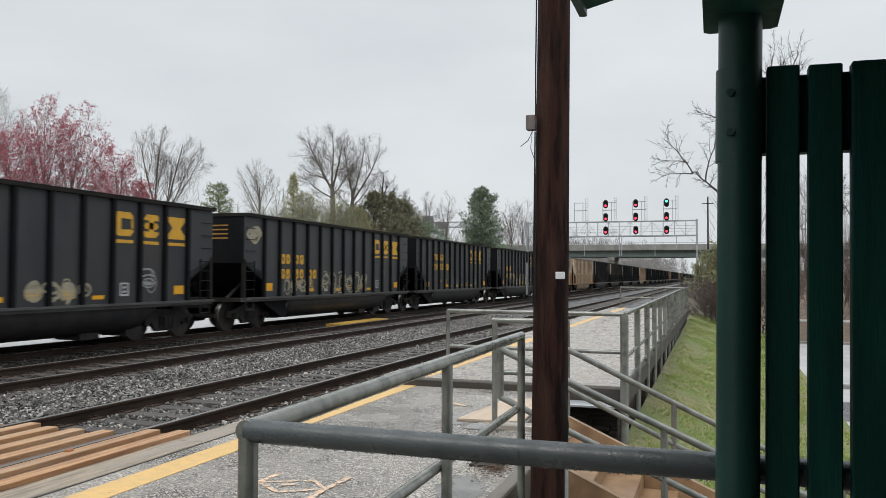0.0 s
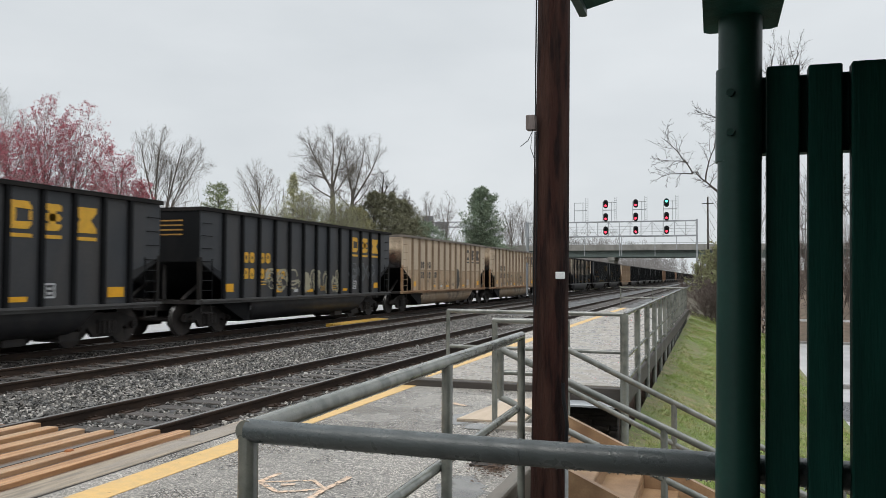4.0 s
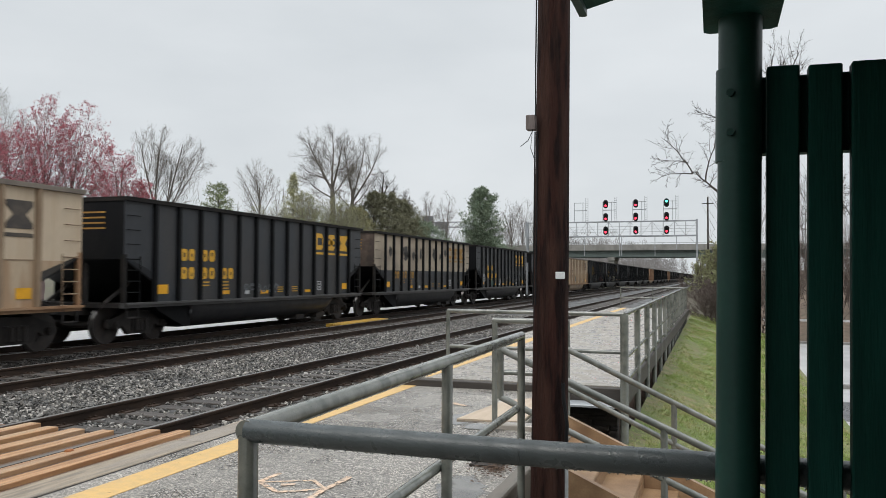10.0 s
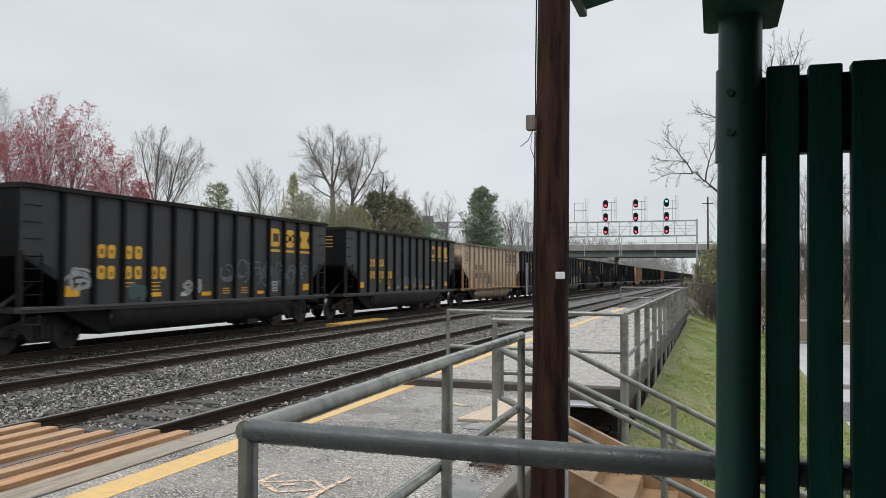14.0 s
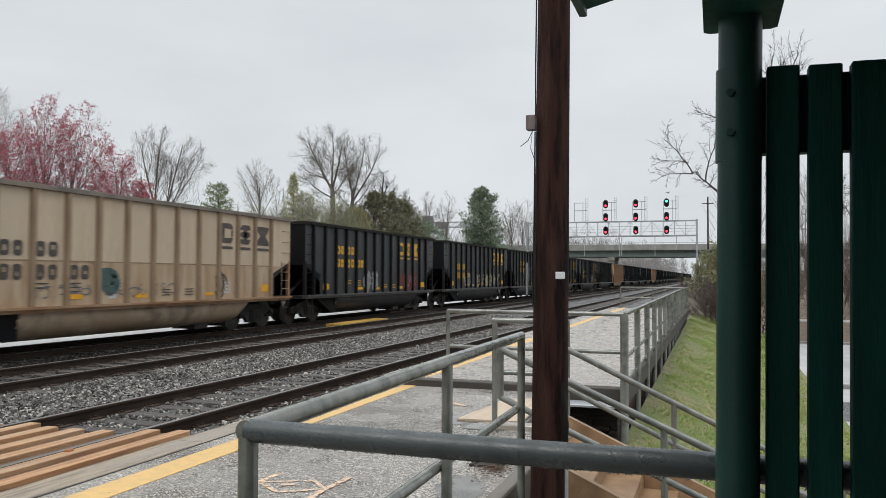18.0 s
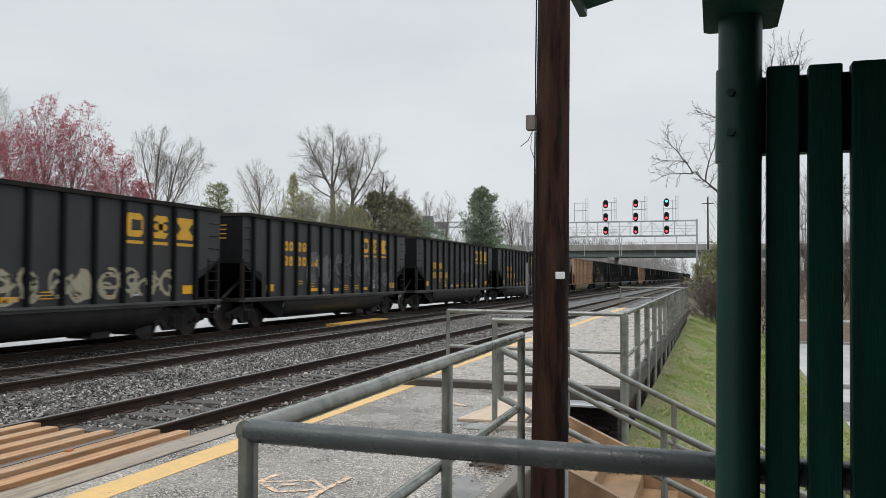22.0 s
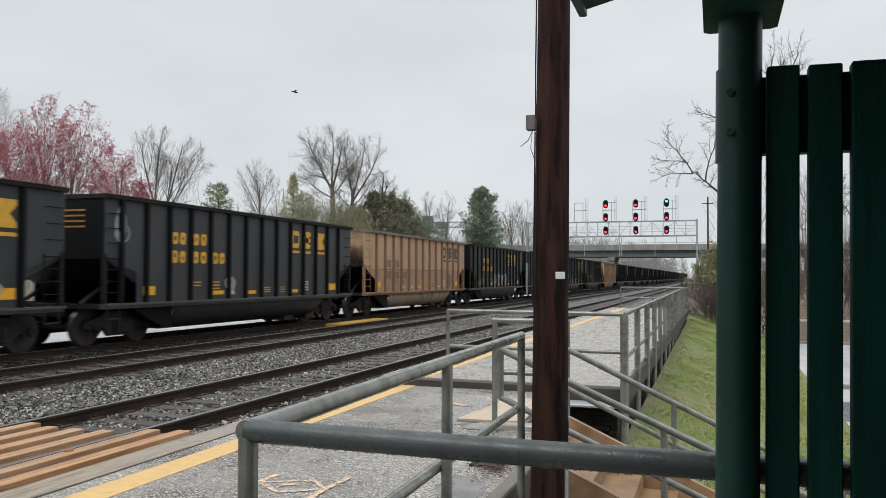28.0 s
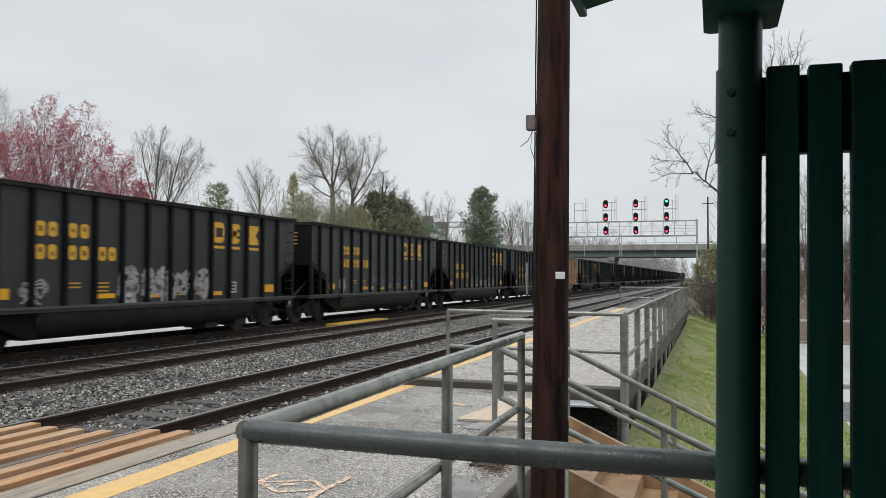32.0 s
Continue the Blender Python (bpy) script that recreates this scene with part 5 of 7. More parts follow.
        for z in (1.18, 1.45, 1.72, 1.99):
            part("ladder_rung", keep((S, "rung"),  lambda: Build().tube([(0, -0.24, 0), (0, 0.24, 0)], 0.014, 6).mesh("ladder_rung", rib)), parent=car, at=pose(SIDE + 0.02, sy * (H - 0.32), z))
        part("ladder_rail", keep((S, "lrail"),  lambda: Build().tube([(0, 0, 0.93), (0, 0, 2.06)], 0.013, 6).mesh("ladder_rail", rib)), parent=car, at=pose(SIDE + 0.02, sy * (H - 0.56), 0))
        part("step", keep((S, "step"),  lambda: Build().box(-0.03, 0.03, -0.22, 0.22, 0.55, 0.58).box(-0.02, 0.02, -0.22, -0.19, 0.58, 0.85).box(-0.02, 0.02, 0.19, 0.22, 0.58, 0.85).mesh("step", M_TRUCK)), parent=car, at=pose(SIDE + 0.0, sy * (H - 0.32), 0))
        for z in (2.35, 2.7, 3.05):
            part("grab_iron", keep((S, "grab"),  lambda: Build().tube([(0, -0.2, 0), (0.05, -0.2, 0), (0.05, 0.2, 0), (0, 0.2, 0)], 0.011, 6).mesh("grab_iron", rib)), parent=car, at=pose(SIDE, sy * (H - 0.3), z))
        part("coupler", keep("coupler", lambda: Build().box(-0.09, 0.09, -0.33, 0.33, 0.72, 0.92).box(-0.16, 0.16, 0.2, 0.36, 0.70, 0.96).box(0.3, 0.34, -0.2, 0.3, 0.5, 0.54).mesh("coupler", M_TRUCK)), parent=car, at=pose(0, sy * (H + 0.36), 0, 0, 0, 0 if sy > 0 else 180))

    def tub():
        b = Build()
        prof = [(1.50, 0.90), (1.52, 0.66), (1.48, 0.48), (1.36, 0.31), (1.16, 0.21), (0.9, 0.17)]
        full = [(-x, z) for x, z in prof] + [(x, z) for x, z in reversed(prof)]
        n = len(full)
        ys = ((-4.0, 0.80), (-3.9, 0.95), (-3.8, 1.0), (3.95, 1.0), (4.2, 0.88), (4.5, 0.50), (4.65, 0.10))
        for y, k in ys:
            b.v += [(x, y, 0.9 - (0.9 - z) * k) for x, z in full]
        for i in range(len(ys) - 1):
            for j in range(n - 1):
                b.f.append((i * n + j, i * n + j + 1, (i + 1) * n + j + 1, (i + 1) * n + j))
        return b.mesh("hopper_tub", M_TUB if S in ("tan", "orange") else M_TUBBLACK, True)
    part("hopper_tub", keep((S, "tub"), tub), parent=car)
    # Painted near black for the shadow ahead of the tub.
    part("end_hopper", keep("endhop", lambda: Build().prism([(-5.5, 0.86), (-5.3, 0.70), (-4.3, 0.26), (-3.95, 0.22), (-3.95, 0.86)], -1.42, 1.42).mesh("end_hopper", M_SHADEBLACK)), parent=car, label="end hopper painted near black for underbody shade")
    part("centre_sill", keep((S, "csill"), lambda: Build().box(-0.3, 0.3, -6.7, 6.7, 0.60, 0.86).mesh("centre_sill", M_TRUCK)), parent=car)
    part("brake_pipe", keep("bpipe", lambda: Build().tube([(1.1, -5.9, 0.72), (1.1, -4.4, 0.60), (1.35, -4.2, 0.55), (1.35, -3.9, 0.55)], 0.022, 6).mesh("brake_pipe", M_TRUCK)), parent=car)
    for y in (2.55, 4.05):
        part("outlet_gate", keep("gate", lambda: Build().box(0.5, 1.25, -0.3, 0.3, 0.10, 0.30).mesh("outlet_gate", M_TRUCK)), parent=car, at=pose(0, y, 0))
    if S in ("tan", "orange"):
        def sheet(name, mat, x0, x1, z0, z1, off):
            me = bpy.data.meshes.new(name)
            y = -H - off
            me.from_pydata([(x0, y, z0), (x1, y, z0), (x1, y, z1), (x0, y, z1)], [], [(0, 1, 2, 3)])
            me.materials.append(mat)
            return me
        part("rust_stain", keep((S, "stain"), lambda: sheet("rust_stain", M_RUSTSTAIN, -1.55, 1.55, 2.0, 3.36, 0.004)), parent=car, label="brown rust stain on the end wall")
        part("soot_stain", keep((S, "soot"), lambda: sheet("soot_stain", M_SOOTSTAIN, -1.7, 1.55, 2.0, 3.2, 0.008)), parent=car, label="black soot stain low on the end wall")
    else:
        bar = keep("endbar", lambda: Build().box(0.25, 1.02, -0.006, -0.003, 0, 0.04).mesh("end_lettering_bar", M_YELLOWDIM))
        for k in range(4):
            part("end_lettering_bar", bar, parent=car, at=pose(0, -H, 2.72 + k * 0.13))
    layout = style if style in ("coal", "patch") else "other"
    emblem(car, M_DARKMARK if S == "orange" else mark, layout)
    number_bars(car, mark, layout)
    reflectors(car, layout)
    for y in (-H + 1.24, H - 1.24):
        truck(car, y, None)
    return car


LABELS = {
    "coal": "black open-top coal hopper car with yellow markings",
    "black": "black open-top coal hopper car with yellow markings",
    "tan": "weathered tan coal hopper car with dark markings",
    "orange": "orange-tan coal hopper car stained with rust",
    "patch": "black coal hopper car with peeling tan upper side",
}
STYLE = {2: "coal", 11: "coal", 13: "coal", 16: "coal", 18: "coal", 19: "coal", 4: "tan", 5: "tan", 7: "patch", 10: "tan", 17: "orange", 22: "orange"}
SPRAY = {
    0: [(-3.3, -1.1, 1.0, 1.7, "cream", 0.07, 6, 0.9), (3.75, 4.5, 1.25, 1.75, "pale", 0.04, 6, 0), (0.3, 2.2, 1.0, 1.5, "cream", 0.05, 5, 0.5)],
    1: [(-6.6, -5.85, 2.55, 3.15, "cream", 0.12, 7, 1.0), (-4.5, -2.5, 1.0, 1.5, "cream", 0.05, 5, 0), (-1.9, 2.3, 1.0, 1.75, "cream", 0.05, 6, 0)],
    2: [(-1.5, 0.5, 1.1, 1.5, "dim", 0.04, 4, 0)],
    3: [(-3.5, 2.0, 1.0, 1.8, "cream", 0.06, 5, 0.3), (2.8, 5.2, 1.3, 2.1, "dim", 0.05, 5, 0)],
    4: [(-1.9, 0.3, 1.05, 1.4, "dark", 0.02, 2, 0), (0.95, 1.65, 0.9, 1.95, "dark", 0.14, 9, 1.0)],
    5: [(-4.3, -1.9, 1.0, 1.3, "dim", 0.03, 3, 0), (-1.7, -0.9, 1.2, 1.8, "dark", 0.04, 2, 0), (-0.3, 1.9, 1.15, 1.8, "dark", 0.05, 4, 0), (-6.5, -5.85, 2.35, 3.1, "dark", 0.03, 2, 0)],
    6: [(-1.6, 0.4, 1.1, 1.35, "dim", 0.04, 3, 0)],
    7: [(-5.3, -4.9, 2.5, 2.9, "dark", 0.10, 5, 1.0), (-3.5, -2.9, 2.3, 3.0, "dark", 0.12, 6, 1.0), (-2.4, -2.1, 2.4, 2.75, "dark", 0.10, 5, 1.0), (-1.4, -1.1, 2.4, 3.0, "dark", 0.08, 4, 1.0), (0.5, 0.95, 2.4, 2.95, "dark", 0.10, 5, 1.0), (1.5, 1.75, 2.4, 2.8, "dark", 0.08, 4, 1.0), (2.3, 2.6, 2.6, 3.0, "dark", 0.08, 4, 1.0)],
    8: [(-5.55, -4.75, 1.2, 1.75, "pale", 0.06, 8, 0.6), (-1.5, -0.6, 1.1, 1.5, "pale", 0.05, 6, 0.3), (0.2, 5.5, 1.35, 2.1, "dim", 0.045, 4, 0), (-3.6, -2.9, 1.0, 1.35, "green", 0.1, 6, 0.8)],
    9: [(-1.5, 1.8, 1.0, 1.6, "dim", 0.05, 4, 0.3)],
    10: [(-4.0, 1.0, 1.1, 1.4, "dim", 0.025, 2, 0), (-1.9, -1.2, 1.15, 1.75, "green", 0.12, 7, 1.0), (-6.5, -5.85, 2.35, 3.2, "dark", 0.035, 3, 0), (2.6, 3.3, 1.0, 1.9, "dark", 0.05, 3, 0)],
    11: [(-1.9, -0.3, 1.0, 1.75, "pale", 0.12, 8, 1.0), (1.8, 4.4, 1.05, 1.8, "red", 0.11, 8, 0.9), (2.8, 4.1, 1.15, 1.6, "pale", 0.03, 4, 0)],
    12: [(-1.0, 4.9, 1.0, 1.75, "cream", 0.08, 5, 0.15), (-3.2, -1.8, 1.1, 1.7, "pale", 0.06, 4, 0.2)],
    13: [(-2.6, 3.5, 1.3, 2.4, "dim", 0.09, 5, 0.2), (2.6, 5.4, 1.1, 1.9, "dim", 0.06, 5, 0.2)],
    14: [(0.3, 2.4, 1.8, 2.5, "dim", 0.09, 8, 0.5)],
    15: [(1.2, 3.4, 1.0, 1.8, "pink", 0.1, 7, 0.95), (4.3, 5.2, 1.0, 1.8, "cream", 0.04, 6, 0)],
    16: [(-6.4, -5.85, 2.2, 3.2, "pale", 0.055, 6, 0), (-1.8, -1.2, 1.1, 1.6, "pale", 0.06, 4, 0.5)],
    17: [(3.9, 4.5, 1.15, 1.75, "dark", 0.04, 3, 0)],
    18: [(-1.7, 1.9, 1.0, 1.75, "pale", 0.15, 8, 1.0), (-1.6, 1.8, 1.1, 1.6, "pink", 0.07, 4, 0.4), (-4.7, -3.9, 1.0, 1.5, "pale", 0.035, 5, 0)],
    19: [(-4.6, -3.9, 1.0, 1.6, "pink", 0.1, 6, 0.6), (-1.5, 3.0, 1.0, 1.6, "dim", 0.05, 4, 0)],
    20: [(-1.5, 2.5, 1.0, 1.6, "pale", 0.05, 4, 0)],
}
CARS = {}


def build_train():
    first = {}
    for k in range(-1, 45):
        style = STYLE.get(k, "black")
        if style not in first:
            CARS[k] = first[style] = hopper_car(style, LABELS[style])
        else:
            CARS[k] = copy_plain(first[style])
    for k, marks in SPRAY.items():
        for j, (y0, y1, z0, z1, color, w, loops, fill) in enumerate(marks):
            scribble(CARS[k], y0, y1, z0, z1, color, k * 31 + j, w, loops, fill)
        if STYLE.get(k, "black") in ("black", "coal") and marks:
            tagged(CARS[k], f"black coal hopper car with yellow markings and {marks[0][4]} spray paint")


def copy_plain(ob):
    c = copy_thing(ob, Matrix.Identity(4))
    WHEELSETS.extend(o for o in c.children_recursive if o.name.startswith("wheelset"))
    return c


build_train()

# ---------------------------------------------------------------- signal bridge and overpass
def signal_bridge():
    y = 119.0
    g = thing("signal_bridge", "galvanised steel signal gantry spanning the tracks", "signal gantry")
    x0, x1 = -27.0, -2.2
    for z in (7.55, 9.7):
        for dy in (0, 0.9):
            part("chord", Build().box(x0, x1, y + dy - 0.07, y + dy + 0.07, z - 0.07, z + 0.07), M_STEEL, g)
    n = 16
    for k in range(n + 1):
        x = x0 + (x1 - x0) * k / n
        part("strut", Build().box(x - 0.05, x + 0.05, y - 0.05, y + 0.05, 7.6, 9.65), M_STEEL, g)
        if k < n:
            xb = x + (x1 - x0) / n
            a, b = (7.6, 9.65) if k % 2 else (9.65, 7.6)
            part("diagonal", Build().tube([(x, y, a), (xb, y, b)], 0.026, 5), M_STEEL, g)
    for z in (8.2, 8.6, 9.0):
        part("handrail", Build().box(x0, x1, y + 0.9, y + 0.93, z, z + 0.04), M_STEEL, g)
    part("walkway", Build().box(x0, x1, y + 0.1, y + 0.85, 7.62, 7.67), M_STEEL, g)
    for x in (x0 + 0.2, x1 - 0.05):
        for dy in (0, 0.9):
            part("leg", Build().box(x - 0.13, x + 0.13, y + dy - 0.13, y + dy + 0.13, -0.5, 9.9), M_STEEL, g)
    for x in (-18.1, -13.0, -12.7, -8.0, -5.0):
        part("hanger", Build().box(x - 0.05, x + 0.05, y - 0.12, y - 0.02, 4.7 if x < -6 else 5.6, 7.5), M_STEEL, g)
    for xc, lit in ((TRACKS[2], "rrr"), (TRACKS[1], "rrr"), (TRACKS[0], "grr"), (-19.2, "")):
        cage = part("head_frame", Build().box(xc - 0.42, xc - 0.34, y - 0.1, y - 0.02, 9.7, 12.6).box(xc + 0.85, xc + 0.93, y - 0.1, y - 0.02, 9.7, 12.6)
                    .box(xc - 0.4, xc + 1.5, y - 0.1, y - 0.04, 11.35, 11.45).box(xc - 0.4, xc + 1.5, y - 0.1, y - 0.04, 12.5, 12.56), M_STEEL, g)
        lad = Build().box(xc + 1.25, xc + 1.29, y - 0.1, y - 0.06, 9.7, 13.3).box(xc + 1.62, xc + 1.66, y - 0.1, y - 0.06, 9.7, 13.3)
        for k in range(11):
            lad.box(xc + 1.29, xc + 1.62, y - 0.1, y - 0.06, 9.9 + k * 0.32, 9.94 + k * 0.32)
        part("ladder", lad, M_STEEL, g)
        if not lit:
            continue
        for z, c in zip((12.27, 10.33, 8.38), lit):
            b = Build()
            outline = [(0.34 * math.cos(a), 0.28 + 0.34 * math.sin(a)) for a in [math.pi * j / 8 for j in range(9)]] + [(0.34 * math.cos(a), -0.28 + 0.34 * math.sin(a)) for a in [math.pi + math.pi * j / 8 for j in range(9)]]
            b.sweep_y(outline, -0.02, 0.05)
            head = part("signal_head", b, M_SIGBLACK, g, f"black signal head showing {'green' if c == 'g' else 'red'}", pose(xc + 0.05, y - 0.32, z))
            top, low = (0.2, -0.22)
            for lz in (top, low):
                on = (c == "g" and lz == top) or (c == "r" and lz == low)
                part("lens", Build().tube([(0, -0.06, lz), (0, -0.025, lz)], 0.15, 14), (M_GREENLAMP if c == "g" else M_REDLAMP) if on else M_SIGBLACK, head, "lit lens" if on else "")
                hood = Build()
                for j in range(8):
                    a0, a1 = math.pi * j / 8, math.pi * (j + 1) / 8
                    pr = [(0.17 * math.cos(a0), lz + 0.17 * math.sin(a0)), (0.17 * math.cos(a1), lz + 0.17 * math.sin(a1)), (0.18 * math.cos(a1), lz + 0.18 * math.sin(a1)), (0.18 * math.cos(a0), lz + 0.18 * math.sin(a0))]
                    hood.sweep_y(pr, -0.28, -0.02)
                part("hood", hood, M_SIGBLACK, head)
            part("bracket", Build().box(-0.05, 0.05, 0.05, 0.25, -0.08, 0.08), M_STEEL, head)


def overpass():
    y = 205.0
    o = thing("road_overpass", "grey-green girder road bridge over the railway", "bridge", kind="structure")
    x0, x1 = -70, 30
    part("deck", Build().box(x0, x1, y, y + 11, 8.5, 8.95), M_CONC, o)
    part("parapet", Build().box(x0, x1, y - 0.15, y + 0.15, 8.3, 9.75), M_CONC, o)
    part("far_parapet", Build().box(x0, x1, y + 10.8, y + 11.1, 8.3, 9.75), M_CONC, o)
    for k, dy in enumerate((0.5, 3.8, 7.1, 10.2)):
        part("girder", Build().box(x0, x1, y + dy, y + dy + 0.06, 6.6, 8.5).box(x0, x1, y + dy - 0.25, y + dy + 0.3, 6.6, 6.68).box(x0, x1, y + dy - 0.2, y + dy + 0.25, 7.75, 7.8), M_GIRDER, o)
    part("rail", Build().box(x0, x1, y - 0.05, y + 0.05, 10.1, 10.2), M_STEEL, o)
    for x in range(-68, 30, 4):
        part("rail_post", Build().box(x - 0.05, x + 0.05, y - 0.05, y + 0.05, 9.75, 10.1), M_STEEL, o)
    for x in (-24.5, 3.5):
        for dy in (1, 5.5, 10):
            part("pier", Build().box(x - 0.6, x + 0.6, y + dy - 0.6, y + dy + 0.6, -0.5, 5.8), M_CONC, o)
        part("pier_cap", Build().box(x - 0.8, x + 0.8, y + 0.1, y + 10.9, 5.8, 6.6), M_CONC, o)


# ---------------------------------------------------------------- trees
def rods(name, a, b, ra, rb, mat, fine):
    """Three-sided rods from a to b; those thinner at the end than fine run out to a point."""
    d = b - a
    d = d / (np.linalg.norm(d, axis=1, keepdims=True) + 1e-9)
    ref = np.where(np.abs(d[:, 2:3]) > 0.9, [[1.0, 0, 0]], [[0, 0, 1.0]])
    u = np.cross(d, ref)
    u /= np.linalg.norm(u, axis=1, keepdims=True) + 1e-9
    w = np.cross(d, u)
    thin = rb < fine
    verts, faces, base = [], [], 0
    for pick, point in ((~thin, False), (thin, True)):
        m = int(pick.sum())
        if not m:
            continue
        n = 4 if point else 6
        v = np.empty((m, n, 3))
        for j in range(3):
            o = u[pick] * math.cos(j * 2.0944) + w[pick] * math.sin(j * 2.0944)
            v[:, j] = a[pick] + o * ra[pick][:, None]
            if not point:
                v[:, 3 + j] = b[pick] + o * rb[pick][:, None]
        if point:
            v[:, 3] = b[pick]
        q = np.arange(m)[:, None] * n + base
        for j in range(3):
            k = (j + 1) % 3
            faces += (q + np.array([[j, k, 3]] if point else [[j, k, 3 + k, 3 + j]])).tolist()
        verts.append(v.reshape(-1, 3))
        base += m * n
    me = bpy.data.meshes.new(name)
    me.from_pydata(np.concatenate(verts).tolist(), [], faces)
    me.materials.append(mat)
    return me


def crowned(name, seed, height, low, fork, half, mat, shift=0.0, leaders=9, counts=(8, 7, 5, 3), climb=0.3, widest=100, fan=0.4, trunk_r=0.2,
            twig_r=0.011, spread=40, up=0.10, wobble=0.10, lobes=0.16, ratio=(0.72, 0.62, 0.58, 0.6), depth=0.85, lean=0.0):
    """A tree whose limbs fan out from the fork and fill a rounded, lobed crown between the heights low and height. Returns mesh and twigs."""
    rng = np.random.default_rng(seed)

    def unit(q):
        return q / (np.linalg.norm(q, axis=-1, keepdims=True) + 1e-9)

    centre = np.array([shift, 0.0, (height + low) / 2])
    radii = np.array([half, half * depth, (height - low) / 2])
    foot = np.array([lean, 0.0, fork])

    def room(p, d, k):
        """How far it is from p along d to the crown's outline, scaled by k."""
        q, e = (p - centre) / (radii * k), d / (radii * k)
        a, b, c = (e * e).sum(-1), (q * e).sum(-1), (q * q).sum(-1) - 1
        disc = b * b - a * c
        return np.where(disc > 0, np.maximum(0, (-b + np.sqrt(np.maximum(disc, 0))) / a), 0.0)

    i = np.arange(leaders)
    cos_t = 1 - (i + 0.3) / leaders * (1 - math.cos(math.radians(widest)))
    th, ph = np.arccos(np.clip(cos_t, -1, 1)) * rng.uniform(0.9, 1.08, leaders), i * 2.39996 + rng.uniform(-0.3, 0.3, leaders) + rng.uniform(0, 6)
    lobe = 1 + rng.uniform(-lobes, lobes * 0.35, leaders)
    goal = centre + radii * (lobe * rng.uniform(0.72, 0.90, leaders))[:, None] * np.stack([np.sin(th) * np.cos(ph), np.sin(th) * np.sin(ph), np.cos(th)], 1)
    rise = climb * (1 - th / th.max()) * rng.uniform(0.5, 1.0, leaders)
    start = foot + np.stack([shift * rise * 0.5, rise * 0, (height - fork) * rise], 1)
    bend = start + (goal - start) * np.array([fan, fan, 0.62])
    n0 = 9
    t = np.linspace(0, 1, n0 + 1)[None, :, None]
    pts = (1 - t) ** 2 * start[:, None] + 2 * t * (1 - t) * bend[:, None] + t * t * goal[:, None]
    jog = np.cumsum(rng.normal(0, wobble * 0.16, pts.shape), axis=1) * (half * 0.30)
    pts = pts + jog * np.minimum(1, t * 4)
    ln = np.linalg.norm(pts[:, 1:] - pts[:, :-1], axis=2).sum(1)
    r0 = trunk_r * 0.72 * (ln / ln.max()) * rng.uniform(0.6, 1.0, leaders) * (3.2 / (leaders + 1)) ** 0.35
    rad = r0[:, None] * (1 - 0.80 * t[0, :, 0][None])
    dirs = unit(np.concatenate([pts[:, 1:2] - pts[:, :1], pts[:, 1:] - pts[:, :-1]], 1))
    A, B, RA, RB = [pts[:, :-1].reshape(-1, 3)], [pts[:, 1:].reshape(-1, 3)], [rad[:, :-1].reshape(-1)], [rad[:, 1:].reshape(-1)]
    pieces = (n0, 5, 4, 2, 1)
    fine = (1.0, 0.75, 0.5, 0.36)
    ta, tb = [], []
    for lev in range(4):
        c, n = counts[lev], len(pts)
        f = np.linspace(0.10 if lev else 0.20, 0.95, c)[None] + rng.uniform(-0.06, 0.06, (n, c))
        f = np.clip(f, 0.04, 0.99) * pieces[lev]
        k = np.minimum(f.astype(int), pieces[lev] - 1)
        fr = (f - k)[..., None]
        row = np.arange(n)[:, None]
        p = (pts[row, k] * (1 - fr) + pts[row, k + 1] * fr).reshape(-1, 3)
        d = dirs[row, k + 1].reshape(-1, 3)
        r = np.maximum(rad[row, k].reshape(-1) * (0.45 if lev else 0.34), twig_r * fine[lev])
        part_of = np.repeat(lobe, c)
        side = unit(np.cross(d, rng.normal(0, 1, d.shape)))
        ang = np.radians(spread * (0.85, 1.0, 1.2, 1.25)[lev] * rng.uniform(0.65, 1.3, (len(p), 1)))
        d = unit(d * np.cos(ang) + side * np.sin(ang) + (0, 0, up * (1.0, 1.0, 0.3, 0.0)[lev]) + 0.10 * unit(p - foot))
        full = np.repeat(ln, c) * ratio[lev] * (1.12 - 0.6 * (f.reshape(-1) / pieces[lev])) * rng.uniform(0.6, 1.15, len(p))
        length = np.minimum(full, room(p, d, part_of[:, None] * 1.10) * rng.uniform(0.75, 1.06, len(p)))
        live = length > full * (0.40, 0.34, 0.25, 0.15)[lev]
        p, d, r, length, part_of = p[live], d[live], r[live], length[live], part_of[live]
        m = pieces[lev + 1]
        way, ways, rr = [p], [d], [r]
        for q in range(m):
            d = unit(d + rng.normal(0, wobble * 1.2, d.shape) + (0, 0, up * 0.5))
            way.append(way[-1] + d * (length / m)[:, None])
            ways.append(d)
            rr.append(r * (1 - 0.72 * (q + 1) / m))
            A.append(way[-2])
            B.append(way[-1])
            RA.append(rr[-2])
            RB.append(rr[-1])
        pts, dirs, rad, ln, lobe = np.stack(way, 1), np.stack(ways, 1), np.stack(rr, 1), length, part_of
        if lev >= 2:
            ta.append(pts[:, 0])
            tb.append(pts[:, -1])
    h = np.linspace(0, 1, 8)[:, None]
    top = foot + (shift * climb * 0.4, 0, (height - fork) * climb * 0.9)
    stem = np.concatenate([np.array([0, 0, -0.3]) + h * (foot - (0, 0, -0.3)), foot + h[1:] * (top - foot)])
    stem[1:7] += rng.normal(0, 0.03, (6, 3)) * (1, 1, 0)
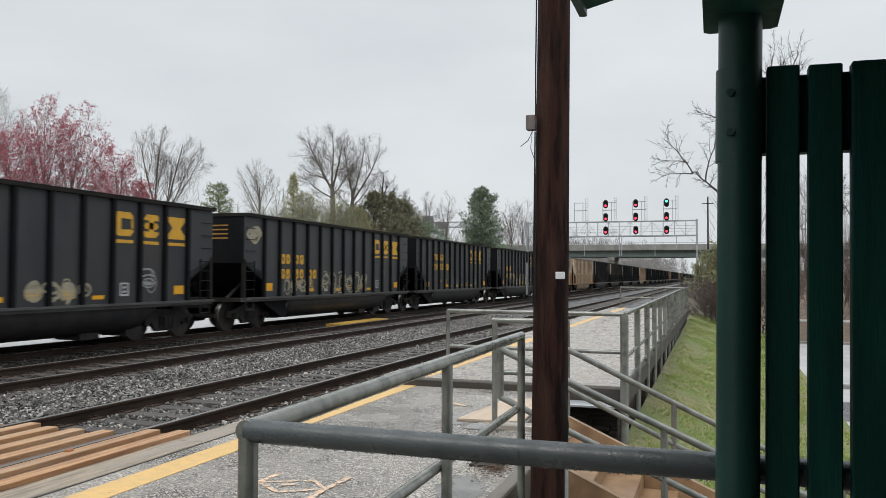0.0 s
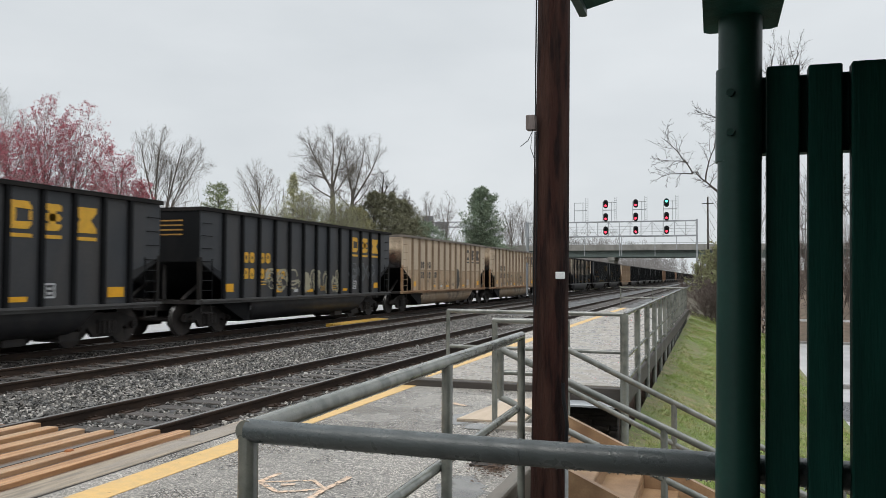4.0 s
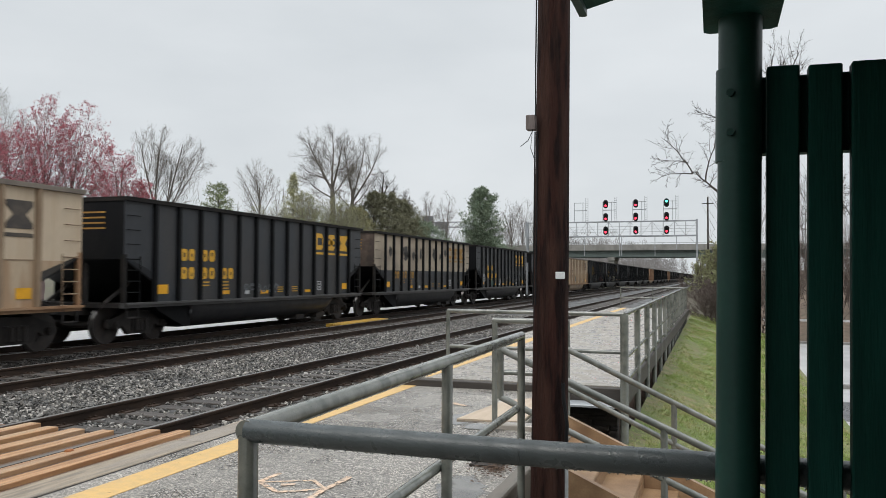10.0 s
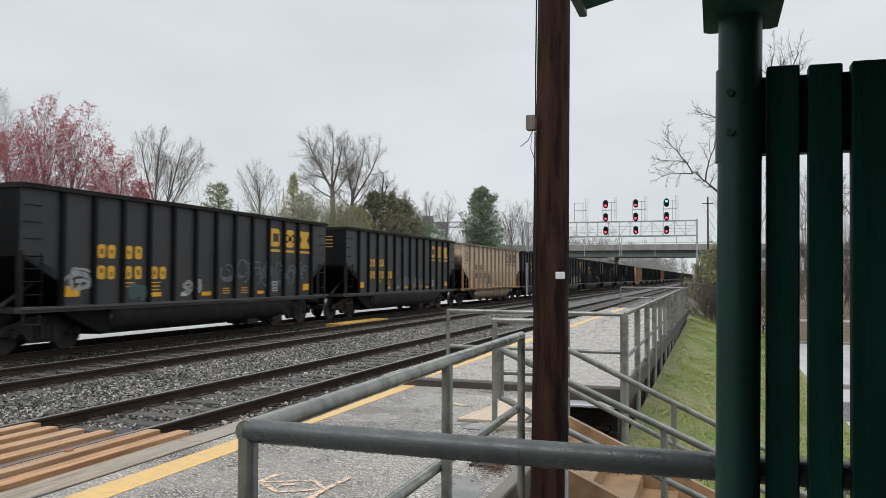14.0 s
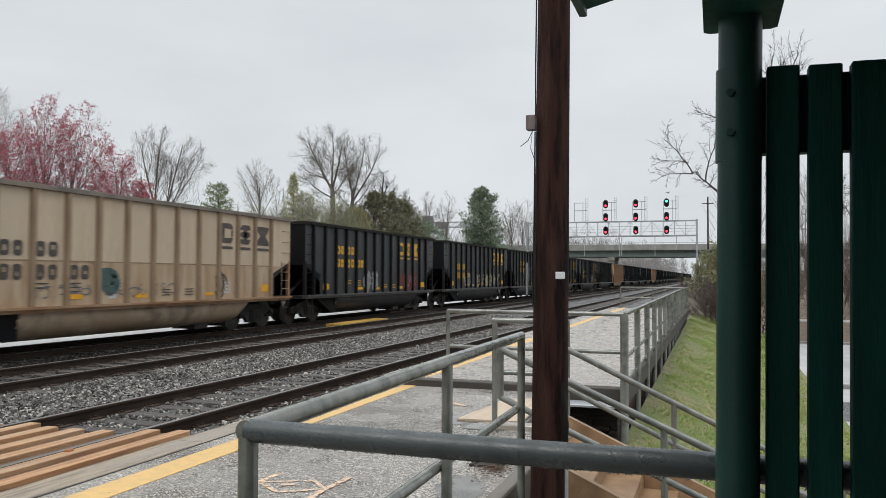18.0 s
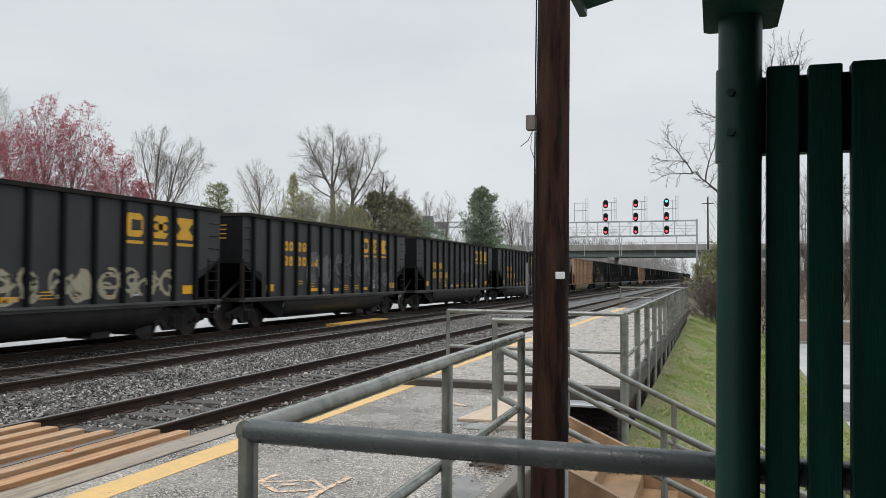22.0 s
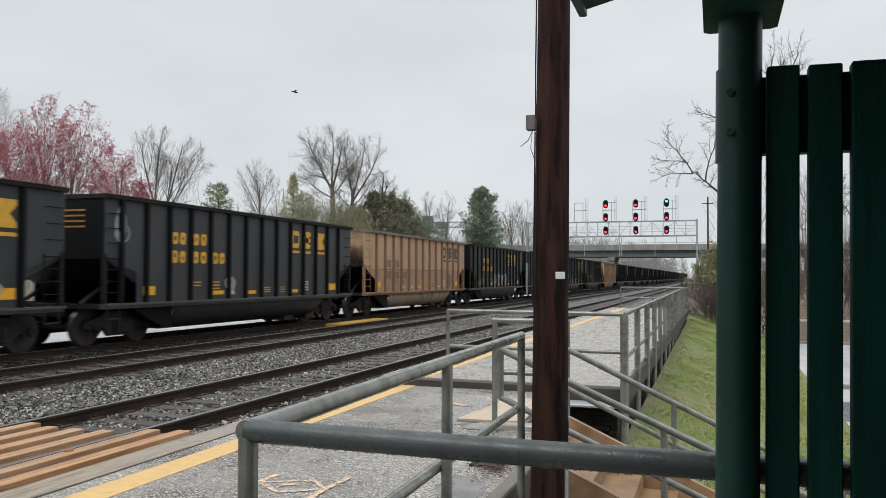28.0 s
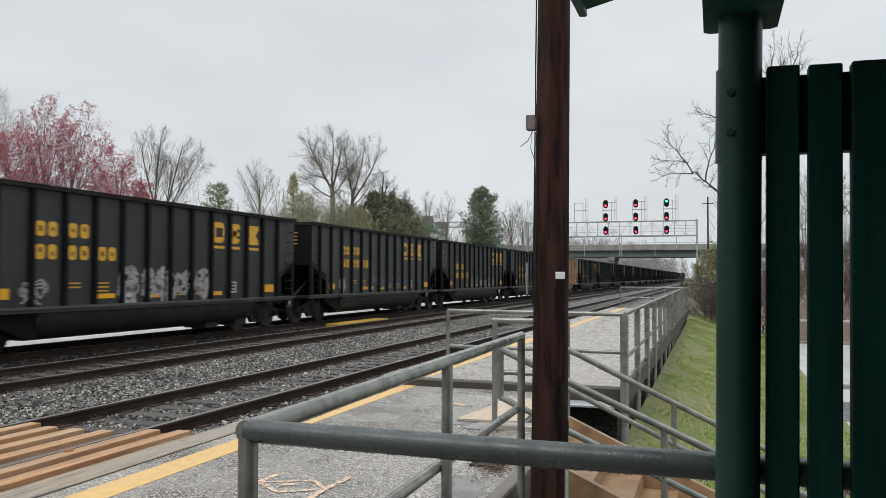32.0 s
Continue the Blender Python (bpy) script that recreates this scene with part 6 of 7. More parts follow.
    sr = trunk_r * np.concatenate([np.linspace(1.2, 0.85, 8), np.linspace(0.8, 0.35, 7)])
    A.append(stem[:-1])
    B.append(stem[1:])
    RA.append(sr[:-1])
    RB.append(sr[1:])
    me = rods(name, np.concatenate(A), np.concatenate(B), np.concatenate(RA), np.concatenate(RB), mat, twig_r * 0.33)
    return me, (np.concatenate(ta), np.concatenate(tb))


def branching(name, seed, hgt, half, mat, trunk=0.3, leaders=3, lean=24, counts=(9, 8, 6, 4), up=0.12, trunk_r=0.2, twig_r=0.010, wobble=0.13, spread=44, starts=None, stretch=1.15, bias=0.0):
    """A tree that forks into leaders, with side branches on side branches. Returns the mesh and its twigs (start, end)."""
    rng = np.random.default_rng(seed)

    def unit(q):
        return q / (np.linalg.norm(q, axis=-1, keepdims=True) + 1e-9)

    segs = []

    def run(p, d, ln, r, n, tip, bend, lift):
        """Each branch as n pieces that bend upwards; keeps the pieces and returns the points."""
        pts, rad, dirs = [p], [r], [d]
        for k in range(n):
            d = unit(d + rng.normal(0, bend, d.shape) + np.array([0, 0, lift]))
            p = p + d * ln[:, None] / n
            pts.append(p)
            dirs.append(d)
            rad.append(r * (1 - (1 - tip) * (k + 1) / n))
            segs.append((pts[-2], p, rad[-2], rad[-1]))
        return np.stack(pts, 1), np.stack(dirs, 1), np.stack(rad, 1)

    one = np.array([1.0])
    if starts is None:
        az = np.arange(leaders) * 2 * math.pi / leaders + rng.uniform(-0.4, 0.4, leaders) + rng.uniform(0, 6)
        le = np.radians(lean) * rng.uniform(0.6, 1.25, leaders)
        le[0] *= 0.35
        d = unit(np.stack([np.sin(le) * np.cos(az) + bias, np.sin(le) * np.sin(az), np.cos(le)], 1))
        p = np.stack([np.zeros(leaders), np.zeros(leaders), -np.where(np.arange(leaders) < 2, 0.0, 0.5)], 1)
        ln = 10.0 * rng.uniform(0.85, 1.0, leaders) * (1.08 - 0.3 * le)
        r = trunk_r * 0.8 * (2.2 / (leaders + 0.6)) ** 0.5 * rng.uniform(0.8, 1.1, leaders)
    else:
        p, d, ln, r = (np.array(q, float) for q in zip(*starts))
        d = unit(d)
    pieces = (8, 5, 4, 2, 1)
    ratio = (0.62, 0.54, 0.50, 0.55)
    twig_a, twig_b = [], []
    for lev in range(5):
        pts, dirs, rad = run(p, d, ln, r, pieces[lev], 0.25, wobble * (1 if lev < 3 else 0.8), up * (0.4, 1.0, 0.6, 0.3, 0.0)[lev])
        if lev >= 3:
            twig_a.append(pts[:, 0])
            twig_b.append(pts[:, -1])
        if lev == 4:
            break
        c, n = counts[lev], len(p)
        t = np.linspace(0.16 if lev else 0.24, 0.97, c)[None] + rng.uniform(-0.05, 0.05, (n, c))
        t = np.clip(t, 0.05, 0.995) * pieces[lev]
        i = np.minimum(t.astype(int), pieces[lev] - 1)
        fr = (t - i)[..., None]
        row = np.arange(n)[:, None]
        cp = pts[row, i] * (1 - fr) + pts[row, i + 1] * fr
        cd = dirs[row, i + 1]
        cr = rad[row, i]
        ref = unit(np.cross(cd, rng.normal(0, 1, cd.shape)))
        ang = np.radians(spread * rng.uniform(0.6, 1.3, (n, c)))[..., None]
        cd = unit(cd * np.cos(ang) + ref * np.sin(ang))
        cl = ln[:, None] * ratio[lev] * (1.05 - 0.5 * t / pieces[lev]) * rng.uniform(0.6, 1.2, (n, c))
        p, d, ln = cp.reshape(-1, 3), cd.reshape(-1, 3), cl.reshape(-1)
        r = np.maximum(cr.reshape(-1) * 0.5, twig_r * (1.2, 0.9, 0.62, 0.45)[lev])
    a = np.concatenate([q[0] for q in segs])
    b = np.concatenate([q[1] for q in segs])
    ra = np.concatenate([q[2] for q in segs])
    rb = np.concatenate([q[3] for q in segs])
    ta, tb = np.concatenate(twig_a), np.concatenate(twig_b)
    if starts is None:
        # the crown keeps its own proportions; the trunk fills what is left below it
        mid = np.median(b[:, 0])
        kx = half / np.percentile(np.abs(b[:, 0] - mid), 95)
        crown = np.percentile(b[:, 2], 99.4)
        kz = min(kx * stretch, hgt * (1 - trunk) / crown)
        k, o = np.array([kx, kx, kz]), np.array([-0.6 * mid * kx, 0, hgt - crown * kz])
        a, b, ta, tb = a * k + o, b * k + o, ta * k + o, tb * k + o
        h = np.linspace(-0.3, o[2], 6)
        way = np.stack([o[0] * np.linspace(0, 1, 6) ** 1.5, np.zeros(6), h], 1) + np.concatenate([[[0, 0, 0]], rng.normal(0, 0.03, (4, 3)), [[0, 0, 0]]])
        rr = trunk_r * np.linspace(1.15, 0.85, 6)
        a, b = np.concatenate([a, way[:-1]]), np.concatenate([b, way[1:]])
        ra, rb = np.concatenate([ra, rr[:-1]]), np.concatenate([rb, rr[1:]])
    me = rods(name, a, b, ra, rb, mat, twig_r * 0.33)
    return me, (ta, tb)


def sprigs(name, twigs, mat, per, length, width, seed):
    """Slim tufts of blossom or young leaf lying along the twigs."""
    rng = np.random.default_rng(seed)
    a, b = np.repeat(twigs[0], per, axis=0), np.repeat(twigs[1], per, axis=0)
    n = len(a)
    d = b - a
    d /= np.linalg.norm(d, axis=1)[:, None] + 1e-9
    c = a + (b - a) * rng.uniform(0.1, 1.05, (n, 1)) + rng.normal(0, width * 0.8, (n, 3))
    d = d + rng.normal(0, 0.3, (n, 3))
    w = np.cross(d, rng.normal(0, 1, (n, 3)))
    w /= np.linalg.norm(w, axis=1)[:, None] + 1e-9
    s = rng.uniform(0.5, 1.2, (n, 1))
    v = np.empty((n * 4, 3))
    v[0::4], v[1::4], v[2::4], v[3::4] = c - d * length * s * 0.5, c - w * width * s * 0.5, c + d * length * s * 0.5, c + w * width * s * 0.5
    me = bpy.data.meshes.new(name)
    me.from_pydata(v.tolist(), [], np.arange(n * 4).reshape(n, 4).tolist())
    me.materials.append(mat)
    return me


def bare_tree(label, x, y, height, half, seed, mat=M_BARK, buds=None, per=1, length=0.3, width=0.06, low=0.4, fork=0.35, name="tree", crown=crowned, turn=18.7, **kw):
    """A leafless tree; low and fork are shares of its height."""
    if crown is crowned:
        me, twigs = crowned("crown", seed, height, height * low, height * fork, half, mat, **kw)
    else:
        me, twigs = branching("crown", seed, height, half, mat, **kw)
    t = thing(name, label, "tree", pose(x, y, ground_height(x, y), 0, 0, turn), group="trees along the line")
    part("crown", me, parent=t)
    if buds:
        part("blossom", sprigs("blossom", twigs, buds, per, length, width, seed), parent=t)
    return t


def evergreen(label, x, y, height, width, seed, mat, shape="cone", density=1.0, base=0.08, leaf=0.13, per=60):
    """A trunk with boughs that end in layered masses of needles, with gaps of sky between them."""
    rng = np.random.default_rng(seed)
    t = thing("evergreen_tree", label, "tree", pose(x, y, ground_height(x, y)), group="evergreen trees along the line")
    part("trunk", Build().tube([(0, 0, -0.3), (0.05, 0, height * 0.5), (0, 0.05, height * 0.97)], height * 0.014, 8, r_end=0.02), M_BARKDARK, t)
    b = Build()
    mass, size = [], []
    n = int(70 * density)
    for k in range(n):
        f = base + (0.99 - base) * (k / n) ** 0.9
        if shape == "cone":
            r = width * (1.01 - f) ** 1.05
        else:
            r = width * math.sin(math.pi * f ** 1.35) ** 0.65
        a = k * 2.4 + rng.uniform(-0.6, 0.6)
        r *= rng.uniform(0.5, 1.1) * (1 + 0.22 * math.sin(f * 15 + seed + 1.5 * math.sin(a)))
        z = f * height
        end = Vector((r * math.cos(a), r * math.sin(a), z + r * rng.uniform(-0.05, 0.22)))
        start = Vector((0, 0, max(0.1, z - 0.25 * r)))
        b.tube([start, end], 0.05, 4, r_end=0.012)
        for u in (0.55, 0.82, 1.0):
            mass.append(start.lerp(end, u))
            size.append((0.12 * width + 0.88 * r) * rng.uniform(0.07, 0.17))
    tagged(part("bough_frame", b, M_BARKDARK, t), kind="stuff")
    c = np.repeat(np.array([tuple(q) for q in mass]), per, axis=0)
    s = np.repeat(np.array(size), per)[:, None]
    c = c + rng.normal(0, 1, c.shape) * s * (1.25, 1.25, 0.6)
    tips = c + rng.normal(0, 0.5, c.shape) + (0, 0, 0.35)
    part("foliage", sprigs("foliage", (c, c + (tips - c) * 0.3), mat, 1, leaf * 3.4, leaf, seed), parent=t)
    return t


def trees():
    # red maples and bare trees beyond the line
    red = "red maple in pink-red spring blossom with a twiggy crown"
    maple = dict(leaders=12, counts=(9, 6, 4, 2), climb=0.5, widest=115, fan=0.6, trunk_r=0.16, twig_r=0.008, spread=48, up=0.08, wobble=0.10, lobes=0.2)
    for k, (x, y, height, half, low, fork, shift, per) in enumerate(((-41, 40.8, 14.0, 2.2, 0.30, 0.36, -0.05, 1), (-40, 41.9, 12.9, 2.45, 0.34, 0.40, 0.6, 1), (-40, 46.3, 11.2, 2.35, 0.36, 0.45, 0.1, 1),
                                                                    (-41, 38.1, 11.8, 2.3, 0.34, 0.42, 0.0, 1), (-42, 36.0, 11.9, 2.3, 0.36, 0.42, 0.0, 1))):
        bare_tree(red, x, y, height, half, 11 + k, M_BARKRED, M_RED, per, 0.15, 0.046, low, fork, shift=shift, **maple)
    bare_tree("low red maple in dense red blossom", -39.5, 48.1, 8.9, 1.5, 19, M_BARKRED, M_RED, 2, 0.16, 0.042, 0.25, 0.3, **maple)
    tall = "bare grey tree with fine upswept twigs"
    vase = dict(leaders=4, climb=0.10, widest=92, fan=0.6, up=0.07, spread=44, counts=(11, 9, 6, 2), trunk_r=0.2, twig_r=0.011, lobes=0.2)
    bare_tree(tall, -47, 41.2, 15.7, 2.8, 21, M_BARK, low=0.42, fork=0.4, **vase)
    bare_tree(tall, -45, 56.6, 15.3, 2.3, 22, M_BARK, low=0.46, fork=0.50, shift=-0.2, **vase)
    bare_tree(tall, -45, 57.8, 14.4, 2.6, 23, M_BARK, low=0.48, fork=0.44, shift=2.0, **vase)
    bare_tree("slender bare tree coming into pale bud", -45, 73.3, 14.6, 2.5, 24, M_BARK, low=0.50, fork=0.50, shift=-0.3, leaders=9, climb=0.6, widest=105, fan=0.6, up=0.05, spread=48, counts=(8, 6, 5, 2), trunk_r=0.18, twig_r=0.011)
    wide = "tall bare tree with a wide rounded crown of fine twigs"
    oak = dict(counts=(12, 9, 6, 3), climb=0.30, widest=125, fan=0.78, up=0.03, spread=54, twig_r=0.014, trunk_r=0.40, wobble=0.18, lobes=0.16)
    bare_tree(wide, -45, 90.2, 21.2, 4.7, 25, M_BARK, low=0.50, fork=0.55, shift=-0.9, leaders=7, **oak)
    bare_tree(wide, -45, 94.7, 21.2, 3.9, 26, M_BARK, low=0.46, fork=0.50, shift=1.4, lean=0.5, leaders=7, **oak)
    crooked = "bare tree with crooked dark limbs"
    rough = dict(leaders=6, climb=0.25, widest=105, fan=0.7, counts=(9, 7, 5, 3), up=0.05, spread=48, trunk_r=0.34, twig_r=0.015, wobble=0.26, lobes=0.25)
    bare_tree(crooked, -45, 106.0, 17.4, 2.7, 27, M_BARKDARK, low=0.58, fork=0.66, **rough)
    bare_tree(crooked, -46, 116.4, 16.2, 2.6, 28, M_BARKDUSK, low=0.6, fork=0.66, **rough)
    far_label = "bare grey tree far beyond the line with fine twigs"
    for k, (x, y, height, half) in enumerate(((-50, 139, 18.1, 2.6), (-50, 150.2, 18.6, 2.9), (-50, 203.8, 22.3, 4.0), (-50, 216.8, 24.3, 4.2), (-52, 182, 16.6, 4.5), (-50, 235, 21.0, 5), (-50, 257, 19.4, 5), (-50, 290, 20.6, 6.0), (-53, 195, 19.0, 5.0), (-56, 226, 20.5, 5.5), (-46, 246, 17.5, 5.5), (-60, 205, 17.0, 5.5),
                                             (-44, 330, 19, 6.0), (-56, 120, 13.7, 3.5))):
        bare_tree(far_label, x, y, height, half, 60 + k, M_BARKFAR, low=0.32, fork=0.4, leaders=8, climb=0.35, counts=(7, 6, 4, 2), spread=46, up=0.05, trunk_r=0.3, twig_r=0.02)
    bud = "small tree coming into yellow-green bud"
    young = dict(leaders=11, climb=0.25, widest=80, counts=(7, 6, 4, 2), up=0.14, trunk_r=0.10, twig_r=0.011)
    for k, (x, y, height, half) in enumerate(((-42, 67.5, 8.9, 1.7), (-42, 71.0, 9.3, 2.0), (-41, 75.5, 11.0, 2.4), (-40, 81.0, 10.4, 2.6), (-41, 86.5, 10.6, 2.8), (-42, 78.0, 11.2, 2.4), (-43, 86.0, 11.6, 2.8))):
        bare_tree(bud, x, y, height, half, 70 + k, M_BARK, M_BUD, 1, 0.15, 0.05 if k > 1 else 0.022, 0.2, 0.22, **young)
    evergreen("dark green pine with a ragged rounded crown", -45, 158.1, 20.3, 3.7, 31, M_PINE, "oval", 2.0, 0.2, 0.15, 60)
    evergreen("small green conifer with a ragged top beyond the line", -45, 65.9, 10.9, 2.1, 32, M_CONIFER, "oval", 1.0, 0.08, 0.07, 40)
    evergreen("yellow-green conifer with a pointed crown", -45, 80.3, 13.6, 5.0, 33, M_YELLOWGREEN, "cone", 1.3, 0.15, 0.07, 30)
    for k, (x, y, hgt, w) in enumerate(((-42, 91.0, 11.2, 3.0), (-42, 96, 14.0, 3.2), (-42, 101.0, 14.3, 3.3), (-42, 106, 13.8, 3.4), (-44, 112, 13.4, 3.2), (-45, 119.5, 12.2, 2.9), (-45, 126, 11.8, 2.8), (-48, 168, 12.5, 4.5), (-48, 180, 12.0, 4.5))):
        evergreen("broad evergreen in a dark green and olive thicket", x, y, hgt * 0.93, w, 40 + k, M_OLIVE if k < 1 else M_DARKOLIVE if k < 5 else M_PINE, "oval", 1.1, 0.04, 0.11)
    # dark tree leaning in beside the shelter, and thicket on the bank
    limbs = [((0, 0, 5.0), (-0.58, 0, 0.74), 0.95, 0.085), ((-0.58, 0, 5.74), (-0.89, 0, 0.70), 1.15, 0.055), ((-1.47, 0, 6.44), (-0.40, 0, 0.81), 1.8, 0.034), ((-1.47, 0, 6.44), (-0.95, 0, 0.05), 1.3, 0.028),
             ((-1.62, 0, 6.85), (-1.0, 0, 0.25), 1.3, 0.024), ((-1.02, 0, 6.15), (0.22, 0, 0.9), 2.0, 0.034), ((-0.2, 0, 8.3), (-0.6, 0, 0.35), 1.3, 0.03), ((0, 0, 5.9), (0.1, 0, 1), 3.0, 0.09)]
    me, twigs = branching("crown", 71, 9, 2, M_BARKDARK, counts=(7, 5, 4, 2), up=0.03, twig_r=0.007, wobble=0.15, spread=46, starts=limbs)
    t = thing("tree", "bare dark tree leaning over the grass bank", "tree", pose(0.75, 31.0, -1.0), group="trees on the bank")
    part("crown", me, parent=t)
    part("trunk", Build().tube([(0.05, 0, -0.4), (0.02, 0, 3.0), (0, 0, 6.0)], 0.17, 8, r_end=0.11), M_BARKDARK, t)
    bank = dict(leaders=4, lean=30, trunk=0.5, counts=(8, 7, 5, 2), up=0.08, spread=44, trunk_r=0.12, twig_r=0.007, wobble=0.18)
    for x, y, top, half, seed in ((2.5, 36.0, 12.0, 1.5, 73), (6.8, 38.0, 8.0, 2.2, 74), (4.6, 41.0, 7.0, 1.6, 75), (9.4, 42.0, 9.0, 2.4, 76)):
        bare_tree("bare dark tree on the bank behind the shelter", x, y, top - ground_height(x, y), half, seed, M_BARKDARK, crown=branching, turn=0, **bank)
    shrub = dict(leaders=7, lean=34, trunk=0.04, counts=(8, 6, 4, 2), up=0.12, spread=42, trunk_r=0.05, twig_r=0.010, wobble=0.2)
    meshes = [branching("crown", 80 + k, 3.4, 1.5, M_BRUSH, **shrub)[0] for k in range(5)]
    for k, (x, y, hgt) in enumerate(((-0.2, 41, 3.0), (0.9, 43, 3.6), (2.2, 42, 3.8), (0.3, 48, 3.9), (1.8, 50, 4.2), (3.4, 46, 4.2), (-0.6, 56, 3.4), (1.0, 60, 4.4), (4.8, 44, 4.6), (-0.8, 66, 3.6), (6.5, 47, 5.0), (8.5, 45, 5.4), (0.2, 75, 4.5), (-0.4, 90, 5.0), (0.2, 38.5, 2.6), (1.4, 39, 2.8), (-0.35, 39.5, 2.5), (0.5, 37.2, 2.4), (-0.1, 44, 3.2), (3.6, 49, 5.5), (5.5, 51, 6.0), (7.5, 50, 6.4), (9.6, 52, 6.5), (11.5, 50, 6.6), (4.6, 56, 7.0), (8.6, 57, 7.5), (12.6, 56, 7.6))):
        t = thing("thicket_bush", "tangled brown leafless thicket bush on the bank", "bush", pose(x, y, -0.8, 0, 0, k * 71), group="thicket bushes")
        part("crown", meshes[k % 5], parent=t).scale = (1.0, 1.0, hgt / 3.4)
    me, twigs = branching("crown", 91, 4.0, 0.95, M_BRUSH, **shrub)
    t = thing("budding_bush", "bush in yellow-green spring bud", "bush", pose(0.15, 36.5, -0.85), group="thicket bushes")
    part("crown", me, parent=t)
    high = twigs[0][:, 2] > 1.9
    part("young_foliage", sprigs("young_foliage", (twigs[0][high], twigs[1][high]), M_BUD, 4, 0.085, 0.024, 5), parent=t)


def roadside():
    """Sign gantry over the road beyond the trees and a utility pole behind the bridge."""
    y = 222.0
    g = thing("sign_gantry", "grey steel road sign gantry behind the trees", "sign gantry", pose(-67.9, y, ground_height(-67.9, y)))
    z = 16.3
    for x in (0.0, -15.5):
        part("post", Build().tube([(x, 0, -0.5), (x, 0, z + 1.4)], 0.28, 10), M_STEEL, g)
    for dz in (0.0, 1.5):
        part("chord", Build().box(-15.5, 0, -0.12, 0.12, z + dz - 0.12, z + dz + 0.12), M_SIGBACK, g)
    for k in range(10):
        a, b = (0, 1.5) if k % 2 else (1.5, 0)
        part("diagonal", Build().tube([(-1.55 * k, 0, z + a), (-1.55 * (k + 1), 0, z + b)], 0.09, 5), M_SIGBACK, g)
    for x0, x1, z0, z1 in ((-13.2, -10.0, 0.0, 3.4), (-9.4, -5.6, -0.6, 1.5)):
        part("sign_panel", Build().box(x0, x1, -0.35, -0.25, z + z0, z + z1), M_SIGBACK, g, "grey back of a road sign panel")
    p = thing("utility_pole", "thin dark utility pole behind the bridge", "pole", pose(-0.95, 150, -0.5))
    part("shaft", Build().tube([(0, 0, -0.3), (0, 0, 16.4)], 0.2, 10, r_end=0.13), M_BARKDARK, p)
    part("crossarm", Build().box(-1.0, 1.0, -0.06, 0.06, 15.2, 15.35), M_BARKDARK, p)


def bird():
    b = thing("bird", "small dark bird flying over the tracks", "bird", pose(*BIRD_A, 0, 0, BIRD_TURN))
    wing = lambda sx: Build().hexa([(0, -0.07, 0.0), (sx * 0.22, -0.05, 0.02), (sx * 0.22, 0.05, 0.02), (0, 0.08, 0.0), (0, -0.07, 0.02), (sx * 0.22, -0.05, 0.03), (sx * 0.22, 0.05, 0.03), (0, 0.08, 0.02)])
    for sx in (-1, 1):
        part("wing", wing(sx), M_BARKDARK, b)
    part("body", Build().tube([(0, -0.2, 0), (0, -0.08, 0.0), (0, 0.1, 0.01), (0, 0.2, 0.01)], 0.045, 8, r_end=0.02), M_BARKDARK, b, smooth=True)
    return b


BIRD_A, BIRD_B, BIRD_TURN = Vector((-15.93, 57.0, 11.42)), Vector((-29.73, 31.6, 13.53)), 151.5
BIRD = None


def falling_drop(x, y):
    return solid("falling_drop", Build().tube([(0, 0, -0.007), (0, 0, -0.004), (0, 0, 0.0), (0, 0, 0.004), (0, 0, 0.007)], 0.0036, 8), M_DROP, "clear rain drop falling from the shelter gutter", "rain drop", "falling rain drops", smooth=True, at=pose(x, y, 2.365))


# where a drop leaves the gutter, and when it passes eye height
DROPS = [((-0.398, 0.419), 2.0), ((-0.398, 0.388), 3.0), ((-0.398, 0.786), 17.0), ((-0.398, 0.615), 31.0)]
FALLING = []


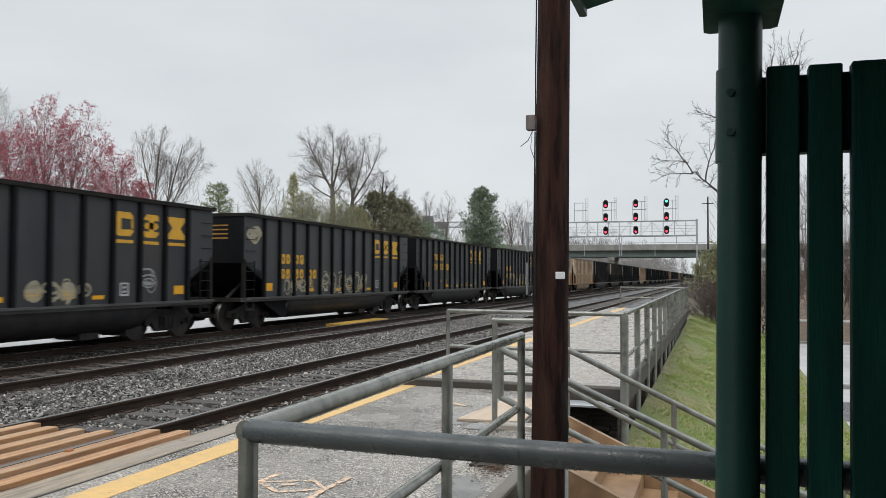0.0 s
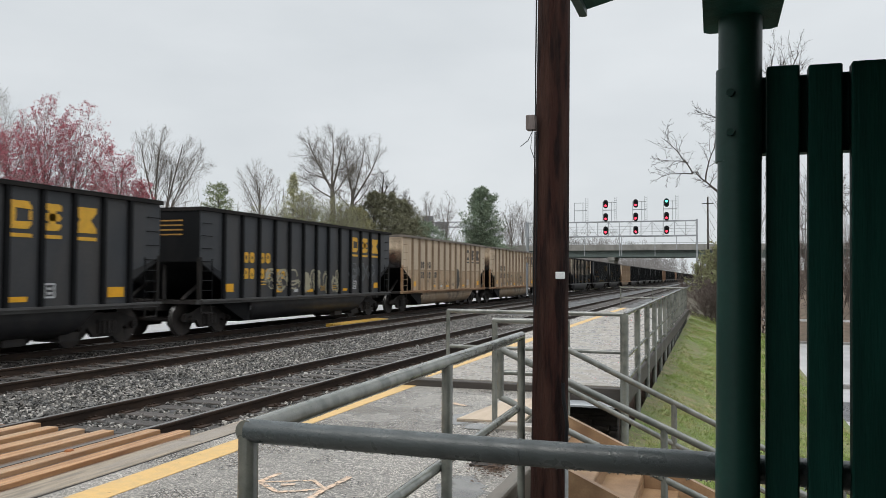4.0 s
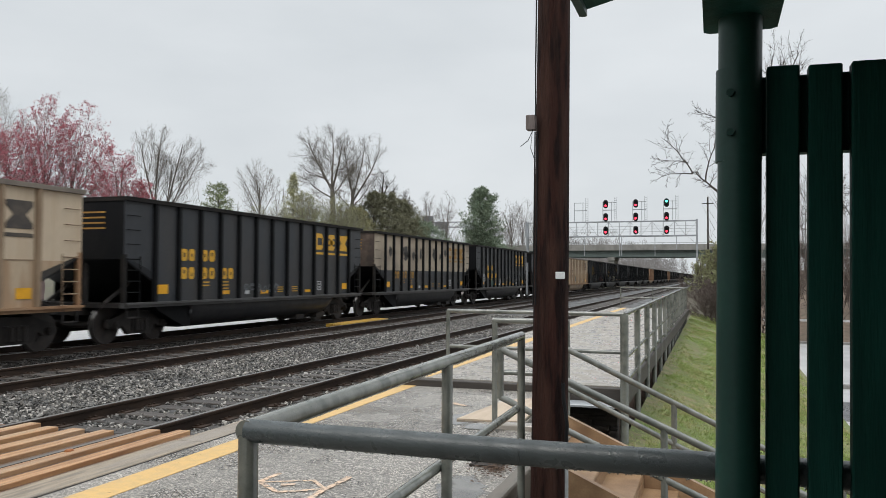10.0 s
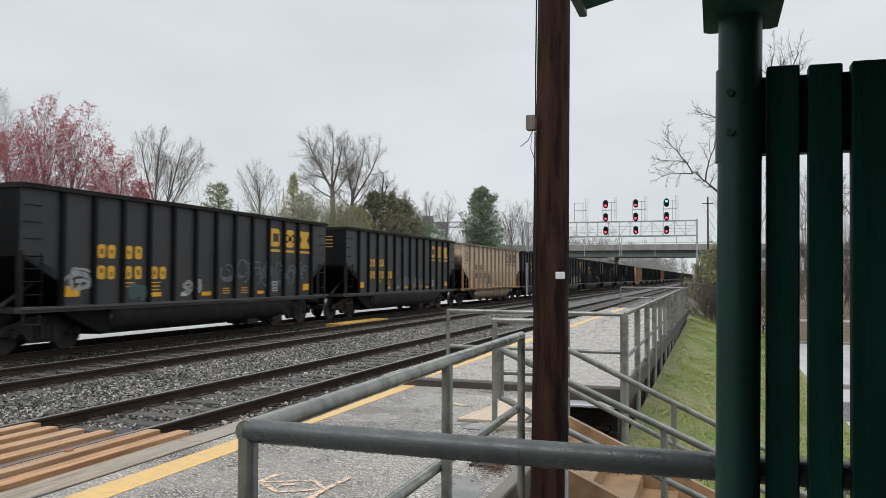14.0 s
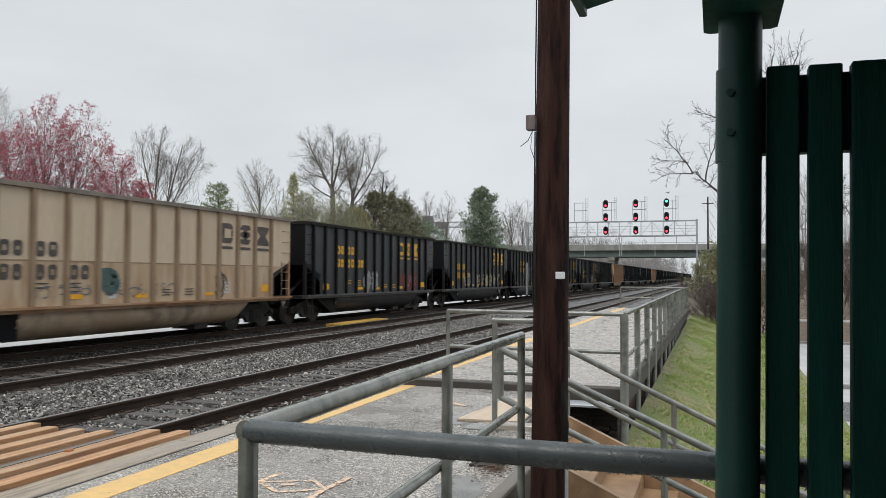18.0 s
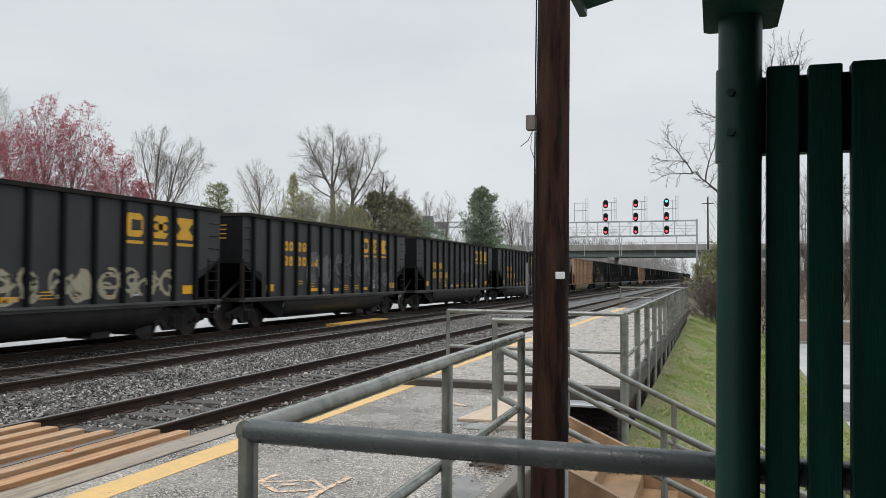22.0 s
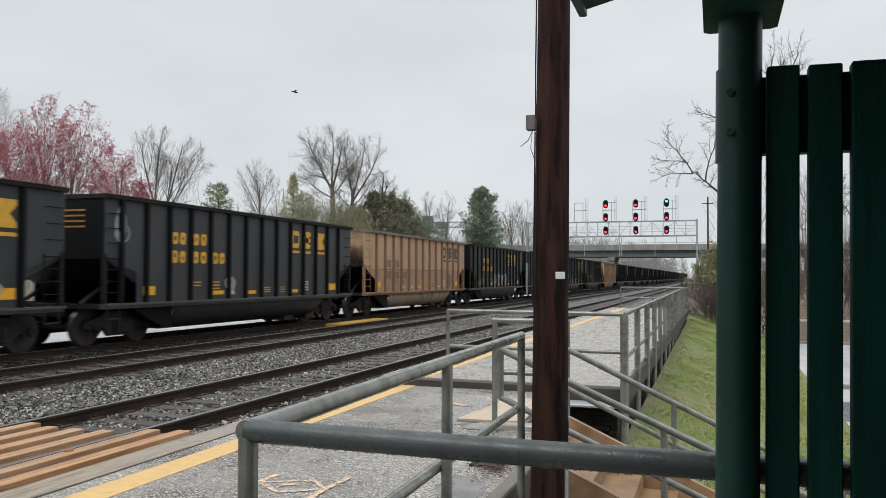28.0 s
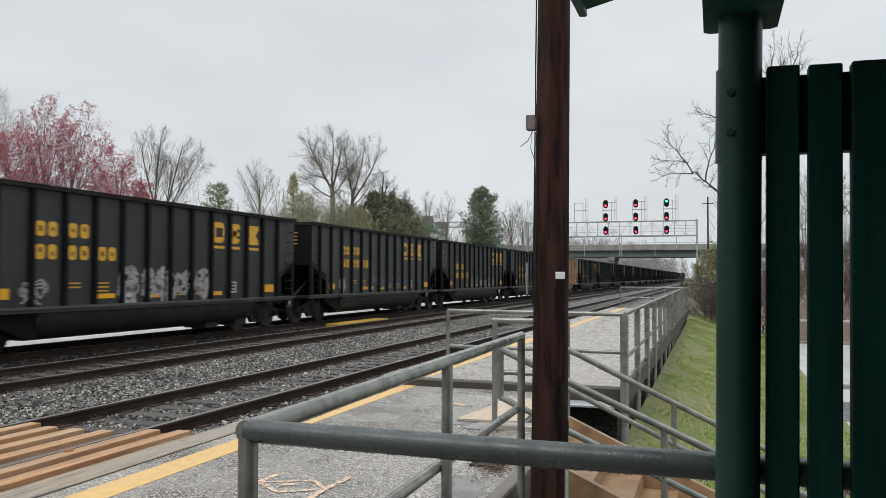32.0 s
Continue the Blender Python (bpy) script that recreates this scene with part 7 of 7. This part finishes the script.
def far_woods():
    """Leafless woods that close the distance: many thin upright twigs in one object, haze put into their grey."""
    rng = np.random.default_rng(77)
    v, f = [], []
    rows = []
    for _ in range(420):
        side = rng.random()
        if side < 0.45:
            rows.append((rng.uniform(-95, -24), rng.uniform(225, 520), rng.uniform(11, 17)))
        elif side < 0.62:
            rows.append((rng.uniform(-130, -50), rng.uniform(60, 230), rng.uniform(9, 14)))
        elif side < 0.8:
            rows.append((rng.uniform(2, 60), rng.uniform(60, 420), rng.uniform(10, 15)))
        else:
            rows.append((rng.uniform(-90, 60), rng.uniform(520, 760), rng.uniform(12, 18)))
    for x, y, hgt in rows:
        w = hgt * 0.3
        for _ in range(150):
            a = rng.uniform(0, 6.3)
            fz = rng.uniform(0.1, 1.0)
            rr = w * math.sin(math.pi * min(0.95, 0.15 + 0.75 * fz)) * math.sqrt(rng.random())
            px, py, pz = x + rr * math.cos(a), y + rr * math.sin(a), fz * hgt
            ln = rng.uniform(0.8, 2.2)
            dx, dy = rng.normal(0, 0.35, 2) + (rr * math.cos(a) / w * 0.4, rr * math.sin(a) / w * 0.4)
            t = 0.012 + 0.00016 * y
            k = len(v)
            v += [(px - t, py, pz - ln * 0.5), (px + t, py, pz - ln * 0.5), (px + dx * ln, py + dy * ln, pz + ln * 0.5)]
            f.append((k, k + 1, k + 2))
        k = len(v)
        t = 0.12
        v += [(x - t, y, -0.5), (x + t, y, -0.5), (x + t * 0.3, y, hgt * 0.8), (x - t * 0.3, y, hgt * 0.8)]
        f.append((k, k + 1, k + 2, k + 3))
    me = bpy.data.meshes.new("far_woods")
    me.from_pydata(v, [], f)
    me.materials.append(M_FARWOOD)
    tagged(new("far_woods", me), "distant leafless woods painted paler grey for haze", "woods", kind="stuff")


signal_bridge()
overpass()
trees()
roadside()
far_woods()
BIRD = bird()
FALLING = [falling_drop(*place) for place, _ in DROPS]


# ---------------------------------------------------------------- what moves
# distance that the train has gone, at seconds
GONE = [(0, 0.0), (2, 16.01), (4, 32.03), (6, 48.09), (8, 64.2), (10, 80.52), (12, 97.12), (14, 113.76), (16, 130.39), (18, 147.11), (20, 163.97),
        (22, 180.89), (24, 197.82), (26, 214.7), (28, 231.6), (30, 248.6), (32, 265.65)]
# where the trailing end of each car stands at the start
ENDS = [19.37, 34.6, 49.27, 64.43, 79.73, 94.85, 109.92, 124.94, 140.1, 155.45, 170.76, 185.4, 200.62, 215.27, 230.34, 245.52, 260.2, 275.05,
        289.8, 304.42, 318.89, 333.89, 349.14]


def car_end(k):
    if k < 0:
        return ENDS[0] + k * PITCH
    return ENDS[k] if k < len(ENDS) else ENDS[-1] + (k - len(ENDS) + 1) * 14.9


def gone(t):
    """Smooth distance by a cubic through GONE."""
    ts = [a for a, _ in GONE]
    ds = [b for _, b in GONE]
    m = [(ds[min(i + 1, len(ds) - 1)] - ds[max(i - 1, 0)]) / (ts[min(i + 1, len(ts) - 1)] - ts[max(i - 1, 0)]) for i in range(len(ts))]
    i = max(j for j in range(len(ts) - 1) if ts[j] <= t) if t > 0 else 0
    h = ts[i + 1] - ts[i]
    u = (t - ts[i]) / h
    return ((2 * u ** 3 - 3 * u * u + 1) * ds[i] + (u ** 3 - 2 * u * u + u) * h * m[i] + (3 * u * u - 2 * u ** 3) * ds[i + 1] + (u ** 3 - u * u) * h * m[i + 1])


NEAR_CARS = range(0, 20)


def rolls(w):
    """Wheels of the cars that come past the platform."""
    return any(w.parent.parent == CARS[k] for k in NEAR_CARS)


def motions():
    times = [k * 1.0 for k in range(33)]
    for k, car in CARS.items():
        y0 = car_end(k) - HALF
        walk(car, [(t, pose(TRACKS[2], y0 - gone(t), 0)) for t in times])
    # the wheels roll: under a right angle from row to row
    step = 2 / 30
    roll = [(k * step, -math.degrees(gone(k * step) / WHEEL_R)) for k in range(int(32 / step) + 1)]
    roll.append((32.0, -math.degrees(gone(32.0) / WHEEL_R)))
    for w in WHEELSETS:
        y = w.matrix_basis.translation.y
        if abs(y) > 0.01 and rolls(w):
            walk(w, [(t, pose(0, y, WHEEL_R, -a)) for t, a in roll])

    walk(BIRD, [(t, pose(*(BIRD_A.lerp(BIRD_B, (t - 24) / 7)), 0, 0, BIRD_TURN)) for t in range(0, 33, 4)])
    for side, wing in zip((-1, 1), [o for o in BIRD.children if o.name.startswith("wing")]):
        walk(wing, [(k * 0.2, pose(0, 0, 0, 0, side * (32 if k % 2 else -18))) for k in range(161)])

    for drop, ((x, y), t) in zip(FALLING, DROPS):
        fall = [(0.0, 2.365), (t - 0.4, 2.365)]
        for k in range(1, 23):
            fall.append((t - 0.4 + k / 30, max(Z_NEAR + 0.007, 2.365 - 4.9 * (k / 30) ** 2)))
        walk(drop, [(a, pose(x, y, z)) for a, z in fall] + [(32.0, pose(x, y, Z_NEAR + 0.007))])


motions()
